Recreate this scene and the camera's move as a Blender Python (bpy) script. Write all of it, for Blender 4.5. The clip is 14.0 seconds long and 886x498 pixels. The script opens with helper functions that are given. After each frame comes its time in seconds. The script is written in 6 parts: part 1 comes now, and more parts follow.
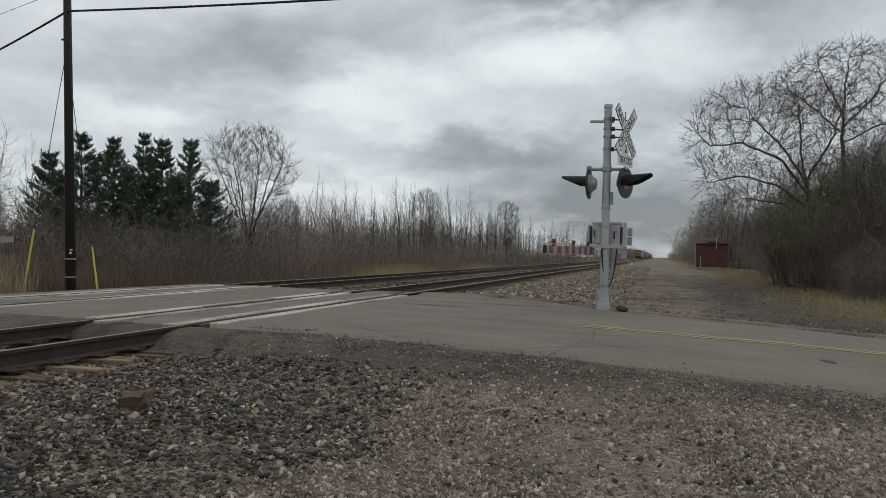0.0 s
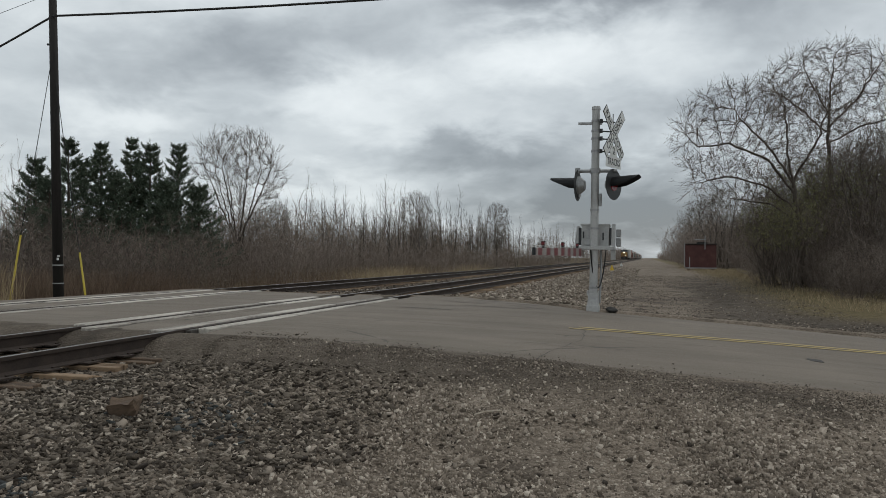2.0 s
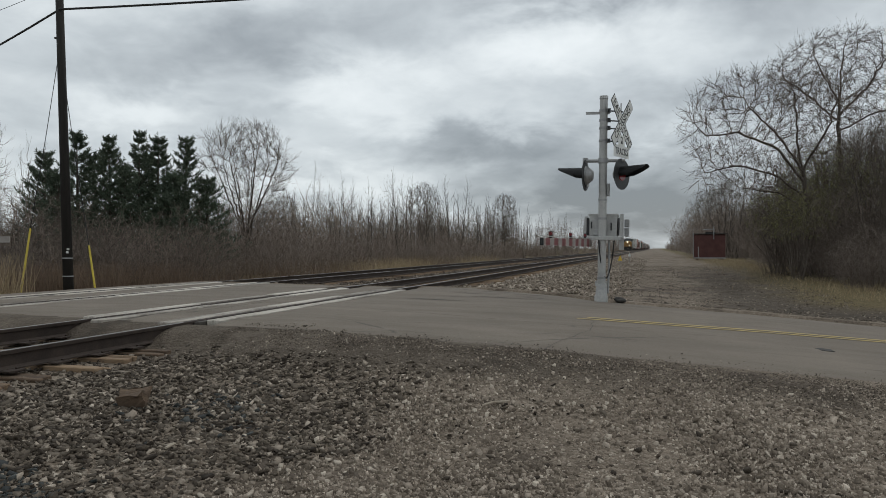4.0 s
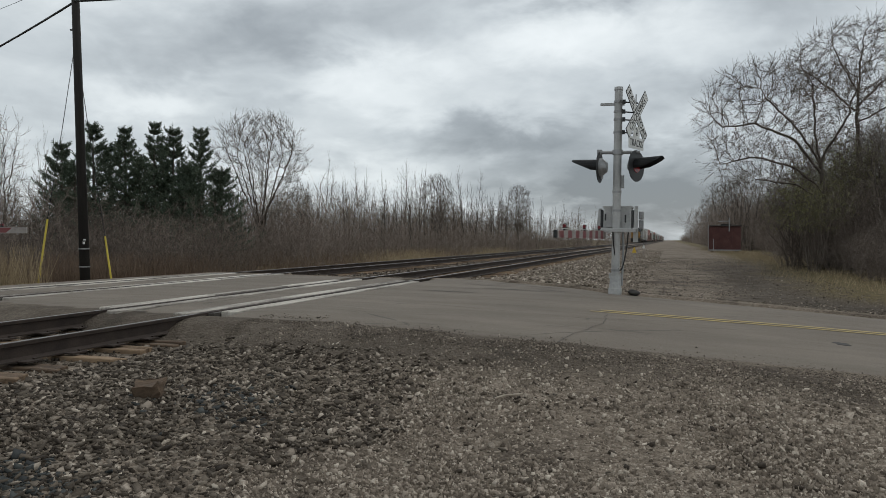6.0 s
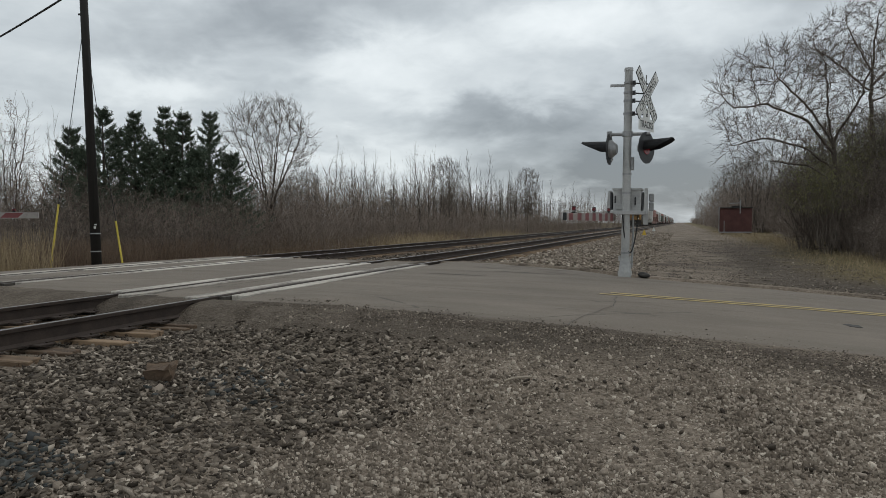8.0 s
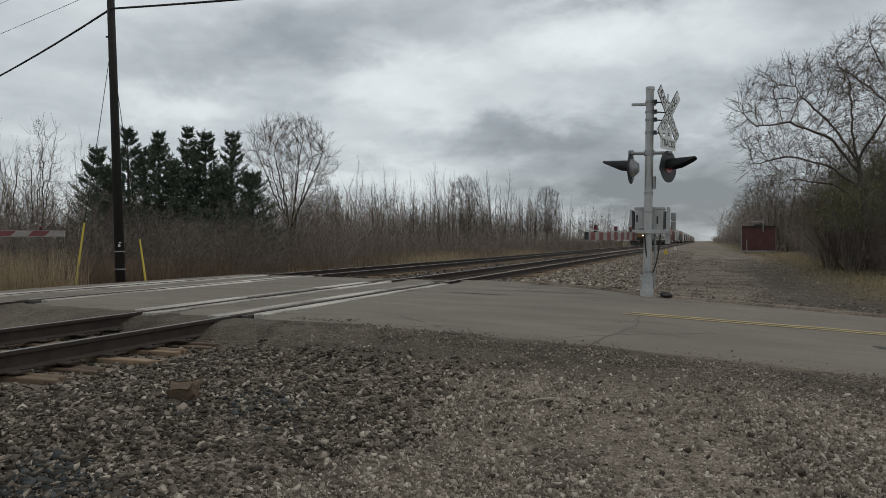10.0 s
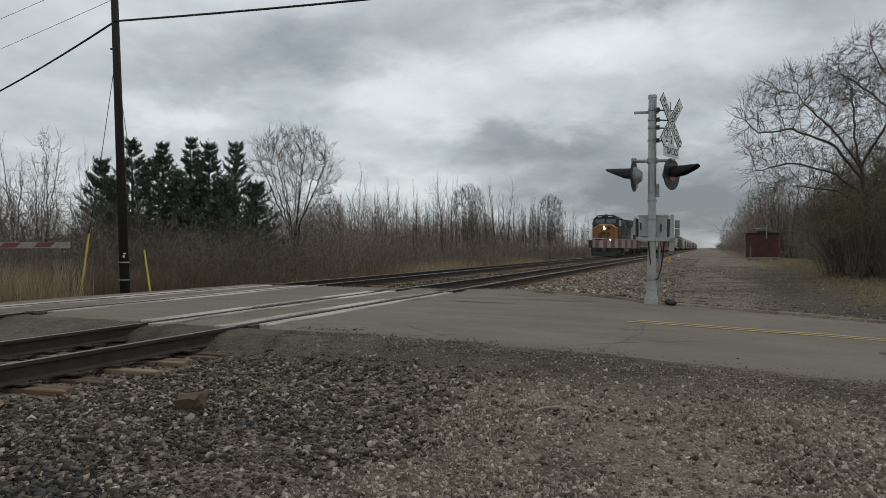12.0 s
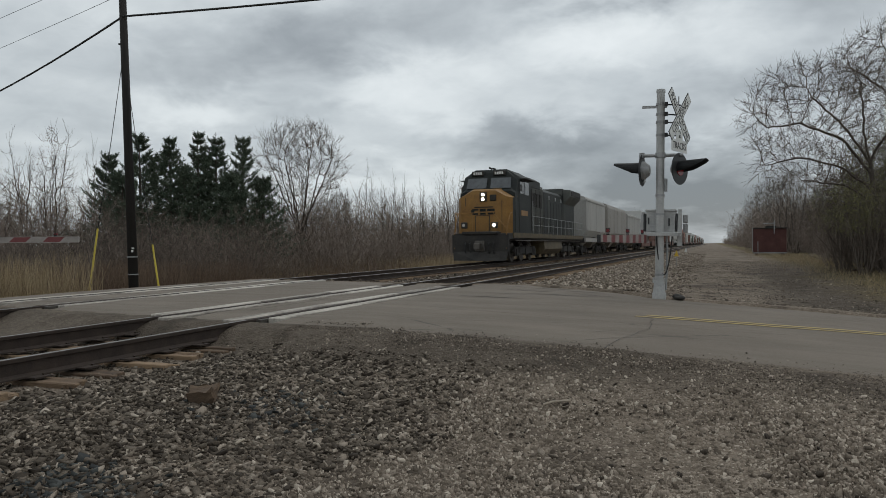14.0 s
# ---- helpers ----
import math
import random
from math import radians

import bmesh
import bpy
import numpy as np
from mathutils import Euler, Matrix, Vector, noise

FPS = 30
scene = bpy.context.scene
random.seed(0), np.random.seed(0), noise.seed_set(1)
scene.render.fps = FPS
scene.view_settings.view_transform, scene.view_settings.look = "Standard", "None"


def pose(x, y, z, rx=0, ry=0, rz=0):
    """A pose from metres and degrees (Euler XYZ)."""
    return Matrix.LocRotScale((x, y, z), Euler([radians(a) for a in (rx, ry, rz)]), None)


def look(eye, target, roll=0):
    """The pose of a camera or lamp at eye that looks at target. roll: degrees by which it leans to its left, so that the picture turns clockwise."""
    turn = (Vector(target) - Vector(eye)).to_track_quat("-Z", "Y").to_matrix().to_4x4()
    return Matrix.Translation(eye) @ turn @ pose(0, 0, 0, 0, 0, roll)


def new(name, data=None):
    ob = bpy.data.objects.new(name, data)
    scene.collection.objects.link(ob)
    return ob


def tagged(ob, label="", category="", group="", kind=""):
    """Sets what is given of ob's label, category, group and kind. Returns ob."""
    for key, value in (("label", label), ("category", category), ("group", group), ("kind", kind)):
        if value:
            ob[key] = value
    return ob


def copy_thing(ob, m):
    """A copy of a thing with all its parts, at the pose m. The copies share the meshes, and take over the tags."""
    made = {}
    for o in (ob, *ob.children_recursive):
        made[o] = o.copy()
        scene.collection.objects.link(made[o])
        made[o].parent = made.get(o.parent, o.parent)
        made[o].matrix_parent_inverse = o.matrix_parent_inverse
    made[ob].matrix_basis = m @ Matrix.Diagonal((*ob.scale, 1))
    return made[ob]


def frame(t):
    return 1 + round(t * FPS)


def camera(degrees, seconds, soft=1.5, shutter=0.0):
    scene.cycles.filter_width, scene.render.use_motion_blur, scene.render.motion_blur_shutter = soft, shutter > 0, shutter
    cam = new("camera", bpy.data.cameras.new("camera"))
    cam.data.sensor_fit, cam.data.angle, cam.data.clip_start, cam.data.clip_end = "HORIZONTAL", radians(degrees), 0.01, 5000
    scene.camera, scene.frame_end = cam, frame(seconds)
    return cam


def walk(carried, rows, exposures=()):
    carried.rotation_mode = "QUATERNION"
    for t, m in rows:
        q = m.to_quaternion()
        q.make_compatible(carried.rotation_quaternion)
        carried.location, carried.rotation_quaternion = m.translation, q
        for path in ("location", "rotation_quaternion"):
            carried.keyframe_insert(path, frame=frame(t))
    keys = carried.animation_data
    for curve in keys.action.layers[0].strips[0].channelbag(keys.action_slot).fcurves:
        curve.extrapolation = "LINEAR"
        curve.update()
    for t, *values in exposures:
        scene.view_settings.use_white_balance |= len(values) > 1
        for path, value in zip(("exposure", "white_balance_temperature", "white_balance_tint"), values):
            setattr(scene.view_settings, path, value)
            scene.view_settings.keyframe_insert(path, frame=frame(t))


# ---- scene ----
cam = camera(63.0, 14.0, soft=0.9)
walk(cam, [
    (0, pose(0.000, 0.000, 0.928, 90.44, -0.76, 16.62)),
    (0.5, pose(0.008, -0.000, 0.930, 90.63, -0.48, 16.22)),
    (1, pose(0.012, -0.003, 0.938, 90.67, -0.26, 16.03)),
    (1.5, pose(0.013, -0.006, 0.935, 90.51, -0.26, 15.94)),
    (2, pose(0.013, -0.003, 0.937, 90.64, -0.24, 15.85)),
    (2.5, pose(0.012, 0.001, 0.932, 90.46, -0.16, 15.96)),
    (5, pose(0.013, 0.020, 0.930, 89.79, 0.02, 16.94)),
    (5.5, pose(0.013, 0.018, 0.930, 89.70, -0.04, 17.23)),
    (6, pose(0.011, 0.026, 0.942, 89.26, -0.08, 17.52)),
    (6.5, pose(0.006, 0.035, 0.938, 88.33, -0.18, 17.90)),
    (7, pose(0.008, 0.042, 0.938, 88.29, -0.14, 18.02)),
    (7.5, pose(0.015, 0.031, 0.946, 88.18, -0.03, 18.08)),
    (8, pose(0.012, 0.035, 0.939, 87.94, 0.17, 18.25)),
    (10.5, pose(-0.017, 0.029, 0.959, 89.85, 0.29, 20.23)),
    (11, pose(-0.018, 0.022, 0.963, 90.19, 0.71, 20.36)),
    (11.5, pose(-0.032, 0.008, 0.959, 90.16, 0.17, 20.27)),
    (12, pose(-0.026, 0.001, 0.959, 90.07, 0.44, 20.02)),
    (12.5, pose(-0.035, -0.007, 0.956, 90.15, 0.31, 19.95)),
    (13, pose(-0.046, -0.012, 0.959, 90.05, 0.53, 20.53)),
    (13.5, pose(-0.047, -0.017, 0.956, 89.81, 0.33, 20.52)),
    (14, pose(-0.047, -0.026, 0.955, 89.67, 0.42, 20.51)),
], exposures=[(0, 0.0), (7.5, 0.05), (10.5, -0.10), (14, -0.08)])

# ---- node helpers ----


class Nodes:
    """A small builder for node trees."""

    def __init__(self, tree, tint=(1.03, 1.0, 0.97)):
        self.tree, self.tint = tree, tint
        tree.nodes.clear()

    def add(self, kind, **inputs):
        node = self.tree.nodes.new(kind)
        for key, value in inputs.items():
            self.put(node, key.replace("_", " "), value)
        return node

    def put(self, node, key, value):
        sock = node.inputs[int(key[1:]) if key[0] == "i" and key[1:].isdigit() else key]
        if isinstance(value, bpy.types.NodeSocket):
            self.tree.links.new(value, sock)
        else:
            sock.default_value = value

    def math(self, op, a, b=0.0, c=0.0, clamp=False):
        node = self.add("ShaderNodeMath", i0=a, i1=b, i2=c)
        node.operation, node.use_clamp = op, clamp
        return node.outputs[0]

    def noise(self, vec, scale, detail=4.0, rough=0.55, warp=0.0):
        node = self.add("ShaderNodeTexNoise", Vector=vec, Scale=scale, Detail=detail, Roughness=rough, Distortion=warp)
        return node.outputs["Fac"]

    def ramp(self, fac, *stops):
        node = self.add("ShaderNodeValToRGB", Fac=fac)
        el = node.color_ramp.elements
        while len(el) < len(stops):
            el.new(0.5)
        for e, (p, c) in zip(el, stops):
            e.position = p
            e.color = (*[min(1.0, v * k) for v, k in zip(c, self.tint)], 1)
        return node.outputs["Color"]

    def mix(self, fac, a, b, blend="MIX"):
        node = self.add("ShaderNodeMix", i0=fac)
        node.data_type, node.blend_type = "RGBA", blend
        self.put(node, "i6", a)
        self.put(node, "i7", b)
        return node.outputs[2]

    def between(self, v, a, b):
        node = self.add("ShaderNodeMapRange", i0=v, i1=a, i2=b, i3=0.0, i4=1.0)
        node.interpolation_type = "SMOOTHSTEP"
        return node.outputs[0]


# ---- world: an overcast sky of layered cloud ----
world = bpy.data.worlds.new("overcast")
scene.world = world
world.use_nodes = True
n = Nodes(world.node_tree, (0.965, 1.0, 1.03))
way = n.add("ShaderNodeTexCoord").outputs["Generated"]
split = n.add("ShaderNodeSeparateXYZ", Vector=way)
sx, sy, sz = split.outputs
az = n.math("MULTIPLY", n.math("ARCTAN2", n.math("MULTIPLY", sx, -1.0), sy), 57.2958)
el = n.math("MULTIPLY", n.math("ARCSINE", sz), 57.2958)
# the cloud deck seen in perspective
deck = n.math("ADD", n.math("MAXIMUM", sz, 0.0), 0.30)
plane = n.add("ShaderNodeCombineXYZ", X=n.math("DIVIDE", sx, deck), Y=n.math("DIVIDE", sy, deck), Z=0.3).outputs[0]
warp1 = n.math("MULTIPLY", n.math("SUBTRACT", n.noise(plane, 3.0, 5.0), 0.5), 12.0)
warp2 = n.math("MULTIPLY", n.math("SUBTRACT", n.noise(plane, 3.7, 5.0, 0.58, 0.3), 0.5), 6.5)
waz, wel = n.math("ADD", az, warp1), n.math("ADD", el, warp2)
tone = n.math("ADD", 0.0, 0.0)
# cloud masses: azimuth, elevation, half widths, depth (dark below zero)
CLOUDS = [
    (30.0, 15.0, 8.0, 2.4, -0.62), (22.5, 17.5, 7.0, 2.6, -0.3), (40.0, 13.5, 6.0, 2.0, -0.3), (46.0, 17.5, 7.0, 2.5, 0.3),
    (3.0, 20.0, 13.0, 1.9, -1.1), (-9.0, 17.0, 7.0, 4.0, -0.3),
    (-1.0, 1.5, 9.0, 2.6, -0.75), (26.0, 12.0, 3.5, 2.0, 0.5), (12.0, 8.2, 7.5, 1.5, -0.6), (2.0, 5.0, 9.0, 2.6, -0.95), (-4.0, 11.0, 8.0, 3.0, -0.3), (29.0, 10.0, 9.0, 1.0, -0.25), (8.0, 3.2, 9.0, 1.2, -0.35),
    (8.0, 16.0, 7.0, 1.9, 0.7), (20.0, 13.5, 5.0, 2.2, 0.5), (19.0, 10.0, 6.0, 1.2, 0.35), (26.0, 5.0, 7.0, 1.4, 0.45),
    (39.0, 10.0, 4.5, 1.2, 0.55), (-2.0, 14.0, 7.0, 2.0, 0.4), (34.0, 19.5, 6.0, 1.6, 0.35), (48.0, 10.5, 5.0, 2.0, 0.1), (-1.0, 9.0, 3.0, 1.0, 0.35),
]
for caz, cel, ra, re, amount in CLOUDS:
    u = n.math("DIVIDE", n.math("SUBTRACT", waz, caz), ra)
    v = n.math("DIVIDE", n.math("SUBTRACT", wel, cel), re)
    d2 = n.math("ADD", n.math("MULTIPLY", u, u), n.math("MULTIPLY", v, v))
    bell = n.math("EXPONENT", n.math("MULTIPLY", d2, -1.0))
    tone = n.math("MULTIPLY_ADD", bell, amount, tone)
fine = n.math("MULTIPLY", n.math("SUBTRACT", n.noise(plane, 2.0, 7.0, 0.52, 0.2), 0.5), 1.5)
wisps = n.math("MULTIPLY", n.math("SUBTRACT", n.noise(plane, 7.0, 6.0, 0.55, 0.5), 0.5), 0.6)
tone = n.math("ADD", n.math("ADD", tone, fine), wisps)
cloud = n.ramp(n.math("MULTIPLY_ADD", tone, 0.44, 0.55, clamp=True),
               (0.08, (0.23, 0.25, 0.265)), (0.32, (0.39, 0.415, 0.43)), (0.52, (0.58, 0.61, 0.62)), (0.74, (0.80, 0.825, 0.82)), (0.97, (0.97, 0.985, 0.97)))
sky = n.add("ShaderNodeTexSky")
sky.sky_type, sky.sun_disc, sky.sun_elevation, sky.sun_rotation = "NISHITA", False, radians(48), radians(20)
behind = n.mix(1.0, sky.outputs[0], (0.1, 0.1, 0.1, 1), "MULTIPLY")
n.add("ShaderNodeOutputWorld", Surface=n.add("ShaderNodeBackground", Color=n.mix(0.94, behind, cloud), Strength=1.0).outputs[0])

sun = new("sun", bpy.data.lights.new("sun", "SUN"))
sun.data.energy, sun.data.angle, sun.data.color = 0.5, radians(40), (1.0, 0.97, 0.93)
sun.matrix_world = look((0, 0, 50), (-12, -28, 0))

# ---- materials ----


EARTH = (1.07, 1.0, 0.925)


def material(name, stops, scale=8.0, fine=60.0, rough=0.8, metal=0.0, bump=0.2, fine_mix=0.35, island=0.0, obj=0.0, stretch=(1, 1, 1), gloss=0.5, emit=0.0, dist=0.01, tint=(1.03, 1.0, 0.97)):
    """Two scales of noise over a ramp of colours, with relief. island / obj: how much each piece differs."""
    m = bpy.data.materials.new(name)
    m.use_nodes = True
    k = Nodes(m.node_tree, tint)
    vec = k.add("ShaderNodeTexCoord").outputs["Object"]
    if stretch != (1, 1, 1):
        vec = k.add("ShaderNodeMapping", Vector=vec, Scale=stretch).outputs[0]
    big, small = k.noise(vec, scale, 5.0, 0.6), k.noise(vec, fine, 3.0, 0.6)
    fac = k.math("ADD", k.math("MULTIPLY", big, 1 - fine_mix), k.math("MULTIPLY", small, fine_mix))
    if island:
        own = k.add("ShaderNodeNewGeometry").outputs["Random Per Island"]
        fac = k.math("MULTIPLY_ADD", k.math("SUBTRACT", own, 0.5), island, fac)
    if obj:
        own = k.add("ShaderNodeObjectInfo").outputs["Random"]
        fac = k.math("MULTIPLY_ADD", k.math("SUBTRACT", own, 0.5), obj, fac)
    col = k.ramp(fac, *stops)
    relief = k.add("ShaderNodeBump", Strength=bump, Distance=dist, Height=small)
    b = k.add("ShaderNodeBsdfPrincipled", Base_Color=col, Roughness=rough, Metallic=metal, Normal=relief.outputs[0])
    b.inputs["Specular IOR Level"].default_value = gloss
    if emit:
        k.put(b, "Emission Color", col)
        k.put(b, "Emission Strength", emit)
    k.add("ShaderNodeOutputMaterial", Surface=b.outputs[0])
    return m


def two(a, b, lo=0.3, hi=0.7):
    return (lo, a), (hi, b)


def ground_material():
    """Dirt and fine gravel, with dry grass away from the tracks."""
    m = bpy.data.materials.new("ground_gravel")
    m.use_nodes = True
    k = Nodes(m.node_tree, EARTH)
    vec = k.add("ShaderNodeTexCoord").outputs["Object"]
    s = k.add("ShaderNodeSeparateXYZ", Vector=vec)
    x, y = s.outputs[0], s.outputs[1]
    cell = k.add("ShaderNodeTexVoronoi", Vector=vec, Scale=34.0)
    cell2 = k.add("ShaderNodeTexVoronoi", Vector=vec, Scale=80.0)
    big = k.noise(vec, 0.45, 6.0, 0.65, 0.4)
    mid = k.noise(vec, 3.0, 6.0, 0.7)
    grit = k.add("ShaderNodeSeparateColor", Color=cell.outputs["Color"]).outputs[0]
    grit2 = k.add("ShaderNodeSeparateColor", Color=cell2.outputs["Color"]).outputs[1]
    fac = k.math("ADD", k.math("MULTIPLY", big, 0.55), k.math("MULTIPLY", mid, 0.25))
    fac = k.math("ADD", fac, k.math("MULTIPLY", k.math("ADD", grit, grit2), 0.16))
    gravel = k.ramp(fac, (0.32, (0.062, 0.052, 0.043)), (0.50, (0.152, 0.130, 0.108)), (0.64, (0.24, 0.21, 0.178)), (0.8, (0.39, 0.35, 0.30)))
    dirt = k.ramp(k.noise(vec, 2.0, 6.0, 0.7), (0.3, (0.030, 0.025, 0.021)), (0.7, (0.085, 0.073, 0.063)))
    straw = k.ramp(k.noise(vec, 7.0, 6.0, 0.75), (0.3, (0.045, 0.042, 0.02)), (0.5, (0.12, 0.10, 0.052)), (0.75, (0.21, 0.17, 0.10)))
    wob = k.math("MULTIPLY", k.math("SUBTRACT", k.noise(vec, 0.35, 5.0, 0.7), 0.5), 5.0)
    right = k.between(k.math("ADD", x, wob), 3.2, 5.2)
    right = k.math("MULTIPLY", right, k.between(y, 19.0, 23.0))
    left = k.between(k.math("ADD", x, k.math("MULTIPLY", wob, 0.3)), -14.0, -15.5)
    grass = k.math("MAXIMUM", right, left)
    bare = k.math("MULTIPLY", k.between(k.noise(vec, 0.8, 4.0, 0.6), 0.5, 0.68), 0.75)
    col = k.mix(bare, gravel, dirt)
    edge = k.math("ADD", y, k.math("MULTIPLY", wob, 0.22))
    shoulder = k.math("MULTIPLY", k.between(edge, 5.8, 6.7), k.between(edge, 9.5, 8.0))
    shoulder = k.math("MULTIPLY", shoulder, k.between(x, 2.0, -1.0))
    lane = k.math("MULTIPLY", k.between(edge, 15.0, 16.5), k.between(edge, 60.0, 22.0))
    lane = k.math("MULTIPLY", lane, k.between(x, 0.5, 2.5))
    col = k.mix(k.math("MULTIPLY", k.math("MAXIMUM", k.math("MULTIPLY", shoulder, 0.85), lane), 0.72), col, k.ramp(mid, (0.3, (0.022, 0.019, 0.016)), (0.75, (0.075, 0.066, 0.056))))
    col = k.mix(k.math("MULTIPLY", grass, 0.9), col, straw)
    height = k.math("SUBTRACT", 1.0, cell.outputs["Distance"])
    relief = k.add("ShaderNodeBump", Strength=0.8, Distance=0.02, Height=k.math("ADD", height, k.math("MULTIPLY", mid, 1.5)))
    b = k.add("ShaderNodeBsdfPrincipled", Base_Color=col, Roughness=0.95, Normal=relief.outputs[0])
    b.inputs["Specular IOR Level"].default_value = 0.15
    k.add("ShaderNodeOutputMaterial", Surface=b.outputs[0])
    return m


def asphalt_material():
    """Old grey asphalt: aggregate, long worn streaks along the road, darker patches, dust towards the gravel."""
    m = bpy.data.materials.new("old_asphalt")
    m.use_nodes = True
    k = Nodes(m.node_tree, EARTH)
    vec = k.add("ShaderNodeTexCoord").outputs["Object"]
    long = k.add("ShaderNodeMapping", Vector=vec, Scale=(0.25, 1.5, 1.0)).outputs[0]
    grit = k.noise(vec, 75.0, 3.0, 0.75)
    streak = k.noise(long, 1.2, 6.0, 0.65, 0.5)
    patch = k.noise(vec, 0.6, 5.0, 0.6)
    fac = k.math("ADD", k.math("ADD", k.math("MULTIPLY", streak, 0.4), k.math("MULTIPLY", patch, 0.24)), k.math("MULTIPLY", grit, 0.44))
    col = k.ramp(fac, (0.36, (0.108, 0.094, 0.080)), (0.54, (0.160, 0.143, 0.123)), (0.72, (0.225, 0.203, 0.176)))
    crack = k.add("ShaderNodeTexVoronoi", Vector=k.add("ShaderNodeMapping", Vector=vec, Scale=(0.16, 0.5, 1.0)).outputs[0], Scale=1.0)
    crack.feature = "DISTANCE_TO_EDGE"
    line = k.math("MULTIPLY", k.math("LESS_THAN", k.math("ADD", crack.outputs["Distance"], k.math("MULTIPLY", k.noise(vec, 5.0), 0.02)), 0.0125), 0.5)
    stain = k.math("MULTIPLY", k.between(k.noise(long, 2.6, 4.0, 0.6), 0.62, 0.7), 0.45)
    col = k.mix(k.math("MAXIMUM", line, stain), col, (0.05, 0.045, 0.04, 1))
    relief = k.add("ShaderNodeBump", Strength=0.7, Distance=0.008, Height=grit)
    b = k.add("ShaderNodeBsdfPrincipled", Base_Color=col, Roughness=0.85, Normal=relief.outputs[0])
    b.inputs["Specular IOR Level"].default_value = 0.3
    k.add("ShaderNodeOutputMaterial", Surface=b.outputs[0])
    return m


GROUND, ASPHALT = ground_material(), asphalt_material()
STONE = material("ballast_stone", ((0.10, (0.030, 0.025, 0.021)), (0.45, (0.086, 0.075, 0.063)), (0.75, (0.165, 0.146, 0.124)), (1.0, (0.46, 0.42, 0.37))), 6, 90, 0.9, bump=0.4, island=0.75, gloss=0.15, tint=EARTH)
GRAVEL = material("crushed_pale_gravel", ((0.10, (0.085, 0.072, 0.060)), (0.42, (0.190, 0.166, 0.140)), (0.70, (0.31, 0.277, 0.240)), (1.0, (0.60, 0.56, 0.50))), 6, 90, 0.9, bump=0.3, island=0.75, gloss=0.15, tint=EARTH)
RAIL_RUST = material("rusted_rail_steel", two((0.022, 0.016, 0.013), (0.062, 0.045, 0.036)), 5, 70, 0.85, 0.2, 0.3)
RAIL_TOP = material("worn_rail_head", two((0.12, 0.11, 0.105), (0.24, 0.23, 0.22)), 6, 80, 0.45, 0.7, 0.05)
TIE = material("creosoted_tie", ((0.25, (0.050, 0.034, 0.023)), (0.5, (0.125, 0.085, 0.055)), (0.8, (0.27, 0.19, 0.12))), 4, 40, 0.9, bump=0.6, obj=0.35, island=0.3, stretch=(0.4, 3, 3))
PLANK = material("weathered_crossing_timber", ((0.30, (0.10, 0.088, 0.075)), (0.44, (0.34, 0.315, 0.28)), (0.56, (0.50, 0.47, 0.42)), (0.75, (0.66, 0.63, 0.575))), 2.2, 26, 0.85, bump=0.4, obj=0.3, stretch=(3, 0.3, 1))
YELLOW = material("worn_yellow_paint", ((0.34, (0.18, 0.155, 0.115)), (0.48, (0.42, 0.32, 0.125)), (0.8, (0.56, 0.42, 0.15))), 3, 60, 0.8, bump=0.2)
SILVER = material("weathered_aluminium_paint", two((0.30, 0.31, 0.315), (0.50, 0.51, 0.51)), 3, 25, 0.55, 0.3, 0.1)
BLACK = material("black_signal_paint", two((0.012, 0.013, 0.014), (0.035, 0.037, 0.04)), 5, 40, 0.5, bump=0.1)
SIGN_WHITE = material("sign_white", two((0.58, 0.60, 0.60), (0.74, 0.76, 0.75)), 2, 20, 0.5, bump=0.03)
SIGN_BLACK = material("sign_black", two((0.012, 0.012, 0.012), (0.03, 0.03, 0.03)), 6, 40, 0.6, bump=0.03)
RED_LENS = material("red_lens", two((0.16, 0.008, 0.01), (0.3, 0.02, 0.025)), 6, 30, 0.2, bump=0.0)
RED_LIT = material("red_lens_lit", two((0.11, 0.010, 0.014), (0.18, 0.016, 0.020)), 6, 30, 0.3, bump=0.0, emit=0.02)
ARM_WHITE = material("gate_arm_white", two((0.20, 0.185, 0.175), (0.33, 0.31, 0.295)), 3, 30, 0.6, bump=0.05)
ARM_RED = material("gate_arm_red", two((0.13, 0.032, 0.036), (0.20, 0.05, 0.052)), 3, 30, 0.5, bump=0.05)
CABLE = material("black_cable", two((0.010, 0.010, 0.010), (0.022, 0.022, 0.022)), 3, 30, 0.7, bump=0.0)
POLE_WOOD = material("dark_pole_wood", two((0.007, 0.006, 0.0055), (0.024, 0.021, 0.018)), 3, 40, 0.9, bump=0.5, stretch=(4, 4, 0.3))
GUARD = material("yellow_guy_guard", two((0.42, 0.33, 0.03), (0.60, 0.47, 0.06)), 3, 30, 0.5, bump=0.05)
BARK = material("grey_bark", two((0.055, 0.048, 0.042), (0.14, 0.122, 0.106)), 3, 20, 0.95, bump=0.4, gloss=0.1)
TWIG = material("bare_twigs", two((0.086, 0.074, 0.064), (0.195, 0.168, 0.146)), 1, 12, 0.95, bump=0.0, gloss=0.1, island=0.3)
BRUSH = material("brown_brush", ((0.2, (0.088, 0.073, 0.063)), (0.5, (0.175, 0.147, 0.127)), (0.85, (0.29, 0.246, 0.215))), 0.5, 8, 0.95, bump=0.0, gloss=0.05, island=0.3, obj=0.5)
WEED = material("dead_weeds", ((0.2, (0.09, 0.066, 0.05)), (0.5, (0.17, 0.125, 0.095)), (0.85, (0.27, 0.21, 0.155))), 0.6, 8, 0.95, bump=0.0, gloss=0.05, island=0.4)
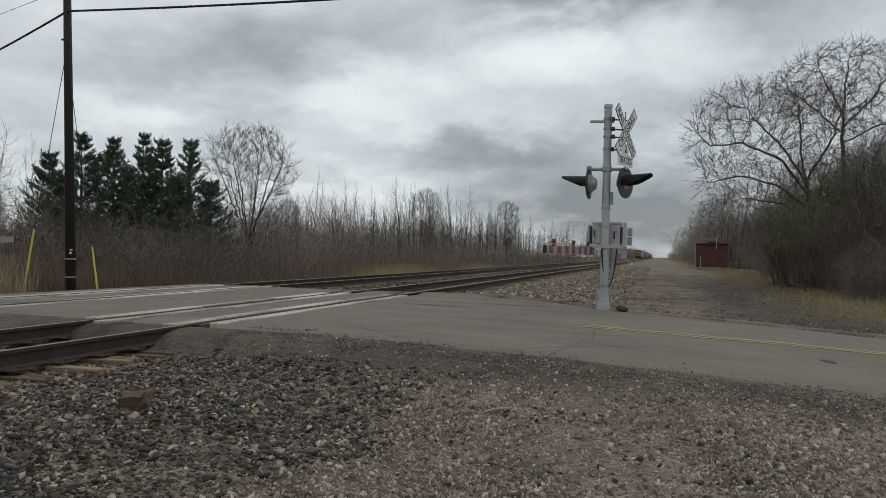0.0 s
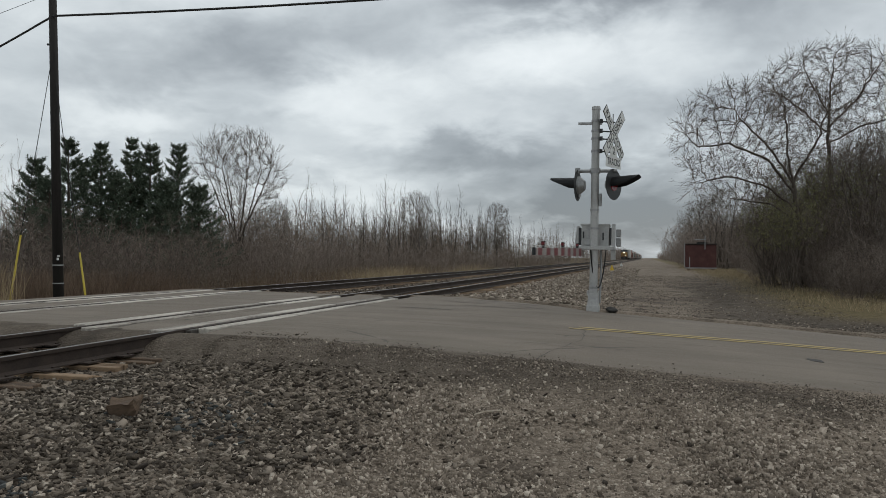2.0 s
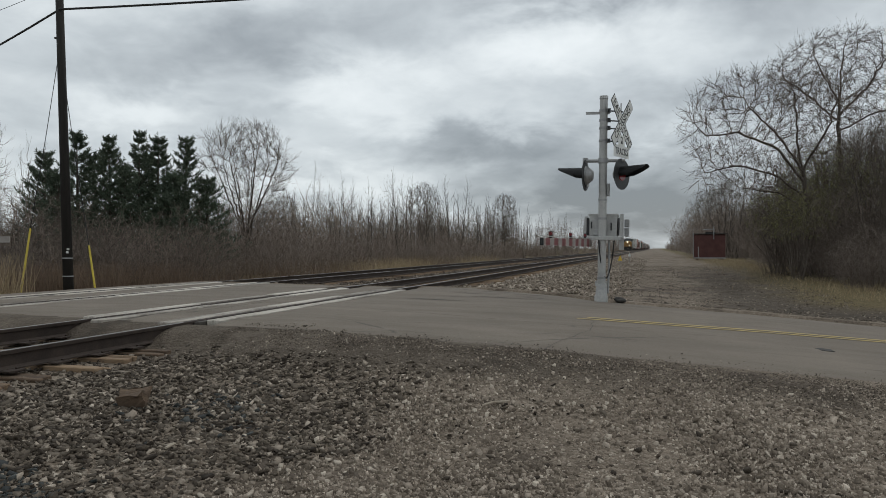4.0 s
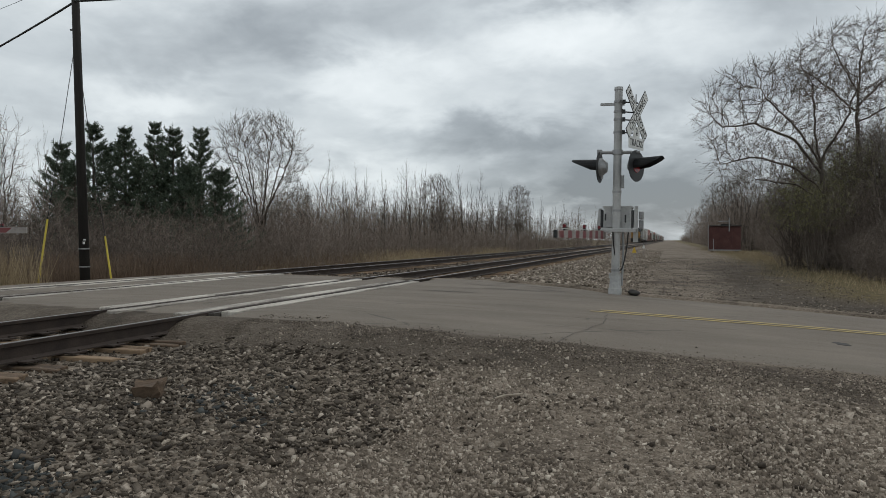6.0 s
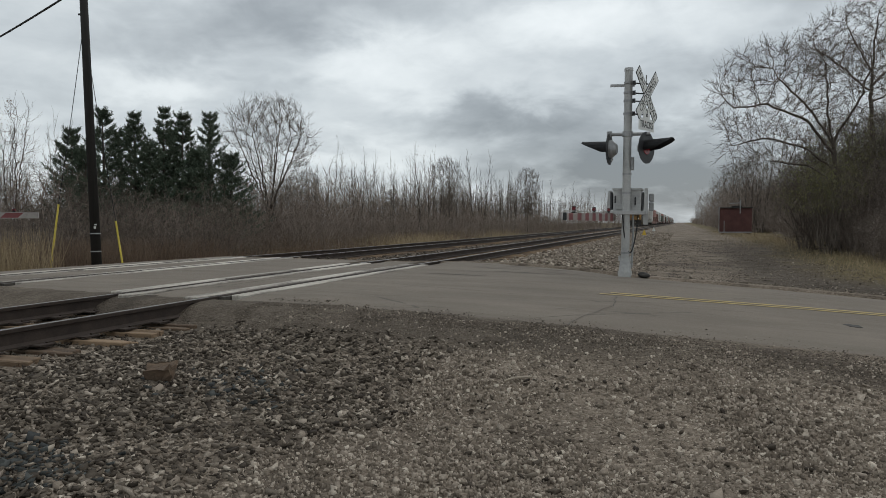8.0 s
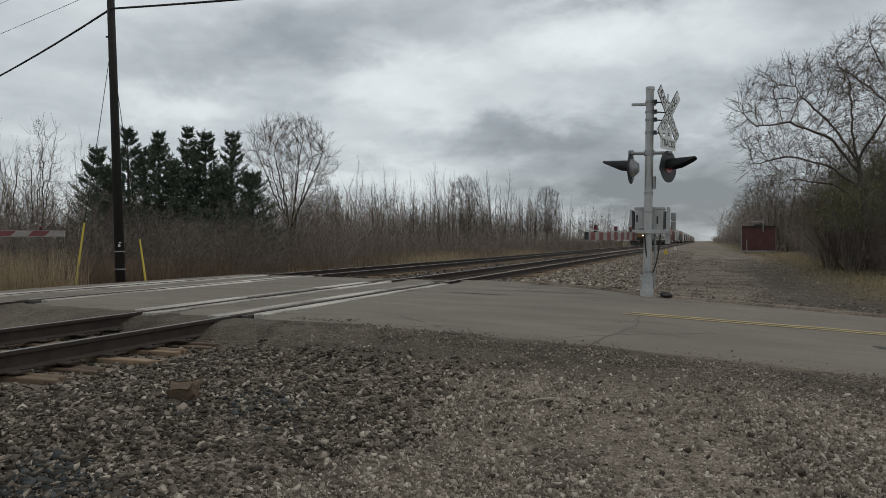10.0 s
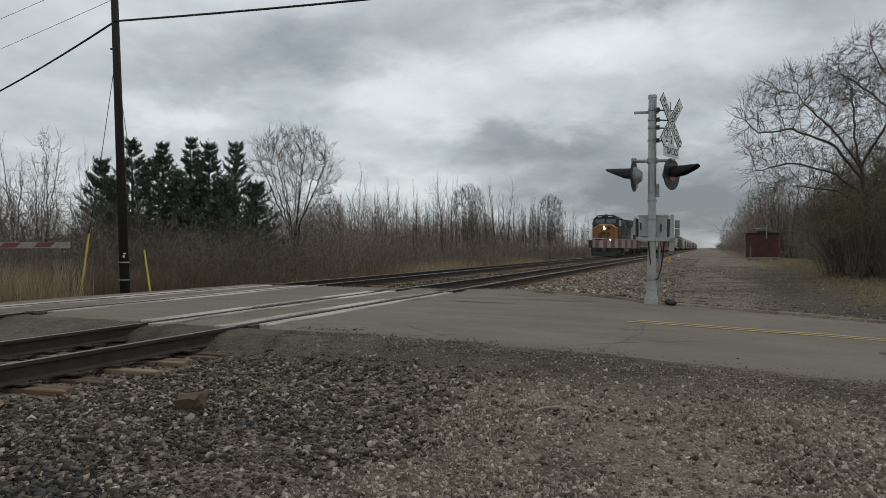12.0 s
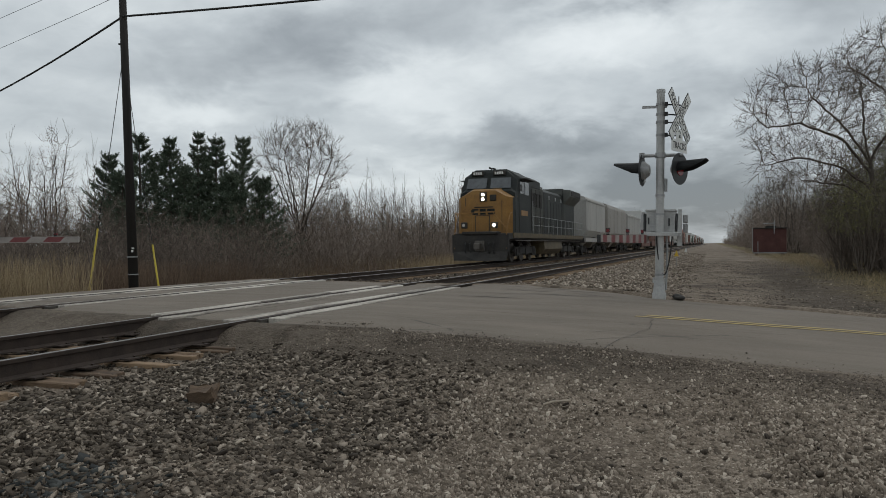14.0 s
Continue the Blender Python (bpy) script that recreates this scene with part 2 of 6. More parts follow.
WITHERED = material("withered_leaves", two((0.20, 0.155, 0.135), (0.36, 0.29, 0.25)), 0.8, 8, 0.95, bump=0.0, gloss=0.05, island=0.4)
REED = material("dry_reed", ((0.2, (0.20, 0.155, 0.10)), (0.5, (0.34, 0.275, 0.18)), (0.85, (0.50, 0.42, 0.29))), 0.6, 8, 0.95, bump=0.0, gloss=0.05, island=0.4)
NEEDLE = material("pine_needles", ((0.2, (0.046, 0.064, 0.048)), (0.5, (0.082, 0.110, 0.080)), (0.85, (0.135, 0.162, 0.112))), 0.8, 8, 0.8, bump=0.0, gloss=0.2, island=0.5)
BUDS = material("pale_green_buds", two((0.15, 0.155, 0.065), (0.27, 0.275, 0.12)), 0.8, 8, 0.9, bump=0.0, gloss=0.1, island=0.5)
RUST_RED = material("rusty_red_steel", ((0.25, (0.055, 0.024, 0.022)), (0.55, (0.100, 0.042, 0.038)), (0.85, (0.15, 0.08, 0.07))), 2, 20, 0.85, bump=0.2)
GALV = material("galvanised_steel", two((0.22, 0.23, 0.235), (0.40, 0.41, 0.42)), 3, 30, 0.5, 0.6, 0.1)
SIGN_YELLOW = material("sign_yellow", two((0.55, 0.36, 0.03), (0.70, 0.48, 0.05)), 2, 20, 0.5, bump=0.03)
LOCO_BLUE = material("dark_blue_paint", ((0.25, (0.011, 0.014, 0.014)), (0.5, (0.024, 0.028, 0.026)), (0.8, (0.078, 0.078, 0.066))), 0.9, 12, 0.6, bump=0.08, gloss=0.25, obj=0.35)
LOCO_GREY = material("dusty_grey_paint", two((0.06, 0.066, 0.062), (0.15, 0.155, 0.14)), 1.2, 14, 0.7, bump=0.08)
LOCO_YELLOW = material("grimy_yellow_paint", ((0.25, (0.105, 0.055, 0.016)), (0.5, (0.25, 0.130, 0.028)), (0.85, (0.37, 0.20, 0.048))), 1.0, 16, 0.55, bump=0.05)
SILL = material("faded_sill_paint", two((0.05, 0.043, 0.03), (0.15, 0.115, 0.06)), 1.5, 14, 0.7, bump=0.1)
LOCO_BLACK = material("underframe_grime", two((0.010, 0.010, 0.010), (0.048, 0.044, 0.040)), 1.5, 18, 0.8, bump=0.2)
STEEL = material("wheel_steel", two((0.06, 0.055, 0.05), (0.16, 0.15, 0.14)), 3, 30, 0.5, 0.6, 0.1)
LAMP_LIT = material("lit_headlight", two((1.0, 0.88, 0.62), (1.0, 0.92, 0.70)), 1, 3, 0.3, bump=0.0, emit=25.0)
LAMP_OFF = material("lamp_glass", two((0.35, 0.35, 0.33), (0.5, 0.5, 0.48)), 1, 3, 0.2, bump=0.0)
GLASS = material("cab_glass", two((0.03, 0.035, 0.04), (0.07, 0.08, 0.09)), 1, 5, 0.05, bump=0.0, gloss=0.9)
HOPPER_GREY = material("pale_grey_hopper_paint", ((0.2, (0.24, 0.235, 0.22)), (0.5, (0.36, 0.36, 0.345)), (0.85, (0.46, 0.46, 0.445))), 0.5, 10, 0.65, bump=0.06, stretch=(1, 1, 0.4))
HOPPER_TAN = material("grey_brown_hopper_paint", ((0.2, (0.17, 0.16, 0.145)), (0.5, (0.27, 0.26, 0.24)), (0.85, (0.36, 0.35, 0.33))), 0.5, 10, 0.65, bump=0.06, stretch=(1, 1, 0.4))
BOX_BROWN = material("boxcar_brown", two((0.10, 0.050, 0.038), (0.21, 0.115, 0.09)), 0.6, 10, 0.75, bump=0.1)
BOX_PINK = material("faded_red_container", two((0.30, 0.16, 0.14), (0.44, 0.27, 0.24)), 0.6, 10, 0.75, bump=0.1)
BOX_WHITE = material("white_container", two((0.45, 0.46, 0.46), (0.62, 0.63, 0.62)), 0.6, 10, 0.7, bump=0.1)
BOX_GREEN = material("dull_green_car", two((0.06, 0.085, 0.07), (0.12, 0.15, 0.125)), 0.6, 10, 0.75, bump=0.1)
DARK_STONE = material("oily_dark_stone", two((0.012, 0.014, 0.014), (0.05, 0.055, 0.052)), 6, 60, 0.8, bump=0.3, island=0.6)
TAR_AND_SHADE = material("worn_tar_and_gap_shade", two((0.045, 0.040, 0.034), (0.10, 0.09, 0.078)), 5, 60, 0.85, bump=0.3)
DRIFT = material("pale_dry_wood", two((0.26, 0.22, 0.17), (0.46, 0.41, 0.34)), 4, 40, 0.9, bump=0.2)
CONCRETE = material("grey_concrete", two((0.20, 0.195, 0.185), (0.34, 0.33, 0.315)), 2, 25, 0.9, bump=0.2)

# ---- mesh helpers ----


def part(name, bm, mat, parent=None, label="", m=None, smooth=False):
    """Link a bmesh (or mesh data) as ONE mesh object under a thing."""
    if isinstance(bm, bmesh.types.BMesh):
        me = bpy.data.meshes.new(name)
        bmesh.ops.recalc_face_normals(bm, faces=bm.faces)
        bm.to_mesh(me)
        bm.free()
    else:
        me = bm
    if mat and not me.materials:
        me.materials.append(mat)
    if smooth:
        me.polygons.foreach_set("use_smooth", [True] * len(me.polygons))
    ob = new(name, me)
    if parent:
        ob.parent = parent
    if m is not None:
        ob.matrix_basis = m
    if label:
        ob["label"] = label
    return ob


def thing(name, label, category, m=None, group="", kind=""):
    ob = tagged(new(name), label, category, group, kind)
    ob.empty_display_size = 0.2
    if m is not None:
        ob.matrix_basis = m
    return ob


def box(bm, x0, x1, y0, y1, z0, z1, bevel=0.0, m=None):
    r = bmesh.ops.create_cube(bm, size=1.0)["verts"]
    bmesh.ops.scale(bm, vec=(x1 - x0, y1 - y0, z1 - z0), verts=r)
    bmesh.ops.translate(bm, vec=((x0 + x1) / 2, (y0 + y1) / 2, (z0 + z1) / 2), verts=r)
    if bevel:
        edges = list({e for v in r for e in v.link_edges})
        r = list({v for f in bmesh.ops.bevel(bm, geom=edges, offset=bevel, segments=1, affect="EDGES")["faces"] for v in f.verts} | {v for v in r if v.is_valid})
    if m is not None:
        bmesh.ops.transform(bm, matrix=m, verts=r)
    return bm


def boxes(*rows, bevel=0.0):
    bm = bmesh.new()
    for r in rows:
        box(bm, *r, bevel=bevel)
    return bm


def rod(bm, a, b, r0, r1=None, sides=10, caps=True):
    """A round rod from a to b."""
    a, b = Vector(a), Vector(b)
    q = (b - a).to_track_quat("Z", "Y").to_matrix().to_4x4()
    m = Matrix.Translation((a + b) / 2) @ q
    bmesh.ops.create_cone(bm, cap_ends=caps, segments=sides, radius1=r0, radius2=r0 if r1 is None else r1, depth=(b - a).length, matrix=m)
    return bm


def rods(rows, r, sides=8):
    bm = bmesh.new()
    for a, b in rows:
        rod(bm, a, b, r, sides=sides)
    return bm


def prism(bm, outline, axis, lo, hi):
    """A flat outline pushed along an axis: 'x' takes (y, z), 'y' takes (x, z), 'z' takes (x, y)."""
    def at(p, d):
        return {"x": (d, p[0], p[1]), "y": (p[0], d, p[1]), "z": (p[0], p[1], d)}[axis]
    a = [bm.verts.new(at(p, lo)) for p in outline]
    b = [bm.verts.new(at(p, hi)) for p in outline]
    bm.faces.new(a)
    bm.faces.new(b[::-1])
    for i in range(len(a)):
        j = (i + 1) % len(a)
        bm.faces.new((a[i], a[j], b[j], b[i]))
    return bm


def sweep(pts, r, sides=6):
    """One continuous tube along a line of points."""
    bm = bmesh.new()
    pts = [Vector(p) for p in pts]
    rings = []
    for i, p in enumerate(pts):
        d = (pts[min(i + 1, len(pts) - 1)] - pts[max(i - 1, 0)]).normalized()
        u = d.cross(Vector((0, 0, 1)) if abs(d.z) < 0.95 else Vector((1, 0, 0))).normalized()
        v = d.cross(u)
        rings.append([bm.verts.new(p + (u * math.cos(2 * math.pi * k / sides) + v * math.sin(2 * math.pi * k / sides)) * r) for k in range(sides)])
    for a, b in zip(rings, rings[1:]):
        for k in range(sides):
            j = (k + 1) % sides
            bm.faces.new((a[k], a[j], b[j], b[k]))
    bm.faces.new(rings[0])
    bm.faces.new(rings[-1][::-1])
    return bm


def arrays(name, verts, faces):
    me = bpy.data.meshes.new(name)
    me.from_pydata(verts, [], faces)
    return me


def big_mesh(name, verts, faces):
    """A mesh from numpy arrays whose faces all have the same number of corners."""
    verts, faces = np.asarray(verts, np.float32), np.asarray(faces, np.int32)
    me = bpy.data.meshes.new(name)
    me.vertices.add(len(verts))
    me.vertices.foreach_set("co", verts.ravel())
    k = faces.shape[1]
    me.loops.add(faces.size)
    me.loops.foreach_set("vertex_index", faces.ravel())
    me.polygons.add(len(faces))
    me.polygons.foreach_set("loop_start", np.arange(0, faces.size, k, dtype=np.int32))
    me.polygons.foreach_set("loop_total", np.full(len(faces), k, np.int32))
    me.update(calc_edges=True)
    me.validate()
    return me


# ---- plan ----
RAILS = (-5.72, -7.225, -10.41, -11.915)
TRACKS = (-6.4725, -11.1625)


def ease(v):
    v = np.clip(v, 0, 1)
    return v * v * (3 - 2 * v)


def road_z(x):
    """Height of the road's crown along its length."""
    return np.interp(x, [-60, -22, -16, -12.9, -5, -3, -1, 1.5, 4, 8, 14, 60], [-1.0, -0.7, -0.22, 0, 0, -0.035, -0.10, -0.24, -0.41, -0.6, -0.75, -0.95])


def road_near(x):
    return np.interp(x, [-60, -14, -10.2, -5.7, -3, -1, 2, 4, 12, 60], [18, 9.2, 8.5, 7.75, 7.65, 7.38, 7.32, 7.5, 8.2, 13])


def road_far(x):
    return np.interp(x, [-60, -14, -9.8, -6.5, -3.9, -2, -1.1, 1.5, 4, 12, 60], [28, 18.9, 17.7, 17.2, 17.5, 16.5, 15.35, 14.95, 14.7, 15.3, 20])


def bump_z(x, y):
    """Small rises and hollows of the ground near the crossing."""
    if abs(y) > 80:
        return 0.0
    near = math.exp(-((x / 40) ** 2 + ((y - 10) / 60) ** 2))
    v = Vector((x, y, 0))
    return (0.014 * noise.noise(v * 0.9) + 0.007 * noise.noise(v * 1.5)) * near * (0.3 if -13.3 < x < -4.4 else 1.0)


def ground_z(x, y):
    """Height of the bare ground beside road and tracks."""
    x, y = np.asarray(x, float), np.asarray(y, float)
    base = np.interp(x, [-3000, -60, -16, -13.9, -13.2, -4.5, -3.7, -2.2, 0, 6, 12, 60, 3000], [-1.2, -0.95, -0.8, -0.5, -0.215, -0.215, -0.3, -0.48, -0.57, -0.66, -0.75, -0.9, -1.2])
    beyond = np.interp(x, [-3000, -3.9, -3.2, -1.5, 6, 12, 60, 3000], [-3.0, -0.3, -0.28, -0.33, -0.27, -0.3, -0.6, -1.2])
    rise = ease((y - 19) / 26)
    base = np.where(x > -3.9, base * (1 - rise) + beyond * rise, base)
    far = np.interp(y, [15, 30], [0, 1])
    pile = 0.16 * np.exp(-((x + 3.2) / 1.1) ** 2) * far
    base = base + pile
    out = np.maximum(road_near(x) - y, y - road_far(x))
    reach = np.interp(x, [-13.2, -12.8, -4.8, -3.2, 0, 10], [2.5, 0.75, 0.75, 2.6, 3.2, 3.0])
    w = ease((out - 0.12) / reach)
    z = road_z(x) * (1 - w) + base * w
    under = out < -0.2
    return np.where(under, road_z(x) - 0.24, z - 0.03)


# ---- ground, road and tracks ----
def build_ground():
    """One sheet, fine near the crossing and coarse towards the horizon."""
    def lines(lo, hi, step, reach):
        near = np.arange(lo, hi + 1e-6, step)
        out = [hi + step]
        while out[-1] < reach:
            out.append(hi + (out[-1] - hi) * 1.28 + 0.05)
        back = [lo - step]
        while back[-1] > -reach:
            back.append(lo + (back[-1] - lo) * 1.28 - 0.05)
        return np.array(back[::-1] + list(near) + out)
    xs, ys = lines(-15.0, 9.0, 0.12, 3500), lines(-1.0, 30.0, 0.12, 3500)
    gx, gy = np.meshgrid(xs, ys, indexing="ij")
    gz = ground_z(gx, gy)
    open_ground = gz > road_z(gx) - 0.23
    bump = np.zeros_like(gx)
    for i in range(gx.shape[0]):
        for j in range(gx.shape[1]):
            if open_ground[i, j] and abs(gx[i, j]) < 80:
                bump[i, j] = bump_z(gx[i, j], gy[i, j])
    gz = gz + bump
    nx, ny = gx.shape
    idx = np.arange(nx * ny).reshape(nx, ny)
    quads = np.stack([idx[:-1, :-1], idx[1:, :-1], idx[1:, 1:], idx[:-1, 1:]], -1).reshape(-1, 4)
    me = big_mesh("ground", np.stack([gx, gy, gz], -1).reshape(-1, 3), quads)
    ob = part("ground", me, GROUND, smooth=True)
    tagged(ob, "grey gravel and dirt with dry grass verges", "ground", kind="structure")


def slab(xs, near, far, top, thick=0.2, rows=14):
    """A paved strip between two edges, over the given xs."""
    bm = bmesh.new()
    grid = []
    for x in xs:
        a, b = float(near(x)), float(far(x))
        jag = 0.07 * noise.noise((x * 1.9, 3.1, 0)) + 0.04 * noise.noise((x * 6.1, 9.1, 0))
        jag2 = 0.06 * noise.noise((x * 1.7, 7.7, 0)) + 0.04 * noise.noise((x * 5.3, 1.1, 0))
        col = []
        for i in range(rows + 1):
            f = i / rows
            y = a + jag + (b + jag2 - a - jag) * f
            crown = -0.05 * (2 * f - 1) ** 2 * (0 if -12.9 < x < -4 else 1)
            edge = -0.035 if i in (0, rows) else 0.0
            col.append(bm.verts.new((x, y, float(top(x)) + crown + edge)))
        grid.append(col)
    for c0, c1 in zip(grid, grid[1:]):
        for i in range(rows):
            bm.faces.new((c0[i], c1[i], c1[i + 1], c0[i + 1]))
    ring = [c[0] for c in grid] + grid[-1][1:] + [c[-1] for c in grid[-2::-1]] + grid[0][-2:0:-1]
    low = [bm.verts.new((v.co.x, v.co.y, v.co.z - thick)) for v in ring]
    for i in range(len(ring)):
        j = (i + 1) % len(ring)
        bm.faces.new((ring[i], low[i], low[j], ring[j]))
    return bm


def build_road():
    gap = 0.37
    cuts = [-60] + [c for r in sorted(RAILS) for c in (r - gap, r + gap)] + [60]
    root = thing("road", "worn grey asphalt road over the rails", "road", kind="structure")
    for a, b in zip(cuts[::2], cuts[1::2]):
        count = max(4, int(min((b - a) / 0.5, 90)))
        xs = np.linspace(a, b, count + 1)
        if b == 60:
            xs = np.concatenate([np.arange(a, 16, 0.35), np.linspace(16, 60, 14)])
        if a == -60:
            xs = np.concatenate([np.linspace(-60, -20, 12), np.arange(-19.5, b, 0.5), [b]])
        part("asphalt", slab(xs, road_near, road_far, lambda x: road_z(x) - 0.008), ASPHALT, root)
    # double yellow centre line, painted on the road to the right of the stop line
    for off in (-0.11, 0.11):
        bm = bmesh.new()
        xs = np.arange(-1.05 + off * 0.6, 30, 0.5)
        mid = lambda x: np.interp(x, [-1.1, 1.1, 3.1, 12, 60], [10.9, 11.0, 11.2, 11.9, 16.6])
        row = []
        for x in xs:
            y = float(mid(x)) + off
            f = (y - float(road_near(x))) / float(road_far(x) - road_near(x))
            i = int(f * 14)
            h = [-0.05 * (2 * k / 14 - 1) ** 2 for k in (i, i + 1)]
            z = float(road_z(x)) - 0.008 + h[0] + (h[1] - h[0]) * (f * 14 - i) + 0.006
            row.append((bm.verts.new((x, y - 0.048, z)), bm.verts.new((x, y + 0.048, z))))
        for p, q in zip(row, row[1:]):
            bm.faces.new((p[0], q[0], q[1], p[1]))
        part("centre_line", bm, YELLOW, root, "worn yellow centre line")


def build_tracks():
    prof = [(-0.075, -0.178), (0.075, -0.178), (0.075, -0.165), (0.012, -0.145), (0.010, -0.045), (0.036, -0.036), (0.037, -0.004), (0.030, 0.0),
            (-0.030, 0.0), (-0.037, -0.004), (-0.036, -0.036), (-0.010, -0.045), (-0.012, -0.145), (-0.075, -0.165)]
    tie_meshes = []
    split = random.Random(31)
    for v in range(6):
        # a weathered tie, split along the grain into uneven slats
        cuts = sorted([-0.115, 0.115] + [split.uniform(-0.085, 0.085) for _ in range(split.randint(1, 3))])
        tie_bm = bmesh.new()
        box(tie_bm, -1.24, 1.24, -0.105, 0.105, -0.36, -0.21)
        for y0, y1 in zip(cuts, cuts[1:]):
            if y1 - y0 < 0.02:
                continue
            box(tie_bm, -1.3 - split.uniform(-0.05, 0.10), 1.3 + split.uniform(-0.07, 0.12), y0 + 0.004, y1 - 0.004, -0.30, -0.182 - split.uniform(0, 0.03), bevel=0.008, m=pose(0, 0, 0, split.uniform(-3, 3), 0, split.uniform(-0.4, 0.4)))
        me = bpy.data.meshes.new("tie")
        tie_bm.to_mesh(me)
        tie_bm.free()
        me.materials.append(TIE)
        tie_meshes.append(me)
    plate_bm = boxes((-0.19, 0.19, -0.09, 0.09, -0.184, -0.17), (-0.14, -0.11, -0.07, -0.045, -0.18, -0.155), (0.11, 0.14, 0.045, 0.07, -0.18, -0.155))
    plate_mesh = bpy.data.meshes.new("tie_plate")
    plate_bm.to_mesh(plate_mesh)
    plate_bm.free()
    plate_mesh.materials.append(RAIL_RUST)
    rnd = random.Random(4)
    for t, cx in enumerate(TRACKS):
        root = thing("railway_track", "steel rails on dark wooden ties in grey ballast", "railway track", pose(cx, 0, 0), group="tracks", kind="structure")
        for rx in (-0.7525, 0.7525):
            for y0, y1 in ((-30, float(road_near(cx)) - 0.05), (float(road_near(cx)) - 0.05, float(road_far(cx)) - 1.6), (float(road_far(cx)) - 1.6, 900)):
                bm = bmesh.new()
                prism(bm, [(rx + x, z) for x, z in prof], "y", y0, y1)
                rail = part("rail", bm, RAIL_RUST, root, "rust-brown steel rail")
                rail.data.materials.append(RAIL_TOP)
                for f in rail.data.polygons:
                    if f.center.z > -0.003 and f.area > 0.6 and (y0 < 0 or y1 > 800):
                        f.material_index = 1
            # added dark strips draw the shade in the gaps between rail and planks
            for lo, hi in ((-0.128, -0.039), (0.039, 0.128)):
                part("flangeway_filler", boxes((rx + lo, rx + hi, float(road_near(cx)) + 0.12, float(road_far(cx)) - 1.5, -0.17, -0.012)), TAR_AND_SHADE, root, "dark strip standing in for the shaded flangeway gap")
        near, far = float(road_near(cx)), float(road_far(cx))
        ys = np.arange(-6 + 0.2 * t, 130, 0.533)
        rest = []
        made = 0
        for y in ys:
            if near - 0.1 < y < far + 0.1:
                continue
            skew = rnd.uniform(-1.5, 1.5)
            if y < 60 and made < 130:
                part("tie", rnd.choice(tie_meshes), None, root, m=pose(rnd.uniform(-0.06, 0.06), y, rnd.uniform(-0.012, 0.004), 0, 0, skew))
                if y < near:
                    for rx in (-0.7525, 0.7525):
                        part("tie_plate", plate_mesh, None, root, m=pose(rx, y, 0.002))
                made += 1
            else:
                rest.append((-1.3, 1.3, y - 0.115, y + 0.115, -0.36, -0.182))
        tagged(part("far_ties", boxes(*rest), TIE, root), kind="stuff")
        # crossing timbers along both sides of each rail
        for rx in (-0.7525, 0.7525):
            for lo, hi, shift in ((-0.33, -0.13, 0.0), (0.13, 0.31, 0.25)):
                if t == 1:
                    lo, hi = (-0.26, -0.13) if lo < 0 else (0.13, 0.26)
                    a, b = near + 0.3, far - 0.4
                elif (rx > 0) == (lo > 0):
                    a, b = near + 0.25, far - 1.75
                else:
                    a, b = near - 0.12, far - 1.5
                k = 3
                for i in range(k):
                    y0, y1 = a + (b - a) * i / k + 0.012, a + (b - a) * (i + 1) / k - 0.012
                    w = rnd.uniform(-0.02, 0.02)
                    bm = boxes((rx + lo, rx + hi + (w if lo > 0 else 0), y0, y1, -0.17, 0.001 + rnd.uniform(-0.003, 0.004)), bevel=0.012)
                    part("crossing_plank", bm, PLANK, root, "weathered pale timber plank" if i == 0 else "")


# ---- the crossing signal and its gate ----
def lettering(text, size, mat, parent, m, squeeze=1.0):
    cu = bpy.data.curves.new("lettering", "FONT")
    cu.body, cu.size, cu.extrude, cu.align_x, cu.align_y = text, size, 0.002, "CENTER", "CENTER"
    tmp = bpy.data.objects.new("tmp", cu)
    me = bpy.data.meshes.new_from_object(tmp)
    bpy.data.objects.remove(tmp)
    ob = part("lettering", me, mat, parent, "black lettering")
    ob.matrix_basis = m @ Matrix.Diagonal((squeeze, 1, 1, 1))
    return ob


def flasher(parent, m):
    """A flashing light facing its own -y: round black background, lamp housing, lens and long hood."""
    bm = bmesh.new()
    rod(bm, (0, 0.0, 0), (0, 0.014, 0), 0.32, sides=36)
    back = part("background", bm, BLACK, parent, "round black light background", m)
    bm = bmesh.new()
    rod(bm, (0, 0.014, 0), (0, 0.06, 0), 0.19, 0.185, sides=24)
    rod(bm, (0, 0.06, 0), (0, 0.16, 0), 0.185, 0.10, sides=24)
    rod(bm, (0, 0.05, -0.16), (0, 0.05, -0.24), 0.03, sides=8)
    part("housing", bm, GALV, back, "grey lamp housing")
    bm = bmesh.new()
    rod(bm, (0, -0.012, 0), (0, 0.0, 0), 0.135, 0.14, sides=24)
    part("lens", bm, RED_LENS, back, "dark red lens")
    bm = bmesh.new()
    rows = []
    for i in range(15):
        a = radians(-25 + 230 * i / 14)
        x, z = 0.15 * math.cos(a), 0.15 * math.sin(a) + 0.01
        reach = 0.07 + 0.48 * min(1.0, max(0.0, (z + 0.12) / 0.22))
        rows.append((bm.verts.new((x, -0.001, z)), bm.verts.new((x * 0.97, -reach, z * 0.95 + 0.02))))
    for p, q in zip(rows, rows[1:]):
        bm.faces.new((p[0], q[0], q[1], p[1]))
    bmesh.ops.solidify(bm, geom=bm.faces[:], thickness=0.006)
    part("hood", bm, BLACK, back, "long black hood")
    return back


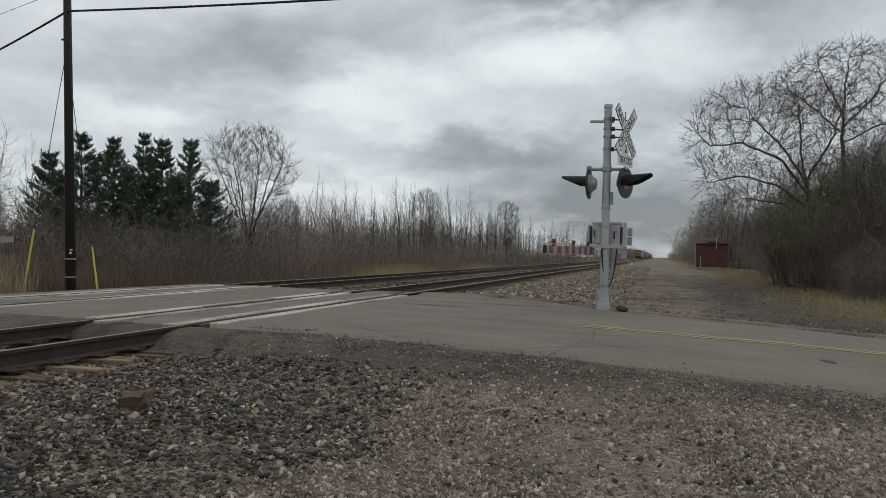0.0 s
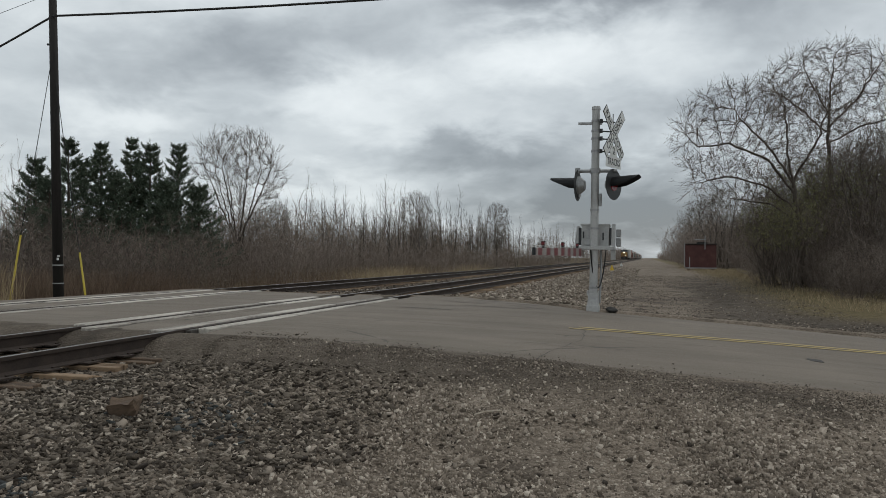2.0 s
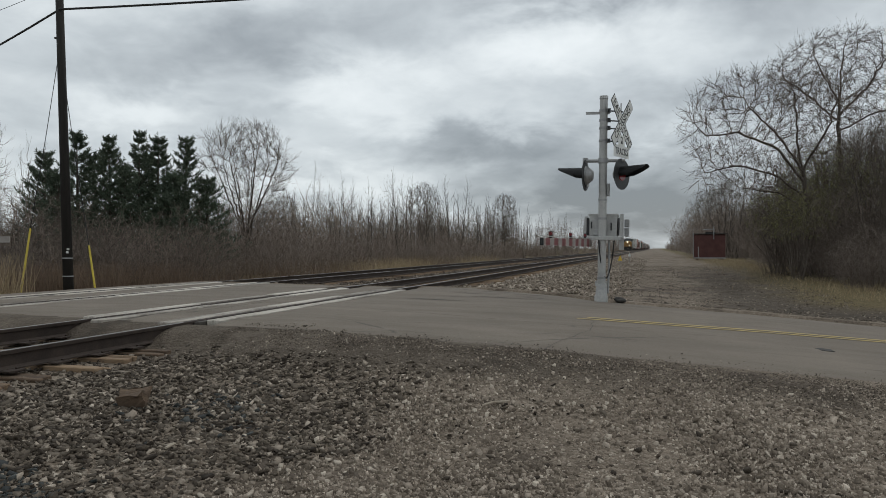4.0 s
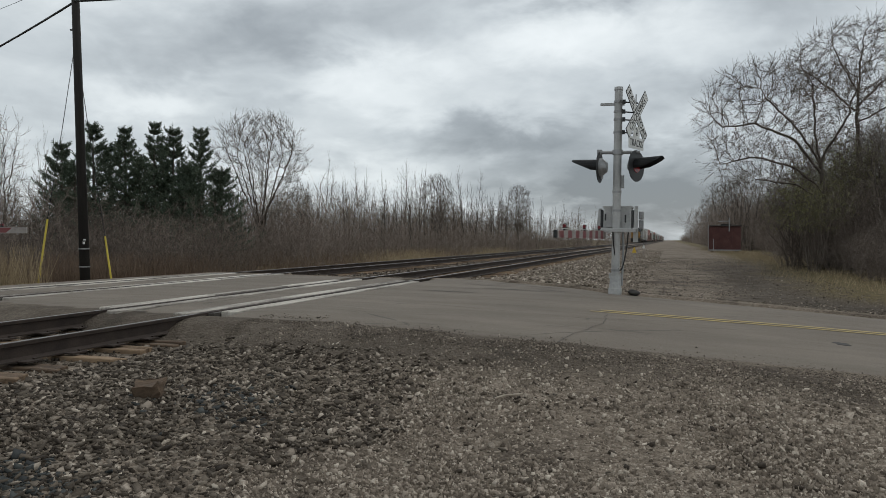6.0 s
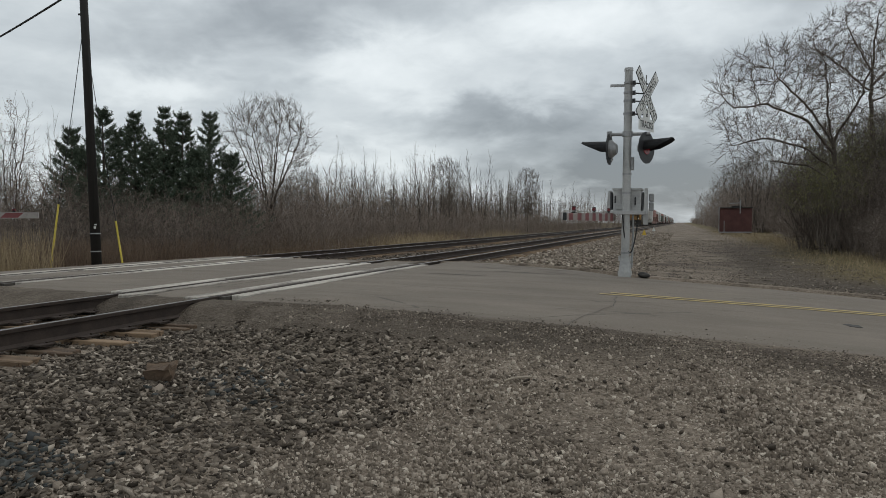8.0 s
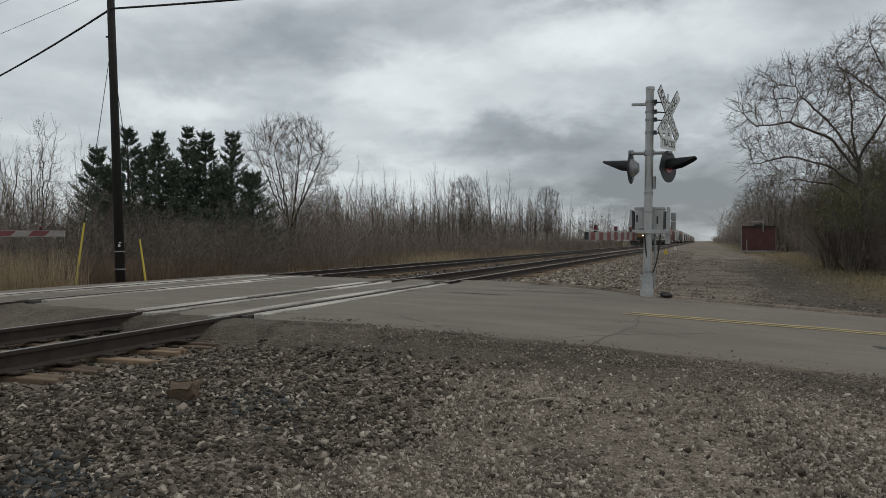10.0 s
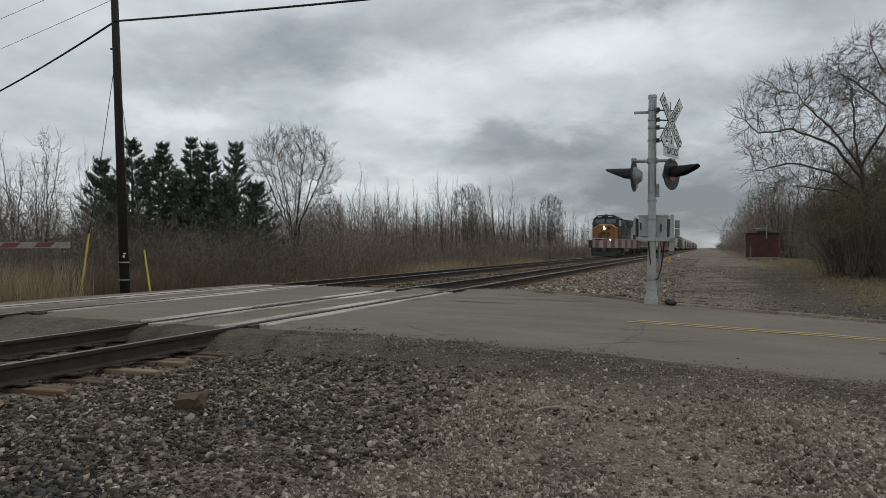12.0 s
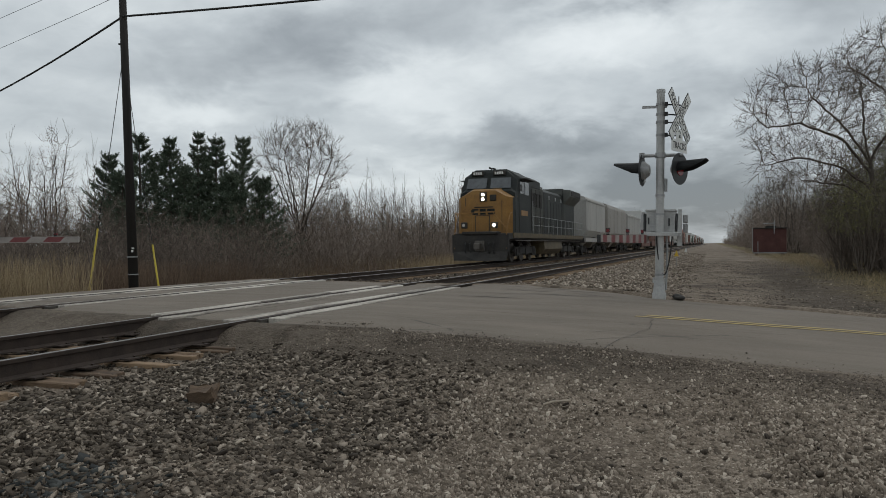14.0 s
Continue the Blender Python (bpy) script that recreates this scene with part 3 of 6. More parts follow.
def gate_arm(parent, start, end, thick0, thick1, period, lamps, slant=0.0):
    """A tapered striped arm with red lamps on top; built along +x, then turned to its line."""
    a, b = Vector(start), Vector(end)
    length = (b - a).length
    m = Matrix.Translation(a) @ (b - a).to_track_quat("X", "Z").to_matrix().to_4x4()
    arm = part("gate_arm", boxes((0, 0.3, -0.02, 0.02, -thick0 / 2, thick0 / 2)), ARM_WHITE, parent, "red and white striped gate arm", m)
    x, i = 0.3, 0
    while x < length - 0.02:
        x1 = min(x + period / 2, length)
        h0, h1 = [thick0 + (thick1 - thick0) * v / length for v in (x, x1)]
        bm = bmesh.new()
        s0, s1 = (0 if x == 0.3 else slant), slant if x1 < length else 0
        prism(bm, [(x - s0 * h0, -h0 / 2), (x1 - s1 * h1, -h1 / 2), (x1 + s1 * h1, h1 / 2), (x + s0 * h0, h0 / 2)], "y", -0.018, 0.018)
        part("stripe", bm, ARM_RED if i % 2 == 0 else ARM_WHITE, arm)
        x, i = x1, i + 1
    part("edge_strip", boxes((0.02, length - 0.01, -0.022, 0.022, thick0 / 2 - 0.004, thick0 / 2 + 0.008)) if slant == 0 else
         boxes((0.02, length, -0.021, 0.021, thick1 / 2 - 0.003, thick1 / 2 + 0.01), (0.02, length, -0.021, 0.021, -thick1 / 2 - 0.012, -thick1 / 2 + 0.003)), ARM_WHITE, arm)
    part("end_cap", boxes((length - 0.06, length + 0.012, -0.024, 0.024, -thick1 / 2 - 0.004, thick1 / 2 + 0.004)), BLACK if slant == 0 else ARM_WHITE, arm)
    for d in lamps:
        h = (thick0 + (thick1 - thick0) * d / length) / 2
        bm = bmesh.new()
        rod(bm, (d - 0.035, 0, h + 0.07), (d + 0.035, 0, h + 0.07), 0.027, sides=14)
        lamp = part("arm_lamp", bm, RED_LIT, arm, "small red gate lamp")
        part("lamp_bracket", boxes((d - 0.03, d + 0.03, -0.02, 0.02, h, h + 0.05), (d - 0.006, d + 0.006, -0.03, 0.03, h + 0.04, h + 0.105)), BLACK, lamp)
    return arm


def build_signal():
    base = Vector((-1.08, 15.2, -0.10))
    root = thing("crossing_signal", "silver railroad crossing signal with flashers, crossbuck and lowered gate", "crossing signal", Matrix.Translation(base) @ pose(0, 0, 0, -0.3, 0.75, 0), group="crossing signals")
    bm = bmesh.new()
    rod(bm, (0, 0, 0.25), (0, 0, 4.10), 0.083, 0.080, sides=24)
    rod(bm, (0, 0, 4.10), (0, 0, 4.16), 0.09, 0.085, sides=24)
    part("mast", bm, SILVER, root, "silver painted steel mast", smooth=False)
    bm = bmesh.new()
    prism(bm, [(-0.13, -0.13), (0.13, -0.13), (0.13, 0.13), (-0.13, 0.13)], "z", -0.15, 0.05)
    prism(bm, [(-0.115, -0.115), (0.115, -0.115), (0.115, 0.115), (-0.115, 0.115)], "z", 0.05, 0.30)
    for v in bm.verts:
        if v.co.z > 0.29:
            v.co.x *= 0.8
            v.co.y *= 0.8
    for sx in (-0.11, 0.11):
        for sy in (-0.14, 0.14):
            rod(bm, (sx, sy * 0.9, 0.26), (sx, sy * 0.9, 0.36), 0.016, sides=6)
    part("base", bm, SILVER, root, "flared base casting with bolts")
    for z in (0.42, 1.64, 2.02, 3.24, 3.5, 3.66, 3.86):
        bm = bmesh.new()
        rod(bm, (0, 0, z - 0.022), (0, 0, z + 0.022), 0.094, sides=20)
        part("band", bm, GALV, root, "steel mounting band")
    # sign assembly faces the road; its plane runs along (0.36, 0.93)
    sign = Matrix.Translation((0.36, 0.10, 3.62)) @ Matrix(((0.36, 0, 0.933, 0), (0.933, 0, -0.36, 0), (0, 1, 0, 0), (0, 0, 0, 1)))
    cross = part("crossbuck", boxes((-0.01, 0.01, -0.4, 0.4, -0.03, -0.012)), GALV, root, "white X-shaped crossing sign", sign)
    for ang, words, dz in ((-45, ("RAIL", "ROAD"), 0.0), (45, ("CROSSING",), 0.012)):
        rot = Matrix.Rotation(radians(ang), 4, "Z") @ Matrix.Translation((0, 0, dz))
        part("blade", boxes((-0.64, 0.64, -0.115, 0.115, -0.008, 0.002)), SIGN_BLACK, cross, m=rot)
        part("blade_face", boxes((-0.625, 0.625, -0.10, 0.10, 0.0022, 0.005)), SIGN_WHITE, cross, m=rot)
        if len(words) == 2:
            for w, x in zip(words, (-0.37, 0.37)):
                lettering(w, 0.21, SIGN_BLACK, cross, rot @ Matrix.Translation((x, 0, 0.0065)), 0.95)
        else:
            lettering(words[0], 0.21, SIGN_BLACK, cross, rot @ Matrix.Translation((0, 0, 0.0065)), 0.98)
    plate = part("tracks_plate", boxes((-0.36, 0.36, -0.72, -0.48, -0.008, 0.002), (-0.15, 0.15, -0.48, -0.26, -0.008, 0.002)), SIGN_WHITE, root, "white plate reading 2 TRACKS", sign)
    lettering("TRACKS", 0.20, SIGN_BLACK, plate, Matrix.Translation((0, -0.605, 0.004)), 0.85)
    lettering("2", 0.22, SIGN_BLACK, plate, Matrix.Translation((0, -0.375, 0.004)))
    for z in (3.86, 3.66, 3.5, 3.24):
        part("sign_bracket", rods([((0.05, 0, z), (0.38, 0.10, z - 0.02))], 0.015, 6), BLACK, root)
        part("clamp", boxes((0.08, 0.14, -0.03, 0.03, z - 0.04, z + 0.04)), BLACK, root)
    part("cross_bar", boxes((-0.36, 0.12, -0.03, 0.03, 3.79, 3.835)), GALV, root, "short steel bar", pose(0, 0, 0, 0, 0, 8))
    bm = bmesh.new()
    rod(bm, (-0.40, -0.02, 2.83), (0.44, 0.04, 2.83), 0.035, sides=12)
    rod(bm, (0, 0, 2.78), (0, 0, 2.88), 0.105, sides=16)
    rod(bm, (-0.36, 0, 2.79), (-0.36, 0, 2.89), 0.055, sides=10)
    part("light_arm", bm, GALV, root, "steel cross arm for the lights")
    flasher(root, pose(-0.36, -0.02, 2.53, 0, 0, -97))
    flasher(root, pose(0.38, 0.02, 2.55, 0, 0, 64))
    part("conduit_box", boxes((0.08, 0.14, -0.05, 0.05, 2.10, 2.36), bevel=0.01), GALV, root)
    # gate mechanism behind the mast, with its two forked side arms
    part("gate_mechanism", boxes((-0.27, 0.29, 0.10, 0.58, 1.22, 1.72), (-0.29, 0.31, 0.08, 0.60, 1.70, 1.745), (-0.22, -0.05, 0.09, 0.1, 1.42, 1.62), (0.03, 0.1, 0.09, 0.1, 1.26, 1.6), bevel=0.006), SILVER, root, "grey steel gate motor box")
    part("support_beam", boxes((-0.39, 0.41, -0.12, -0.06, 1.20, 1.275), (-0.39, -0.33, -0.12, 0.45, 1.205, 1.27), (0.35, 0.41, -0.12, 0.45, 1.205, 1.27), bevel=0.006), SILVER, root, "white support beam")
    bm = bmesh.new()
    prism(bm, [(0.0, 1.22), (0.09, 1.22), (0.12, 1.69), (0.05, 1.69)], "y", 0.14, 0.19)
    part("side_arm", bm, SILVER, root, "white gate fork", pose(-0.42, 0, 0))
    bm = bmesh.new()
    prism(bm, [(0.0, 1.0), (0.10, 1.0), (0.09, 1.74), (0.02, 1.74)], "y", 0.10, 0.16)
    part("side_arm", bm, SILVER, root, "white gate fork", pose(0.33, 0, 0))
    part("junction_box", boxes((-0.2, -0.06, 0.03, 0.1, 1.30, 1.42), bevel=0.008), SILVER, root)
    part("latch", boxes((0.16, 0.19, 0.07, 0.1, 1.40, 1.56)), BLACK, root)
    part("latch", boxes((-0.24, -0.21, 0.07, 0.1, 1.44, 1.58)), BLACK, root)
    part("conduit", sweep([(0.12, 0.2, 1.22), (0.14, 0.16, 0.9), (0.13, 0.12, 0.35), (0.12, 0.1, 0.1)], 0.022, 8), GALV, root, "grey cable conduit")
    # added black plates stand for the shade between motor box and forks
    part("shade", boxes((-0.33, -0.29, 0.12, 0.5, 1.30, 1.66)), BLACK, root)
    part("shade", boxes((0.31, 0.335, 0.12, 0.5, 1.30, 1.66)), BLACK, root)
    part("counterweight", boxes((0.43, 0.52, 0.3, 0.62, 1.28, 1.46), (0.43, 0.52, 0.3, 0.62, 1.48, 1.64), bevel=0.01), GALV, root, "stacked steel counterweights")
    gate_arm(root, (-0.24, 0.1, 1.14), (-0.55, -4.55, 1.10), 0.165, 0.105, 0.64, (0.7, 2.3, 4.0))
    loop = []
    for i in range(15):
        f = i / 14
        loop.append((-0.06 + 0.30 * f, -0.09 + 0.12 * f, 1.2 - 0.78 * math.sin(math.pi * f) ** 0.7))
    part("cable", sweep(loop, 0.014), CABLE, root, "hanging black cable")
    bm = bmesh.new()
    bmesh.ops.create_icosphere(bm, subdivisions=3, radius=0.11)
    for v in bm.verts:
        v.co = Vector((v.co.x * 1.1, v.co.y, v.co.z * 0.55)) * (1 + 0.5 * noise.noise(v.co * 7))
    tagged(part("dirt_clump", bm, LOCO_BLACK, None, m=pose(-0.72, 15.15, -0.12)), "dark clump of dirt beside the signal base", "dirt clump")


def build_far_gate():
    root = thing("crossing_gate", "second crossing gate with a lowered red and white arm", "crossing gate", pose(0, 0, 0), group="crossing signals")
    z0 = float(ground_z(-20.3, 11.95))
    bm = bmesh.new()
    rod(bm, (-20.3, 11.95, z0), (-20.3, 11.95, z0 + 3.9), 0.08, sides=18)
    box(bm, -20.5, -20.1, 11.75, 12.15, z0 - 0.1, z0 + 0.3)
    part("mast", bm, SILVER, root)
    part("gate_mechanism", boxes((-20.55, -20.05, 12.05, 12.5, 0.8, 1.4), bevel=0.01), GALV, root)
    gate_arm(root, (-20.2, 12.0, 1.17), (-15.1, 13.89, 1.16), 0.15, 0.13, 0.86, (0.8, 2.6, 3.4, 4.86), slant=0.55)


# ---- pole, wires and guards ----
def wire(name, pts, r, mat, label, parent=None):
    ob = part(name, sweep(pts, r), mat, parent)
    if not parent:
        tagged(ob, label, "wire")
    else:
        ob["label"] = label
    return ob


def sag(a, b, drop, count=20):
    a, b = Vector(a), Vector(b)
    return [a.lerp(b, i / count) - Vector((0, 0, drop * 4 * (i / count) * (1 - i / count))) for i in range(count + 1)]


def build_pole():
    foot = Vector((-18.68, 19.49, -0.95))
    root = thing("utility_pole", "dark tarred wooden utility pole with guy wires", "utility pole")
    top = Vector((-18.94, 19.31, 10.9))
    bm = bmesh.new()
    rod(bm, foot, top, 0.165, 0.115, sides=20)
    part("pole", bm, POLE_WOOD, root, smooth=True)
    at = lambda z: foot.lerp(top, (z - foot.z) / (top.z - foot.z))
    for z in (0.02, 0.62):
        p = at(z)
        bm = bmesh.new()
        rod(bm, p - Vector((0, 0, 0.02)), p + Vector((0, 0, 0.02)), 0.172, sides=20)
        part("band", bm, GALV, root, "metal band")
    part("tag", boxes((-18.62, -18.54, 19.31, 19.325, 0.78, 0.86), (-18.60, -18.50, 19.31, 19.325, 0.9, 0.94)), SIGN_WHITE, root, "small white tag")
    part("insulator", rods([(at(8.85), at(8.85) + Vector((0.18, -0.12, -0.05)))], 0.035), BLACK, root)
    part("insulator", rods([(at(7.9), at(7.9) + Vector((-0.2, -0.05, 0)))], 0.035), BLACK, root)
    a = at(8.85) + Vector((0.1, -0.1, -0.05))
    wire("cable_span", sag(a, (20.0, 21.0, 8.95), 0.45), 0.035, CABLE, "thick black overhead cable", root)
    wire("cable_span", sag(a, (-58.0, 34.0, 8.9), 1.0), 0.035, CABLE, "thick black overhead cable", root)
    wire("thin_wire", sag(at(9.6), (-47.0, 28.2, 9.6), 0.1), 0.008, CABLE, "thin overhead wire", root)
    wire("thin_wire", sag(at(10.6), (-50.0, 27.5, 10.3), 0.1), 0.008, CABLE, "thin overhead wire", root)
    guards = (((-18.93, 17.84, -0.39), (-18.97, 18.23, 1.57), 7.8), ((-17.11, 18.91, -0.30), (-17.43, 19.01, 1.03), 7.2))
    for lo, hi, z in guards:
        g = thing("guy_guard", "leaning yellow plastic guy wire guard", "guy guard", group="guy guards")
        lo, hi = Vector(lo), Vector(hi)
        low = lo + (lo - hi).normalized() * 0.75
        bm = bmesh.new()
        rod(bm, low, hi, 0.035, 0.03, sides=8)
        part("sleeve", bm, GUARD, g)
        wire("guy_wire", [hi, hi.lerp(at(z), 0.5) - Vector((0, 0, 0.12)), at(z)], 0.011, CABLE, "thin steel guy wire", g)


# ---- shed and marker signs ----
def build_shed():
    z = float(ground_z(5.3, 80))
    root = thing("equipment_hut", "rusty dark red steel trackside equipment hut", "hut", pose(5.3, 80.6, z, 0, 0, -3))
    k = 1.5
    bm = boxes((-1.02, 1.02, -0.9, 0.9, 0.16, 1.92), bevel=0.02)
    part("body", bm, RUST_RED, root)
    for i in range(9):
        x = -0.98 + i * 0.245
        part("rib", boxes((x - 0.02, x + 0.02, -0.93, -0.9, 0.18, 1.88)), RUST_RED, root)
    part("roof", boxes((-1.1, 1.1, -1.0, 1.0, 1.92, 1.99), (-0.25, 0.4, -0.4, 0.4, 1.99, 2.12), bevel=0.01), LOCO_BLACK, root, "dark flat roof")
    part("skid", boxes((-0.9, -0.7, -0.9, 0.9, -0.2, 0.16), bevel=0.01), TIE, root)
    part("skid", boxes((0.7, 0.9, -0.9, 0.9, -0.2, 0.16), bevel=0.01), TIE, root)
    part("sill", boxes((-1.04, 1.04, -0.95, -0.9, 0.12, 0.2)), GALV, root)
    bm = rods([((0.28, -1.02, 1.55), (0.28, -1.02, 2.55)), ((-0.42, -1.02, 2.28), (0.36, -1.02, 2.31))], 0.028)
    part("pipe", bm, GALV, root, "pale standing pipe with a cross piece")
    part("corner_pipe", rods([((-1.05, -1.0, 0.2), (-1.05, -1.0, 2.02)), ((-0.72, -0.97, 0.2), (-0.72, -0.97, 1.0))], 0.025), GALV, root)
    root.scale = (k, k, 1.38)


def build_markers():
    first = None
    for x, y, face in ((-1.93, 41.2, SIGN_YELLOW), (-2.08, 60.0, SIGN_WHITE)):
        z = float(ground_z(x, y)) - 0.05
        root = thing("marker_sign", ("small yellow" if face is SIGN_YELLOW else "small pale") + " triangular marker sign on a thin post", "marker sign", pose(x, y, z), group="marker signs")
        part("post", boxes((-0.02, 0.02, -0.02, 0.02, 0, 1.0)), GALV, root)
        bm = bmesh.new()
        prism(bm, [(-0.19, 0.86), (0.19, 0.86), (0.19, 0.93), (0.03, 1.28), (-0.03, 1.28), (-0.19, 0.93)], "y", -0.03, -0.022)
        part("plate", bm, face, root)
        root.scale = (0.55, 0.55, 0.7)


# ---- small things lying about ----
LOG, STICK_A, STICK_B, STICK_C = (-3.92, 4.76), (-1.23, 5.72), (-3.76, 5.33), (-3.07, 4.09)
PATCH, CLOD = (1.95, 9.58), (-3.33, 2.99)

def build_litter():
    def lie(x, y, up=0.0):
        return float(ground_z(x, y)) + bump_z(x, y) + up
    x, y = LOG
    bm = boxes((-0.11, 0.11, -0.08, 0.08, -0.06, 0.07))
    bmesh.ops.subdivide_edges(bm, edges=bm.edges[:], cuts=3)
    for v in bm.verts:
        v.co += Vector((noise.noise(v.co * 14), noise.noise(v.co * 14 + Vector((5, 0, 0))), noise.noise(v.co * 14 + Vector((0, 7, 0))))) * 0.045
    tagged(part("wood_chunk", bm, TIE, None, m=pose(x, y, lie(x, y, 0.05), 8, -6, 25)), "broken chunk of old brown tie wood on ballast", "wood chunk")
    for (x, y), turn, length in ((STICK_A, 35, 0.24), (STICK_B, -55, 0.2), (STICK_C, -70, 0.16)):
        pts = [(-length / 2, 0, 0), (-length * 0.1, 0.012, 0.01), (length / 2, -0.008, 0.004)]
        tagged(part("stick", sweep(pts, 0.009), DRIFT, None, m=pose(x, y, lie(x, y, 0.035), 0, -4, turn)), "short pale dry stick lying on gravel", "stick", "sticks")
    x, y = PATCH
    bm = bmesh.new()
    ring_pts = [(0.09 * math.cos(a) * (1 + 0.5 * noise.noise((math.cos(a) * 2, math.sin(a) * 2, 1.5))), 0.13 * math.sin(a) * (1 + 0.5 * noise.noise((math.cos(a) * 2, math.sin(a) * 2, 7.5)))) for a in np.linspace(0, 2 * math.pi, 18, endpoint=False)]
    prism(bm, ring_pts, "z", -0.02, 0.004)
    f = (y - float(road_near(x))) / float(road_far(x) - road_near(x))
    tagged(part("tar_patch", bm, LOCO_BLACK, None, m=pose(x, y, float(road_z(x)) - 0.008 - 0.05 * (2 * f - 1) ** 2, 0, 3, 0)), "small dark broken patch in the asphalt", "tar patch")
    rnd = random.Random(8)
    for x0, y0, ln in ((-4.3, 15.2, 1.1), (-3.6, 14.2, 1.4), (-3.0, 15.6, 0.8), (-4.6, 13.0, 1.3), (-2.6, 14.6, 0.7), (-3.9, 16.2, 0.9)):
        bm = bmesh.new()
        row = []
        for i in range(9):
            g = i / 8
            x, y = x0 + ln * g, y0 + 0.10 * noise.noise((x0 + g * 3, y0, 0)) - 0.15 * g
            f = (y - float(road_near(x))) / float(road_far(x) - road_near(x))
            q = int(f * 14)
            h = [-0.05 * (2 * k / 14 - 1) ** 2 * (0 if -12.9 < x < -4 else 1) for k in (q, q + 1)]
            z = float(road_z(x)) - 0.008 + h[0] + (h[1] - h[0]) * (f * 14 - q) + 0.005
            w = 0.06 * math.sin(math.pi * (0.08 + 0.84 * g)) * rnd.uniform(0.7, 1.2)
            row.append((bm.verts.new((x, y - w, z)), bm.verts.new((x, y + w, z))))
        for p, q in zip(row, row[1:]):
            bm.faces.new((p[0], q[0], q[1], p[1]))
        tagged(part("tar_streak", bm, TAR_AND_SHADE), "dark tar streak worn into the asphalt", "tar streak", "tar streaks", "structure")
    # transverse seam from the end of the centre line to the road's edge
    bm = bmesh.new()
    row = []
    for i in range(19):
        g = i / 18
        y = 10.7 + (7.5 - 10.7) * g
        x = -0.9 + 0.12 * math.sin(g * 5) - 0.12 * g + 0.06 * noise.noise((g * 9, 0, 0))
        f = (y - float(road_near(x))) / float(road_far(x) - road_near(x))
        q = int(f * 14)
        h = [-0.05 * (2 * k / 14 - 1) ** 2 for k in (q, q + 1)]
        z = float(road_z(x)) - 0.008 + h[0] + (h[1] - h[0]) * (f * 14 - q) + 0.004
        row.append((bm.verts.new((x - 0.004, y, z)), bm.verts.new((x + 0.004, y, z))))
    for p, q in zip(row, row[1:]):
        bm.faces.new((p[0], p[1], q[1], q[0]))
    tagged(part("road_seam", bm, LOCO_BLACK), "dark crack across the asphalt", "road crack", kind="structure")


# ---- trees ----
def tube_mesh(name, segs, sides):
    """Tapered tubes from segments (a, b, ra, rb) as one mesh."""
    segs_a = np.array([s[0] for s in segs], float)
    segs_b = np.array([s[1] for s in segs], float)
    ra, rb = np.array([s[2] for s in segs]), np.array([s[3] for s in segs])
    d = segs_b - segs_a
    d /= np.linalg.norm(d, axis=1)[:, None] + 1e-9
    ref = np.where(np.abs(d[:, 2:3]) > 0.9, [[1.0, 0, 0]], [[0, 0, 1.0]])
    u = np.cross(d, ref)
    u /= np.linalg.norm(u, axis=1)[:, None]
    v = np.cross(d, u)
    k = len(segs)
    verts = np.zeros((k, 2 * sides, 3))
    for i in range(sides):
        a = 2 * math.pi * i / sides
        off = u * math.cos(a) + v * math.sin(a)
        verts[:, i] = segs_a + off * ra[:, None]
        verts[:, sides + i] = segs_b + off * rb[:, None]
    faces = np.array([[i, (i + 1) % sides, sides + (i + 1) % sides, sides + i] for i in range(sides)])
    allf = (faces[None] + (np.arange(k) * 2 * sides)[:, None, None]).reshape(-1, 4)
    return big_mesh(name, verts.reshape(-1, 3), allf)


def ribbon_mesh(name, segs, stem_sides=3):
    """Stems as tubes, the finest twigs as narrow strips, in one mesh."""
    stems = [s for s in segs if s[4] >= 2]
    twigs = [s for s in segs if s[4] < 2]
    rnd = np.random.default_rng(len(segs))
    a, b = np.array([s[0] for s in twigs], float), np.array([s[1] for s in twigs], float)
    ra, rb = np.array([s[2] for s in twigs]), np.array([s[3] for s in twigs])
    side = np.cross(b - a, rnd.normal(0, 1, a.shape))
    side /= np.linalg.norm(side, axis=1)[:, None] + 1e-9
    verts = np.stack([a - side * ra[:, None], a + side * ra[:, None], b + side * rb[:, None], b - side * rb[:, None]], 1).reshape(-1, 3)
    faces = np.arange(len(verts)).reshape(-1, 4)
    if stems:
        me = tube_mesh(name, stems, stem_sides)
        co, lp = np.zeros(len(me.vertices) * 3), np.zeros(len(me.loops), np.int32)
        me.vertices.foreach_get("co", co)
        me.loops.foreach_get("vertex_index", lp)
        bpy.data.meshes.remove(me)
        faces = np.concatenate([faces, lp.reshape(-1, 4) + len(verts)])
        verts = np.concatenate([verts, co.reshape(-1, 3)])
    return big_mesh(name, verts, faces)


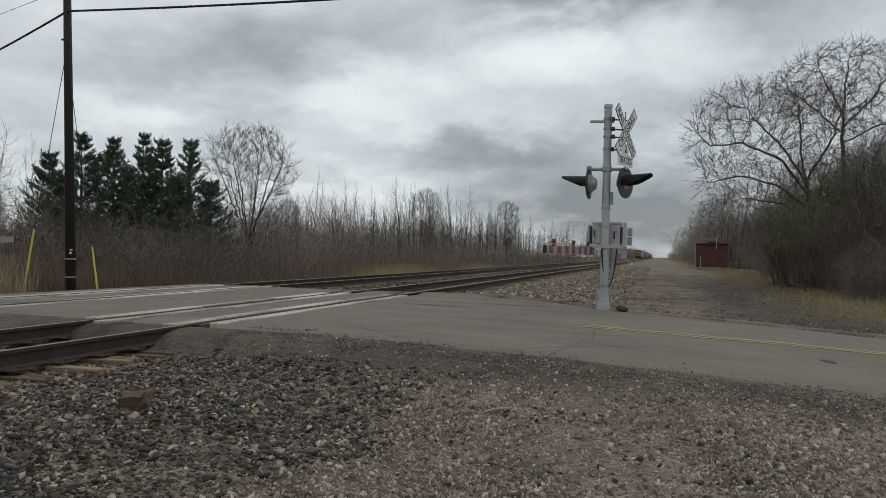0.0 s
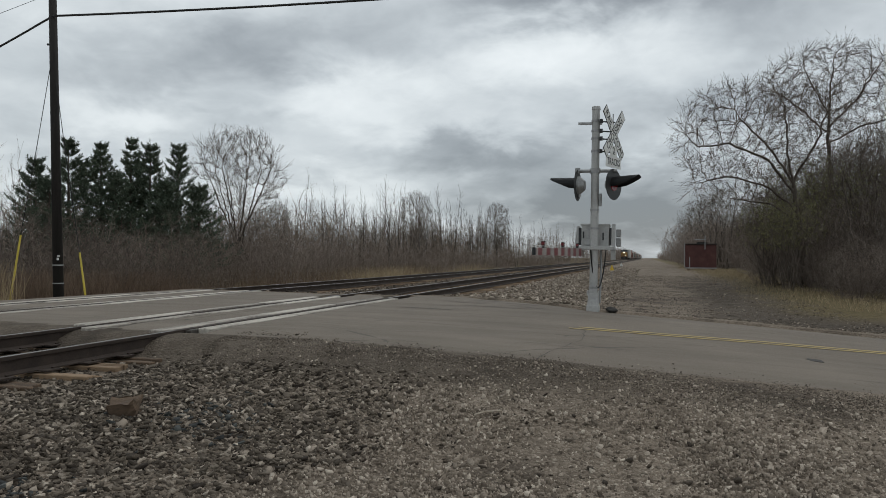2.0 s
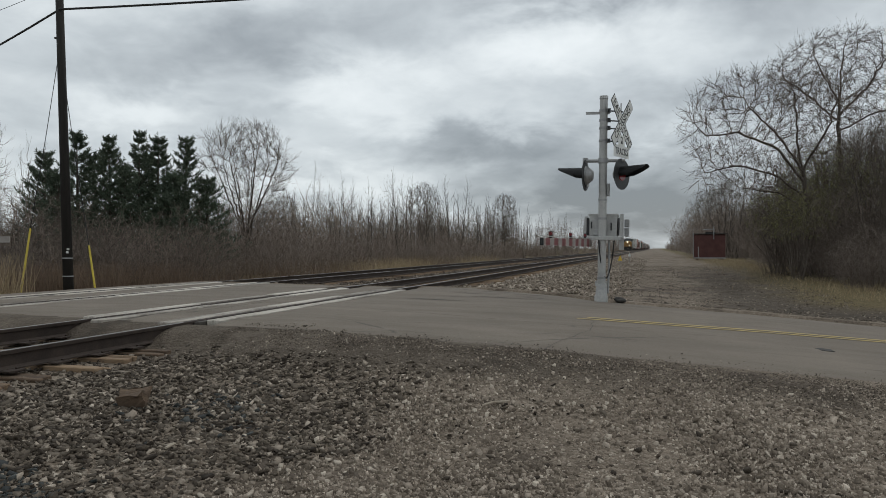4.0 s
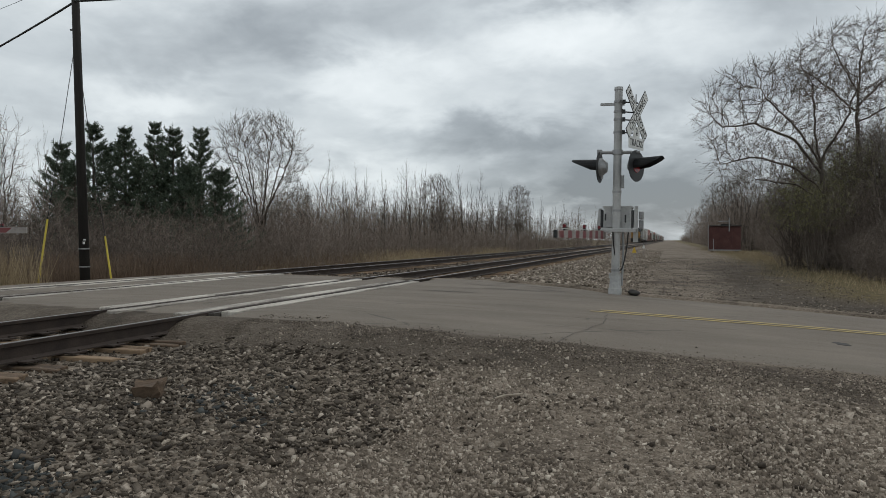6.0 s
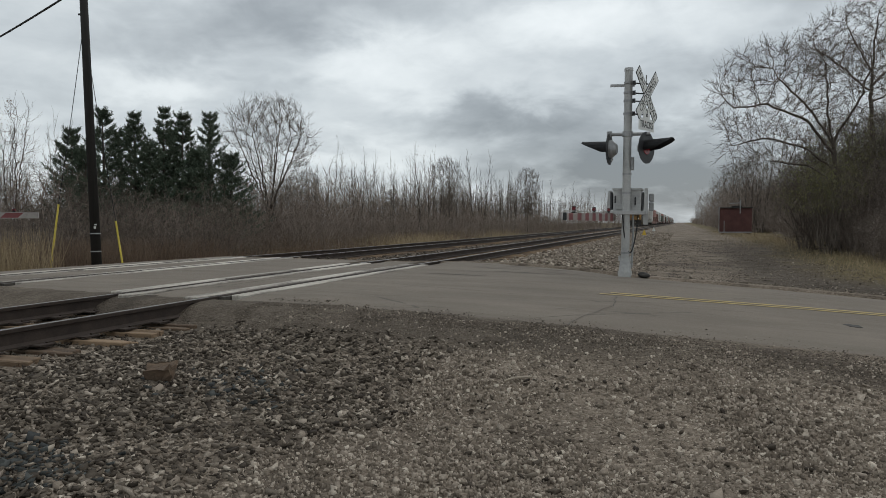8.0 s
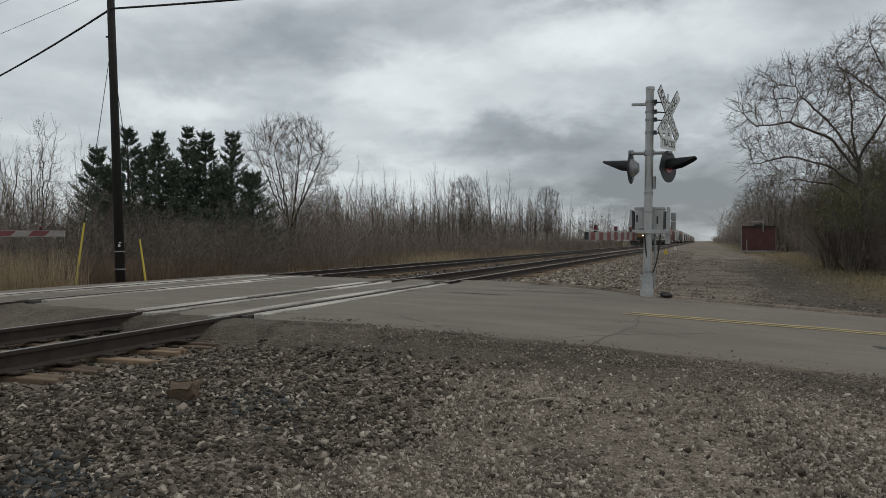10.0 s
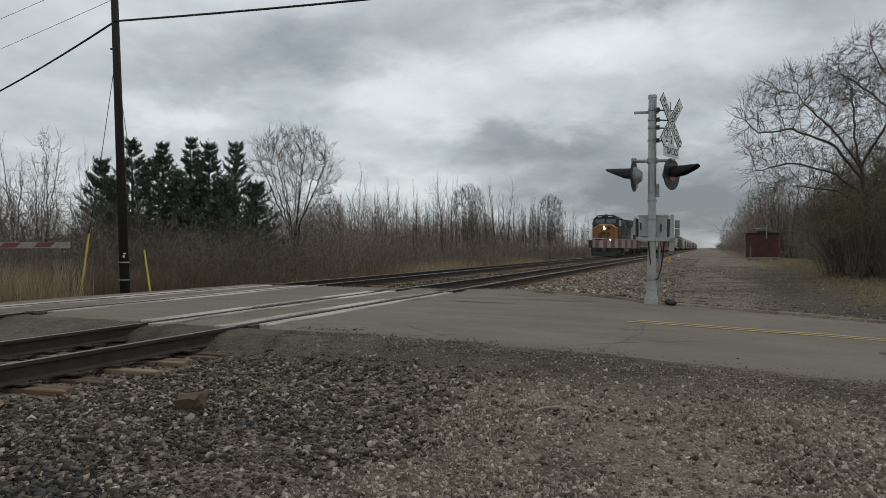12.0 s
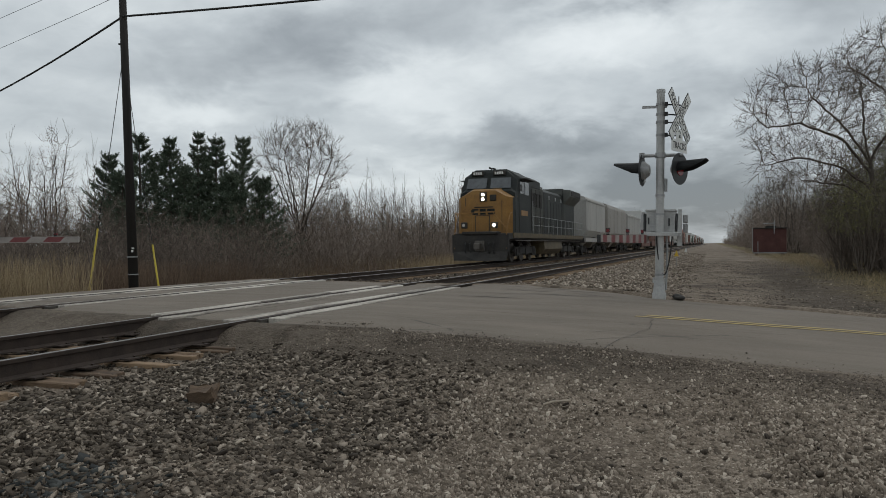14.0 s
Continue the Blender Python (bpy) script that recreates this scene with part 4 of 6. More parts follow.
def colonize(seed, targets, lines, step, kill, up=0.05, rounds=140):
    """Grow a branching skeleton from given limb lines towards a cloud of target points. Returns nodes and parents."""
    rng = np.random.default_rng(seed)
    nodes, parents = [], []
    for line in lines:
        line = [np.array(p, float) for p in line]
        last = -1
        if nodes:
            last = int(np.argmin([np.linalg.norm(q - line[0]) for q in nodes]))
        else:
            nodes.append(line[0])
            parents.append(-1)
            last = 0
        for a, b in zip(line, line[1:]):
            k = max(1, int(np.linalg.norm(b - a) / step))
            for i in range(1, k + 1):
                nodes.append(a + (b - a) * i / k + rng.normal(0, step * 0.10, 3))
                parents.append(last)
                last = len(nodes) - 1
    pts = np.array(targets, float)
    best = np.full(len(pts), 1e9)
    near = np.zeros(len(pts), int)
    kids = np.zeros(60000, int)
    fresh = list(range(len(nodes)))
    for _ in range(rounds):
        if not len(pts):
            break
        q = np.array([nodes[i] for i in fresh])
        d = np.linalg.norm(pts[:, None, :] - q[None], axis=2)
        j = d.argmin(1)
        dm = d[np.arange(len(pts)), j]
        better = dm < best
        best[better] = dm[better]
        near[better] = np.array(fresh)[j[better]]
        alive = best > kill
        pts, best, near = pts[alive], best[alive], near[alive]
        fresh = []
        for i in np.unique(near):
            if kids[i] >= 3:
                continue
            way = pts[near == i] - nodes[i]
            way /= np.linalg.norm(way, axis=1)[:, None] + 1e-9
            w = way.mean(0) + rng.normal(0, 0.16, 3) + (0, 0, up)
            w /= np.linalg.norm(w) + 1e-9
            kids[i] += 1
            nodes.append(nodes[i] + w * step)
            parents.append(int(i))
            fresh.append(len(nodes) - 1)
        if not fresh:
            break
    return np.array(nodes), np.array(parents)


def skeleton_segs(seed, nodes, parents, thin, power=2.35, twig=0.3, shoots=2, limb=0.03, sub=0, lift=0.1):
    """Tapered segments (a, b, ra, rb, rank) of a skeleton, with end twigs that fork again. Rank 3: limbs, 2: branches, 0: twigs."""
    rnd = random.Random(seed)
    load = np.zeros(len(nodes))
    ends = np.ones(len(nodes), bool)
    ends[parents[parents >= 0]] = False
    load[ends] = thin ** power
    for i in range(len(nodes) - 1, 0, -1):
        if parents[i] >= 0:
            load[parents[i]] += load[i]
    rad = load ** (1 / power)
    limb = min(limb, rad[1:].max() * 0.5)
    segs = []

    def shoot(a, d, length, r, forks):
        w = (d + Vector((rnd.gauss(0, 0.42), rnd.gauss(0, 0.42), rnd.gauss(lift, 0.36)))).normalized()
        b = a + w * length * rnd.uniform(0.5, 1.2)
        segs.append((tuple(a), tuple(b), r, r * 0.4, 0))
        for _ in range(forks):
            shoot(a.lerp(b, rnd.uniform(0.25, 0.95)), w, length * 0.62, r * 0.7, 0)
    for i in range(len(nodes)):
        k = parents[i]
        if k < 0:
            continue
        r0 = min(rad[k], rad[i] * 1.5)
        rank = 3 if rad[i] > limb else 2 if rad[i] > limb * 0.55 else 1
        segs.append((tuple(nodes[k]), tuple(nodes[i]), r0, rad[i], rank))
        if rad[i] < thin * 2.4 and twig:
            d = Vector(nodes[i] - nodes[k]).normalized()
            for _ in range(shoots):
                shoot(Vector(nodes[i]), d, twig, thin * 0.75, sub)
    return segs


def blob(rng, n, centre, half, shell=0.12):
    """Points in an ellipsoid, thicker towards its skin."""
    v = rng.normal(0, 1, (n, 3))
    v /= np.linalg.norm(v, axis=1)[:, None]
    return np.array(centre) + v * (rng.random(n) ** (0.34 - shell))[:, None] * np.array(half)


def vase(rng, n, z0, z1, r0, r1, top=0.7):
    """Points in a crown that widens upwards and closes in a dome."""
    f = rng.random(n) ** 0.8
    r = np.where(f < top, r0 + (r1 - r0) * (f / top) ** 0.8, r1 * np.sqrt(np.clip(1 - ((f - top) / (1.02 - top)) ** 2, 0, 1)))
    a = rng.random(n) * 2 * math.pi
    d = np.sqrt(rng.random(n)) * r
    return np.stack([np.cos(a) * d, np.sin(a) * d, z0 + (z1 - z0) * f], -1)


def grown_tree(seed, m, label, targets, lines, step, kill, thin, twig=0.3, group="", limb=0.03, shoots=2, up=0.05, sub=2, lift=0.1):
    """A leafless tree: trunk with limbs in one mesh, the twigs of its crown in another."""
    nodes, parents = colonize(seed, targets, lines, step, kill, up)
    segs = skeleton_segs(seed, nodes, parents, thin, twig=twig, limb=limb, shoots=shoots, sub=sub, lift=lift)
    root = thing("tree", label, "tree", m, group)
    big, small = [q for q in segs if q[4] >= 3], [q for q in segs if q[4] < 3]
    part("trunk", tube_mesh("trunk", big, 6), BARK, root, "grey-brown bark", smooth=True)
    part("crown", ribbon_mesh("crown", small), TWIG, root, "leafless twigs")
    return root


def slim_tree(seed, height, m, group, label, stems=1, wide=0.14):
    rng = np.random.default_rng(seed)
    pts, lines = [], []
    for k in range(stems):
        off = np.array([rng.uniform(-0.5, 0.5), rng.uniform(-0.5, 0.5), 0]) * (stems > 1)
        tip = off * 2.4 + rng.normal(0, 0.2, 3) * (1, 1, 0)
        h = height * (1 if k == 0 else rng.uniform(0.75, 0.95))
        mid = (off + tip) / 2 + rng.normal(0, 0.1, 3) * (1, 1, 0)
        lines.append([(0, 0, -0.3), tuple(off * 0.5 + (0, 0, 0.7)), tuple(mid + (0, 0, h * 0.45)), tuple(tip + (0, 0, h * 0.86))])
        f = rng.random(130 // stems + 30)
        a = rng.random(len(f)) * 6.283
        r = wide * h * np.sqrt(rng.random(len(f))) * np.clip(np.sin(np.pi * (0.12 + 0.86 * f)), 0.1, 1)
        pts.append(np.stack([np.cos(a) * r, np.sin(a) * r, h * (0.30 + 0.70 * f)], -1) + tip * np.array((1, 1, 0)))
    return grown_tree(seed, m, label, np.concatenate(pts), lines, 0.36, 0.6, 0.0105, 0.8, group, 0.034, 2, 0.45, 1, 1.0)


def thicket_tree(seed, height, wide, m, group, label):
    rng = np.random.default_rng(seed)
    lines = []
    for k in range(9):
        a, q = 6.283 * k / 9 + rng.uniform(-0.3, 0.3), rng.uniform(0.3, 1.0)
        b = (math.cos(a) * 0.25, math.sin(a) * 0.25, -0.1)
        c = (math.cos(a) * wide * 0.35 * q, math.sin(a) * wide * 0.35 * q, height * 0.3)
        d = (math.cos(a) * wide * 0.75 * q, math.sin(a) * wide * 0.75 * q, height * rng.uniform(0.55, 0.75))
        lines.append([(0, 0, -0.3), b, c, d])
    pts = np.concatenate([vase(rng, 430, height * 0.22, height, wide * 0.4, wide, 0.55)])
    return grown_tree(seed, m, label, pts, lines, 0.30, 0.42, 0.0085, 0.7, group, 0.028, 2, 0.18, 2, 0.3)


def pine_tree(seed, height, m, width):
    """A scruffy pine: whorls of long level boughs whose ends turn up in brushes of needles."""
    rnd = random.Random(seed)
    root = thing("pine_tree", "dark green pine tree with ragged upturned boughs", "pine tree", m, "pine trees")
    segs = [((0, 0, -0.3), (0.05, 0, height * 0.5), 0.15, 0.09, 3), ((0.05, 0, height * 0.5), (0, 0.05, height * 0.97), 0.09, 0.012, 3)]
    shoots = []
    z = height * 0.10
    while z < height * 0.96:
        f = z / height
        span = 1.1 * width * (1 - f) ** 0.78 * (0.72 + 0.28 * min(1.0, f * 4)) * rnd.uniform(0.8, 1.1) + 0.15
        turn = rnd.uniform(0, 6.28)
        count = rnd.randint(4, 6)
        for j in range(count):
            a = turn + 6.28 * j / count + rnd.uniform(-0.4, 0.4)
            w = Vector((math.cos(a), math.sin(a), rnd.uniform(-0.12, 0.2) + f * 0.45)).normalized()
            p, r = Vector((0, 0, z)), 0.028 * (1 - f) + 0.010
            ln = span * rnd.uniform(0.6, 1.12)
            steps = 6
            for s in range(steps):
                w = (w + Vector((rnd.gauss(0, 0.10), rnd.gauss(0, 0.10), 0.055))).normalized()
                q = p + w * ln / steps
                segs.append((tuple(p), tuple(q), r, r * 0.75, 2))
                r *= 0.75
                if s:
                    side = w.cross(Vector((0, 0, 1))).normalized()
                    for sg in (-1, 1):
                        d = (w * 0.6 + side * sg * rnd.uniform(0.4, 1.0) + Vector((0, 0, rnd.uniform(0.1, 0.8)))).normalized()
                        shoots.append((p.lerp(q, rnd.random()), d, ln * rnd.uniform(0.08, 0.20) + 0.16))
                    if rnd.random() < 0.5:
                        shoots.append((p.lerp(q, rnd.random()), (w * 0.3 + Vector((0, 0, 1))).normalized(), rnd.uniform(0.15, 0.35)))
                p = q
            shoots.append((p, (w + Vector((0, 0, 0.8))).normalized(), 0.28 + 0.05 * ln))
        z += height * rnd.uniform(0.034, 0.058)
    for k in range(4):
        shoots.append((Vector((rnd.gauss(0, 0.06), rnd.gauss(0, 0.06), height * (0.86 + 0.03 * k))), Vector((rnd.gauss(0, 0.2), rnd.gauss(0, 0.2), 1)).normalized(), height * 0.06))
    verts, faces = [], []
    for p, d, ln in shoots:
        u = d.cross(Vector((rnd.gauss(0, 1), rnd.gauss(0, 1), rnd.gauss(0, 1)))).normalized()
        v = d.cross(u)
        count = int(8 + 20 * ln)
        for k in range(count):
            a = rnd.uniform(0, 6.28)
            out = (u * math.cos(a) + v * math.sin(a)) * rnd.uniform(0.5, 1.0) + d * rnd.uniform(0.3, 1.0)
            c = p + d * ln * (k / count)
            tip = c + out.normalized() * rnd.uniform(0.11, 0.20)
            side = out.cross(Vector((rnd.gauss(0, 1), rnd.gauss(0, 1), rnd.gauss(0, 1)))).normalized() * 0.020
            b = len(verts)
            verts += [tuple(c + side), tuple(c - side), tuple(tip)]
            faces.append((b, b + 1, b + 2))
    part("trunk", tube_mesh("trunk", segs, 4), BARK, root, "grey-brown trunk and boughs", smooth=True)
    part("crown", big_mesh("crown", verts, faces), NEEDLE, root, "dark green needles")
    return root


def shrub_mesh(seed, height, width, count=170, step=0.21, thin=0.0055, twig=0.42, shoots=3):
    """A dome of fine arching stems."""
    rng = np.random.default_rng(seed)
    lines = []
    for k in range(10):
        a, d = rng.uniform(0, 6.283), width * 0.35 * math.sqrt(rng.random())
        c, s = math.cos(a), math.sin(a)
        lines.append([(c * d * 0.6, s * d * 0.6, -0.15), (c * d, s * d, height * 0.25), (c * d * 1.5, s * d * 1.5, height * rng.uniform(0.4, 0.6))])
    pts = vase(rng, count, height * 0.12, height, width * 0.42, width * 0.55, 0.45)
    nodes, parents = colonize(seed, pts, lines, step, step * 1.5, 0.12)
    return ribbon_mesh("shrub", skeleton_segs(seed, nodes, parents, thin, twig=twig, limb=0.03, shoots=shoots))


def blades(name, rnd, count, where, height, width, mat, label, lean=0.18, two_step=True):
    """Upright grass or reed blades in one mesh."""
    verts, faces = [], []
    while len(faces) < count:
        x, y = where(rnd)
        z = float(ground_z(x, y)) - 0.03
        h, a = height * rnd.uniform(0.5, 1.2), rnd.uniform(0, 6.28)
        lx, ly = rnd.gauss(0, lean) * h, rnd.gauss(0, lean) * h
        wx, wy = math.cos(a) * width, math.sin(a) * width
        b = len(verts)
        verts += [(x - wx, y - wy, z), (x + wx, y + wy, z), (x + lx + wx * 0.25, y + ly + wy * 0.25, z + h), (x + lx - wx * 0.25, y + ly - wy * 0.25, z + h)]
        faces.append((b, b + 1, b + 2, b + 3))
    ob = part(name, big_mesh(name, verts, faces), mat)
    tagged(ob, label, name.replace("_", " "), kind="stuff")


def build_trees():
    gz = lambda x, y: float(ground_z(x, y))
    rng = np.random.default_rng(61)
    # big bare tree leaning over the gravel lane: long limbs sweeping to one side
    pts = np.concatenate([blob(rng, 1300, (-2.5, 0, 7.0), (3.3, 2.6, 2.8)), blob(rng, 520, (0.3, 0, 7.4), (1.9, 2.0, 2.2)), blob(rng, 330, (-3.0, -0.4, 4.6), (2.4, 1.6, 1.1))])
    lines = [[(0, 0, -0.3), (-0.1, 0, 2.2), (-0.35, 0.1, 4.6), (-0.6, 0.1, 6.2), (-0.7, 0.2, 8.2)],
             [(-0.35, 0.1, 4.4), (-1.5, -0.3, 5.9), (-3.2, -0.5, 6.7), (-4.6, -0.5, 6.6)],
             [(-0.4, 0.1, 4.9), (-1.3, 0.6, 6.6), (-2.6, 0.8, 8.1)],
             [(-0.25, 0.1, 3.6), (-1.4, 0.4, 4.7), (-3.0, 0.7, 5.3), (-4.6, 0.6, 5.0)],
             [(-0.2, 0, 3.0), (-1.5, -0.6, 3.9), (-3.2, -0.9, 4.1)],
             [(-0.4, 0.1, 5.0), (0.5, -0.3, 6.5), (1.0, -0.4, 8.3)]]
    grown_tree(11, pose(6.85, 36.6, gz(6.85, 36.6)), "large leafless tree with long limbs spreading over a lane", pts, lines, 0.26, 0.40, 0.0098, 0.60, shoots=4)
    # taller tree behind it with an open crown on a bare trunk
    pts = np.concatenate([blob(rng, 1150, (0.1, 0, 10.4), (3.7, 3.0, 2.4)), blob(rng, 150, (2.2, 0.4, 8.6), (2.2, 1.6, 0.9))])
    lines = [[(0, 0, -0.3), (0.1, 0, 4.0), (0.0, 0.1, 8.0), (0.1, 0.1, 10.0), (0.3, 0.2, 12.0)],
             [(0, 0.1, 7.9), (-1.2, 0.2, 9.2), (-2.6, 0.1, 10.4)], [(0, 0.1, 8.3), (1.3, 0, 9.6), (2.4, -0.2, 11.4)],
             [(0, 0.1, 7.4), (1.6, 0.3, 8.3), (3.2, 0.4, 8.7)], [(0.05, 0.1, 9.0), (-0.7, 0.5, 10.6), (-1.1, 0.8, 12.0)]]
    grown_tree(23, pose(9.25, 42.6, gz(9.2, 42.6)), "tall leafless tree with an open crown", pts, lines, 0.28, 0.42, 0.0102, 0.65, shoots=4)
    # the lone tree with a fan of upright limbs
    lines = [[(0, 0, -0.3), (0.05, 0, 1.2), (0.0, 0.05, 3.2), (0.2, 0, 7.0)]]
    for k in range(9):
        a = 6.283 * k / 9 + rng.uniform(-0.2, 0.2)
        q = rng.uniform(0.6, 1.0)
        lines.append([(0, 0, 1.3 + 0.18 * k), (math.cos(a) * 0.7 * q, math.sin(a) * 0.7 * q, 3.4 + 0.1 * k), (math.cos(a) * 2.0 * q, math.sin(a) * 2.0 * q, 6.2), (math.cos(a) * 3.0 * q, math.sin(a) * 3.0 * q, 8.2)])
    fan = grown_tree(47, pose(-28.6, 46.4, gz(-28, 47), 0, 0, 70), "leafless tree with a fan of upright limbs", vase(rng, 1000, 3.0, 10.7, 1.6, 3.7, 0.6), lines, 0.32, 0.48, 0.0115, 0.75, "fan trees", 0.036, 4, 0.28, 2, 0.55)
    for x, y, s in ((-28.6, 88.0, 0.92), (-25.0, 122.0, 1.0), (-34.0, 62.0, 0.62)):
        t = copy_thing(fan, pose(x, y, gz(x, y), 0, 0, x * 37 + y))
        t.scale = (s * 0.65, s * 0.65, s)
    # pines standing close together
    for i, (az, d, h, w) in enumerate([(45.3, 47.5, 7.4, 2.5), (43.3, 48.5, 8.9, 2.5), (41.2, 47.5, 8.5, 2.4), (39.2, 48.5, 9.1, 2.3), (37.9, 49.5, 9.2, 2.2), (36.0, 47.5, 8.7, 2.5), (34.5, 48.0, 6.4, 2.3), (42.2, 51.5, 8.0, 2.7), (38.6, 52.0, 8.2, 2.8), (40.2, 46.6, 6.8, 2.4), (37.0, 46.5, 6.4, 2.3), (44.4, 46.5, 6.2, 2.4)]):
        x, y = -d * math.sin(radians(az)), d * math.cos(radians(az))
        pine_tree(100 + i, h, pose(x, y, gz(x, y), 0, 0, 50 * i), w)
    # slim trees in rows behind the brush
    rnd = random.Random(5)
    kinds = [slim_tree(200 + i, h, pose(-40, 120 + 3 * i, gz(-40, 120)), "slim trees", "slim leafless tree in a far row", st, wd) for i, (h, st, wd) in enumerate(((7.5, 1, 0.12), (8.5, 2, 0.10), (9.5, 1, 0.09), (8.0, 3, 0.12), (9.0, 1, 0.13), (10.5, 2, 0.10)))]
    spots = []
    for i in range(125):
        y = rnd.uniform(52, 240)
        x = -27 - rnd.random() ** 1.5 * 26 - max(0, 75 - y) * 0.25
        spots.append((x, y, rnd.uniform(0.7, 0.9) if y < 70 else rnd.uniform(0.85, 1.2)))
    for i in range(54):
        spots.append((rnd.uniform(-70, -40), rnd.uniform(14, 52), rnd.uniform(0.75, 1.1)))
    for i in range(40):
        spots.append((-18 - rnd.random() * 8, rnd.uniform(110, 600), rnd.uniform(0.8, 1.2)))
    for i in range(60):
        y = rnd.uniform(90, 420)
        spots.append((8.4 + rnd.random() * 9 - min(3.0, max(0, y - 120) * 0.03), y, rnd.uniform(0.7, 1.05)))
    for i in range(22):
        y = rnd.uniform(38, 62)
        spots.append((10.0 + (y - 38) * 0.06 + rnd.random() * 9, y, rnd.uniform(0.55, 0.85)))
    for i in range(105):
        y = rnd.uniform(68, 150)
        spots.append((-24.5 - rnd.random() * 13, y, rnd.uniform(0.8, 1.15)))
    spots.sort(key=lambda p: p[0] ** 2 + p[1] ** 2)
    for x, y, s in spots[:215]:
        t = copy_thing(rnd.choice(kinds), pose(x, y, gz(x, y), 0, 0, rnd.uniform(0, 360)))
        t.scale = (s, s, s)
    # the farthest rows, as one wood
    forms = []
    for kind in kinds:
        vs, fs, base = [], [], 0
        for child in kind.children:
            co, lp = np.zeros(len(child.data.vertices) * 3), np.zeros(len(child.data.loops), np.int32)
            child.data.vertices.foreach_get("co", co)
            child.data.loops.foreach_get("vertex_index", lp)
            vs.append(co.reshape(-1, 3))
            fs.append(lp.reshape(-1, 4) + base)
            base += len(co) // 3
        forms.append((np.concatenate(vs), np.concatenate(fs)))
    vs, fs, base = [], [], 0
    for x, y, s in spots[215:]:
        v, f = rnd.choice(forms)
        a = rnd.uniform(0, 6.28)
        c, d = math.cos(a) * s, math.sin(a) * s
        vs.append(np.stack([v[:, 0] * c - v[:, 1] * d + x, v[:, 0] * d + v[:, 1] * c + y, v[:, 2] * s + gz(x, y)], -1))
        fs.append(f + base)
        base += len(v)
    tagged(part("far_wood", big_mesh("far_wood", np.concatenate(vs), np.concatenate(fs)), TWIG), "distant rows of slim leafless trees", "wood", kind="stuff")
    # many-stemmed trees that fill the brush on the lane's side
    thick = [thicket_tree(260 + i, h, w, pose(x, y, gz(x, y)), "thicket trees", "many-stemmed leafless tree in the thicket") for i, (h, w, x, y) in enumerate(((6.6, 2.4, 9.4, 36.5), (5.6, 2.2, 11.3, 34.5), (7.2, 2.5, 12.4, 40.0)))]
    more = [(8.2, 39.5, 0.9), (7.6, 42.5, 0.85), (10.6, 39.0, 1.0), (12.6, 37.0, 0.95), (8.9, 46.0, 0.95), (11.0, 45.0, 1.1), (13.5, 43.0, 1.1), (9.6, 52.0, 1.0), (12.5, 50.0, 1.2), (10.4, 60.0, 1.0), (13.0, 60.0, 1.2), (12.0, 70.0, 1.1), (7.4, 50.0, 0.8), (8.4, 58.0, 0.85), (9.4, 68.0, 0.95), (7.2, 88.0, 1.1), (8.8, 92.0, 1.3), (7.6, 100.0, 1.3), (9.5, 110.0, 1.6), (7.5, 120.0, 1.5), (14.0, 34.5, 0.9), (10.0, 33.2, 0.65)]
    for i in range(14):
        y = rnd.uniform(84, 180)
        more.append((rnd.uniform(9.2, 16) - min(2.0, (y - 84) * 0.03), y, rnd.uniform(0.9, 1.45)))
    for i in range(12):
        more.append((rnd.uniform(9.0, 15.0), rnd.uniform(43, 54), rnd.uniform(1.15, 1.45)))
    for x, y, s in more:
        t = copy_thing(rnd.choice(thick), pose(x, y, gz(x, y), 0, 0, rnd.uniform(0, 360)))
        t.scale = (s, s, s)
    # a young tree that has kept its pale withered leaves
    root = slim_tree(288, 9.4, pose(-38.5, 33.5, gz(-38.5, 33.5)), "", "slim tree still holding pale withered leaves", 2, 0.2)
    r2 = random.Random(3)
    verts, faces = [], []
    for k in range(520):
        f, a = r2.uniform(0.4, 1.0), r2.uniform(0, 6.28)
        d = 1.7 * math.sin(math.pi * (0.15 + 0.83 * f)) * math.sqrt(r2.random())
        c = Vector((math.cos(a) * d, math.sin(a) * d, 9.4 * f))
        u, v = [Vector((r2.gauss(0, 1), r2.gauss(0, 1), r2.gauss(0, 1))).normalized() * 0.075 for _ in range(2)]
        b = len(verts)
        verts += [tuple(c), tuple(c + u), tuple(c + v)]
        faces.append((b, b + 1, b + 2))
    part("foliage", big_mesh("foliage", verts, faces), WITHERED, root, "withered pale leaves")


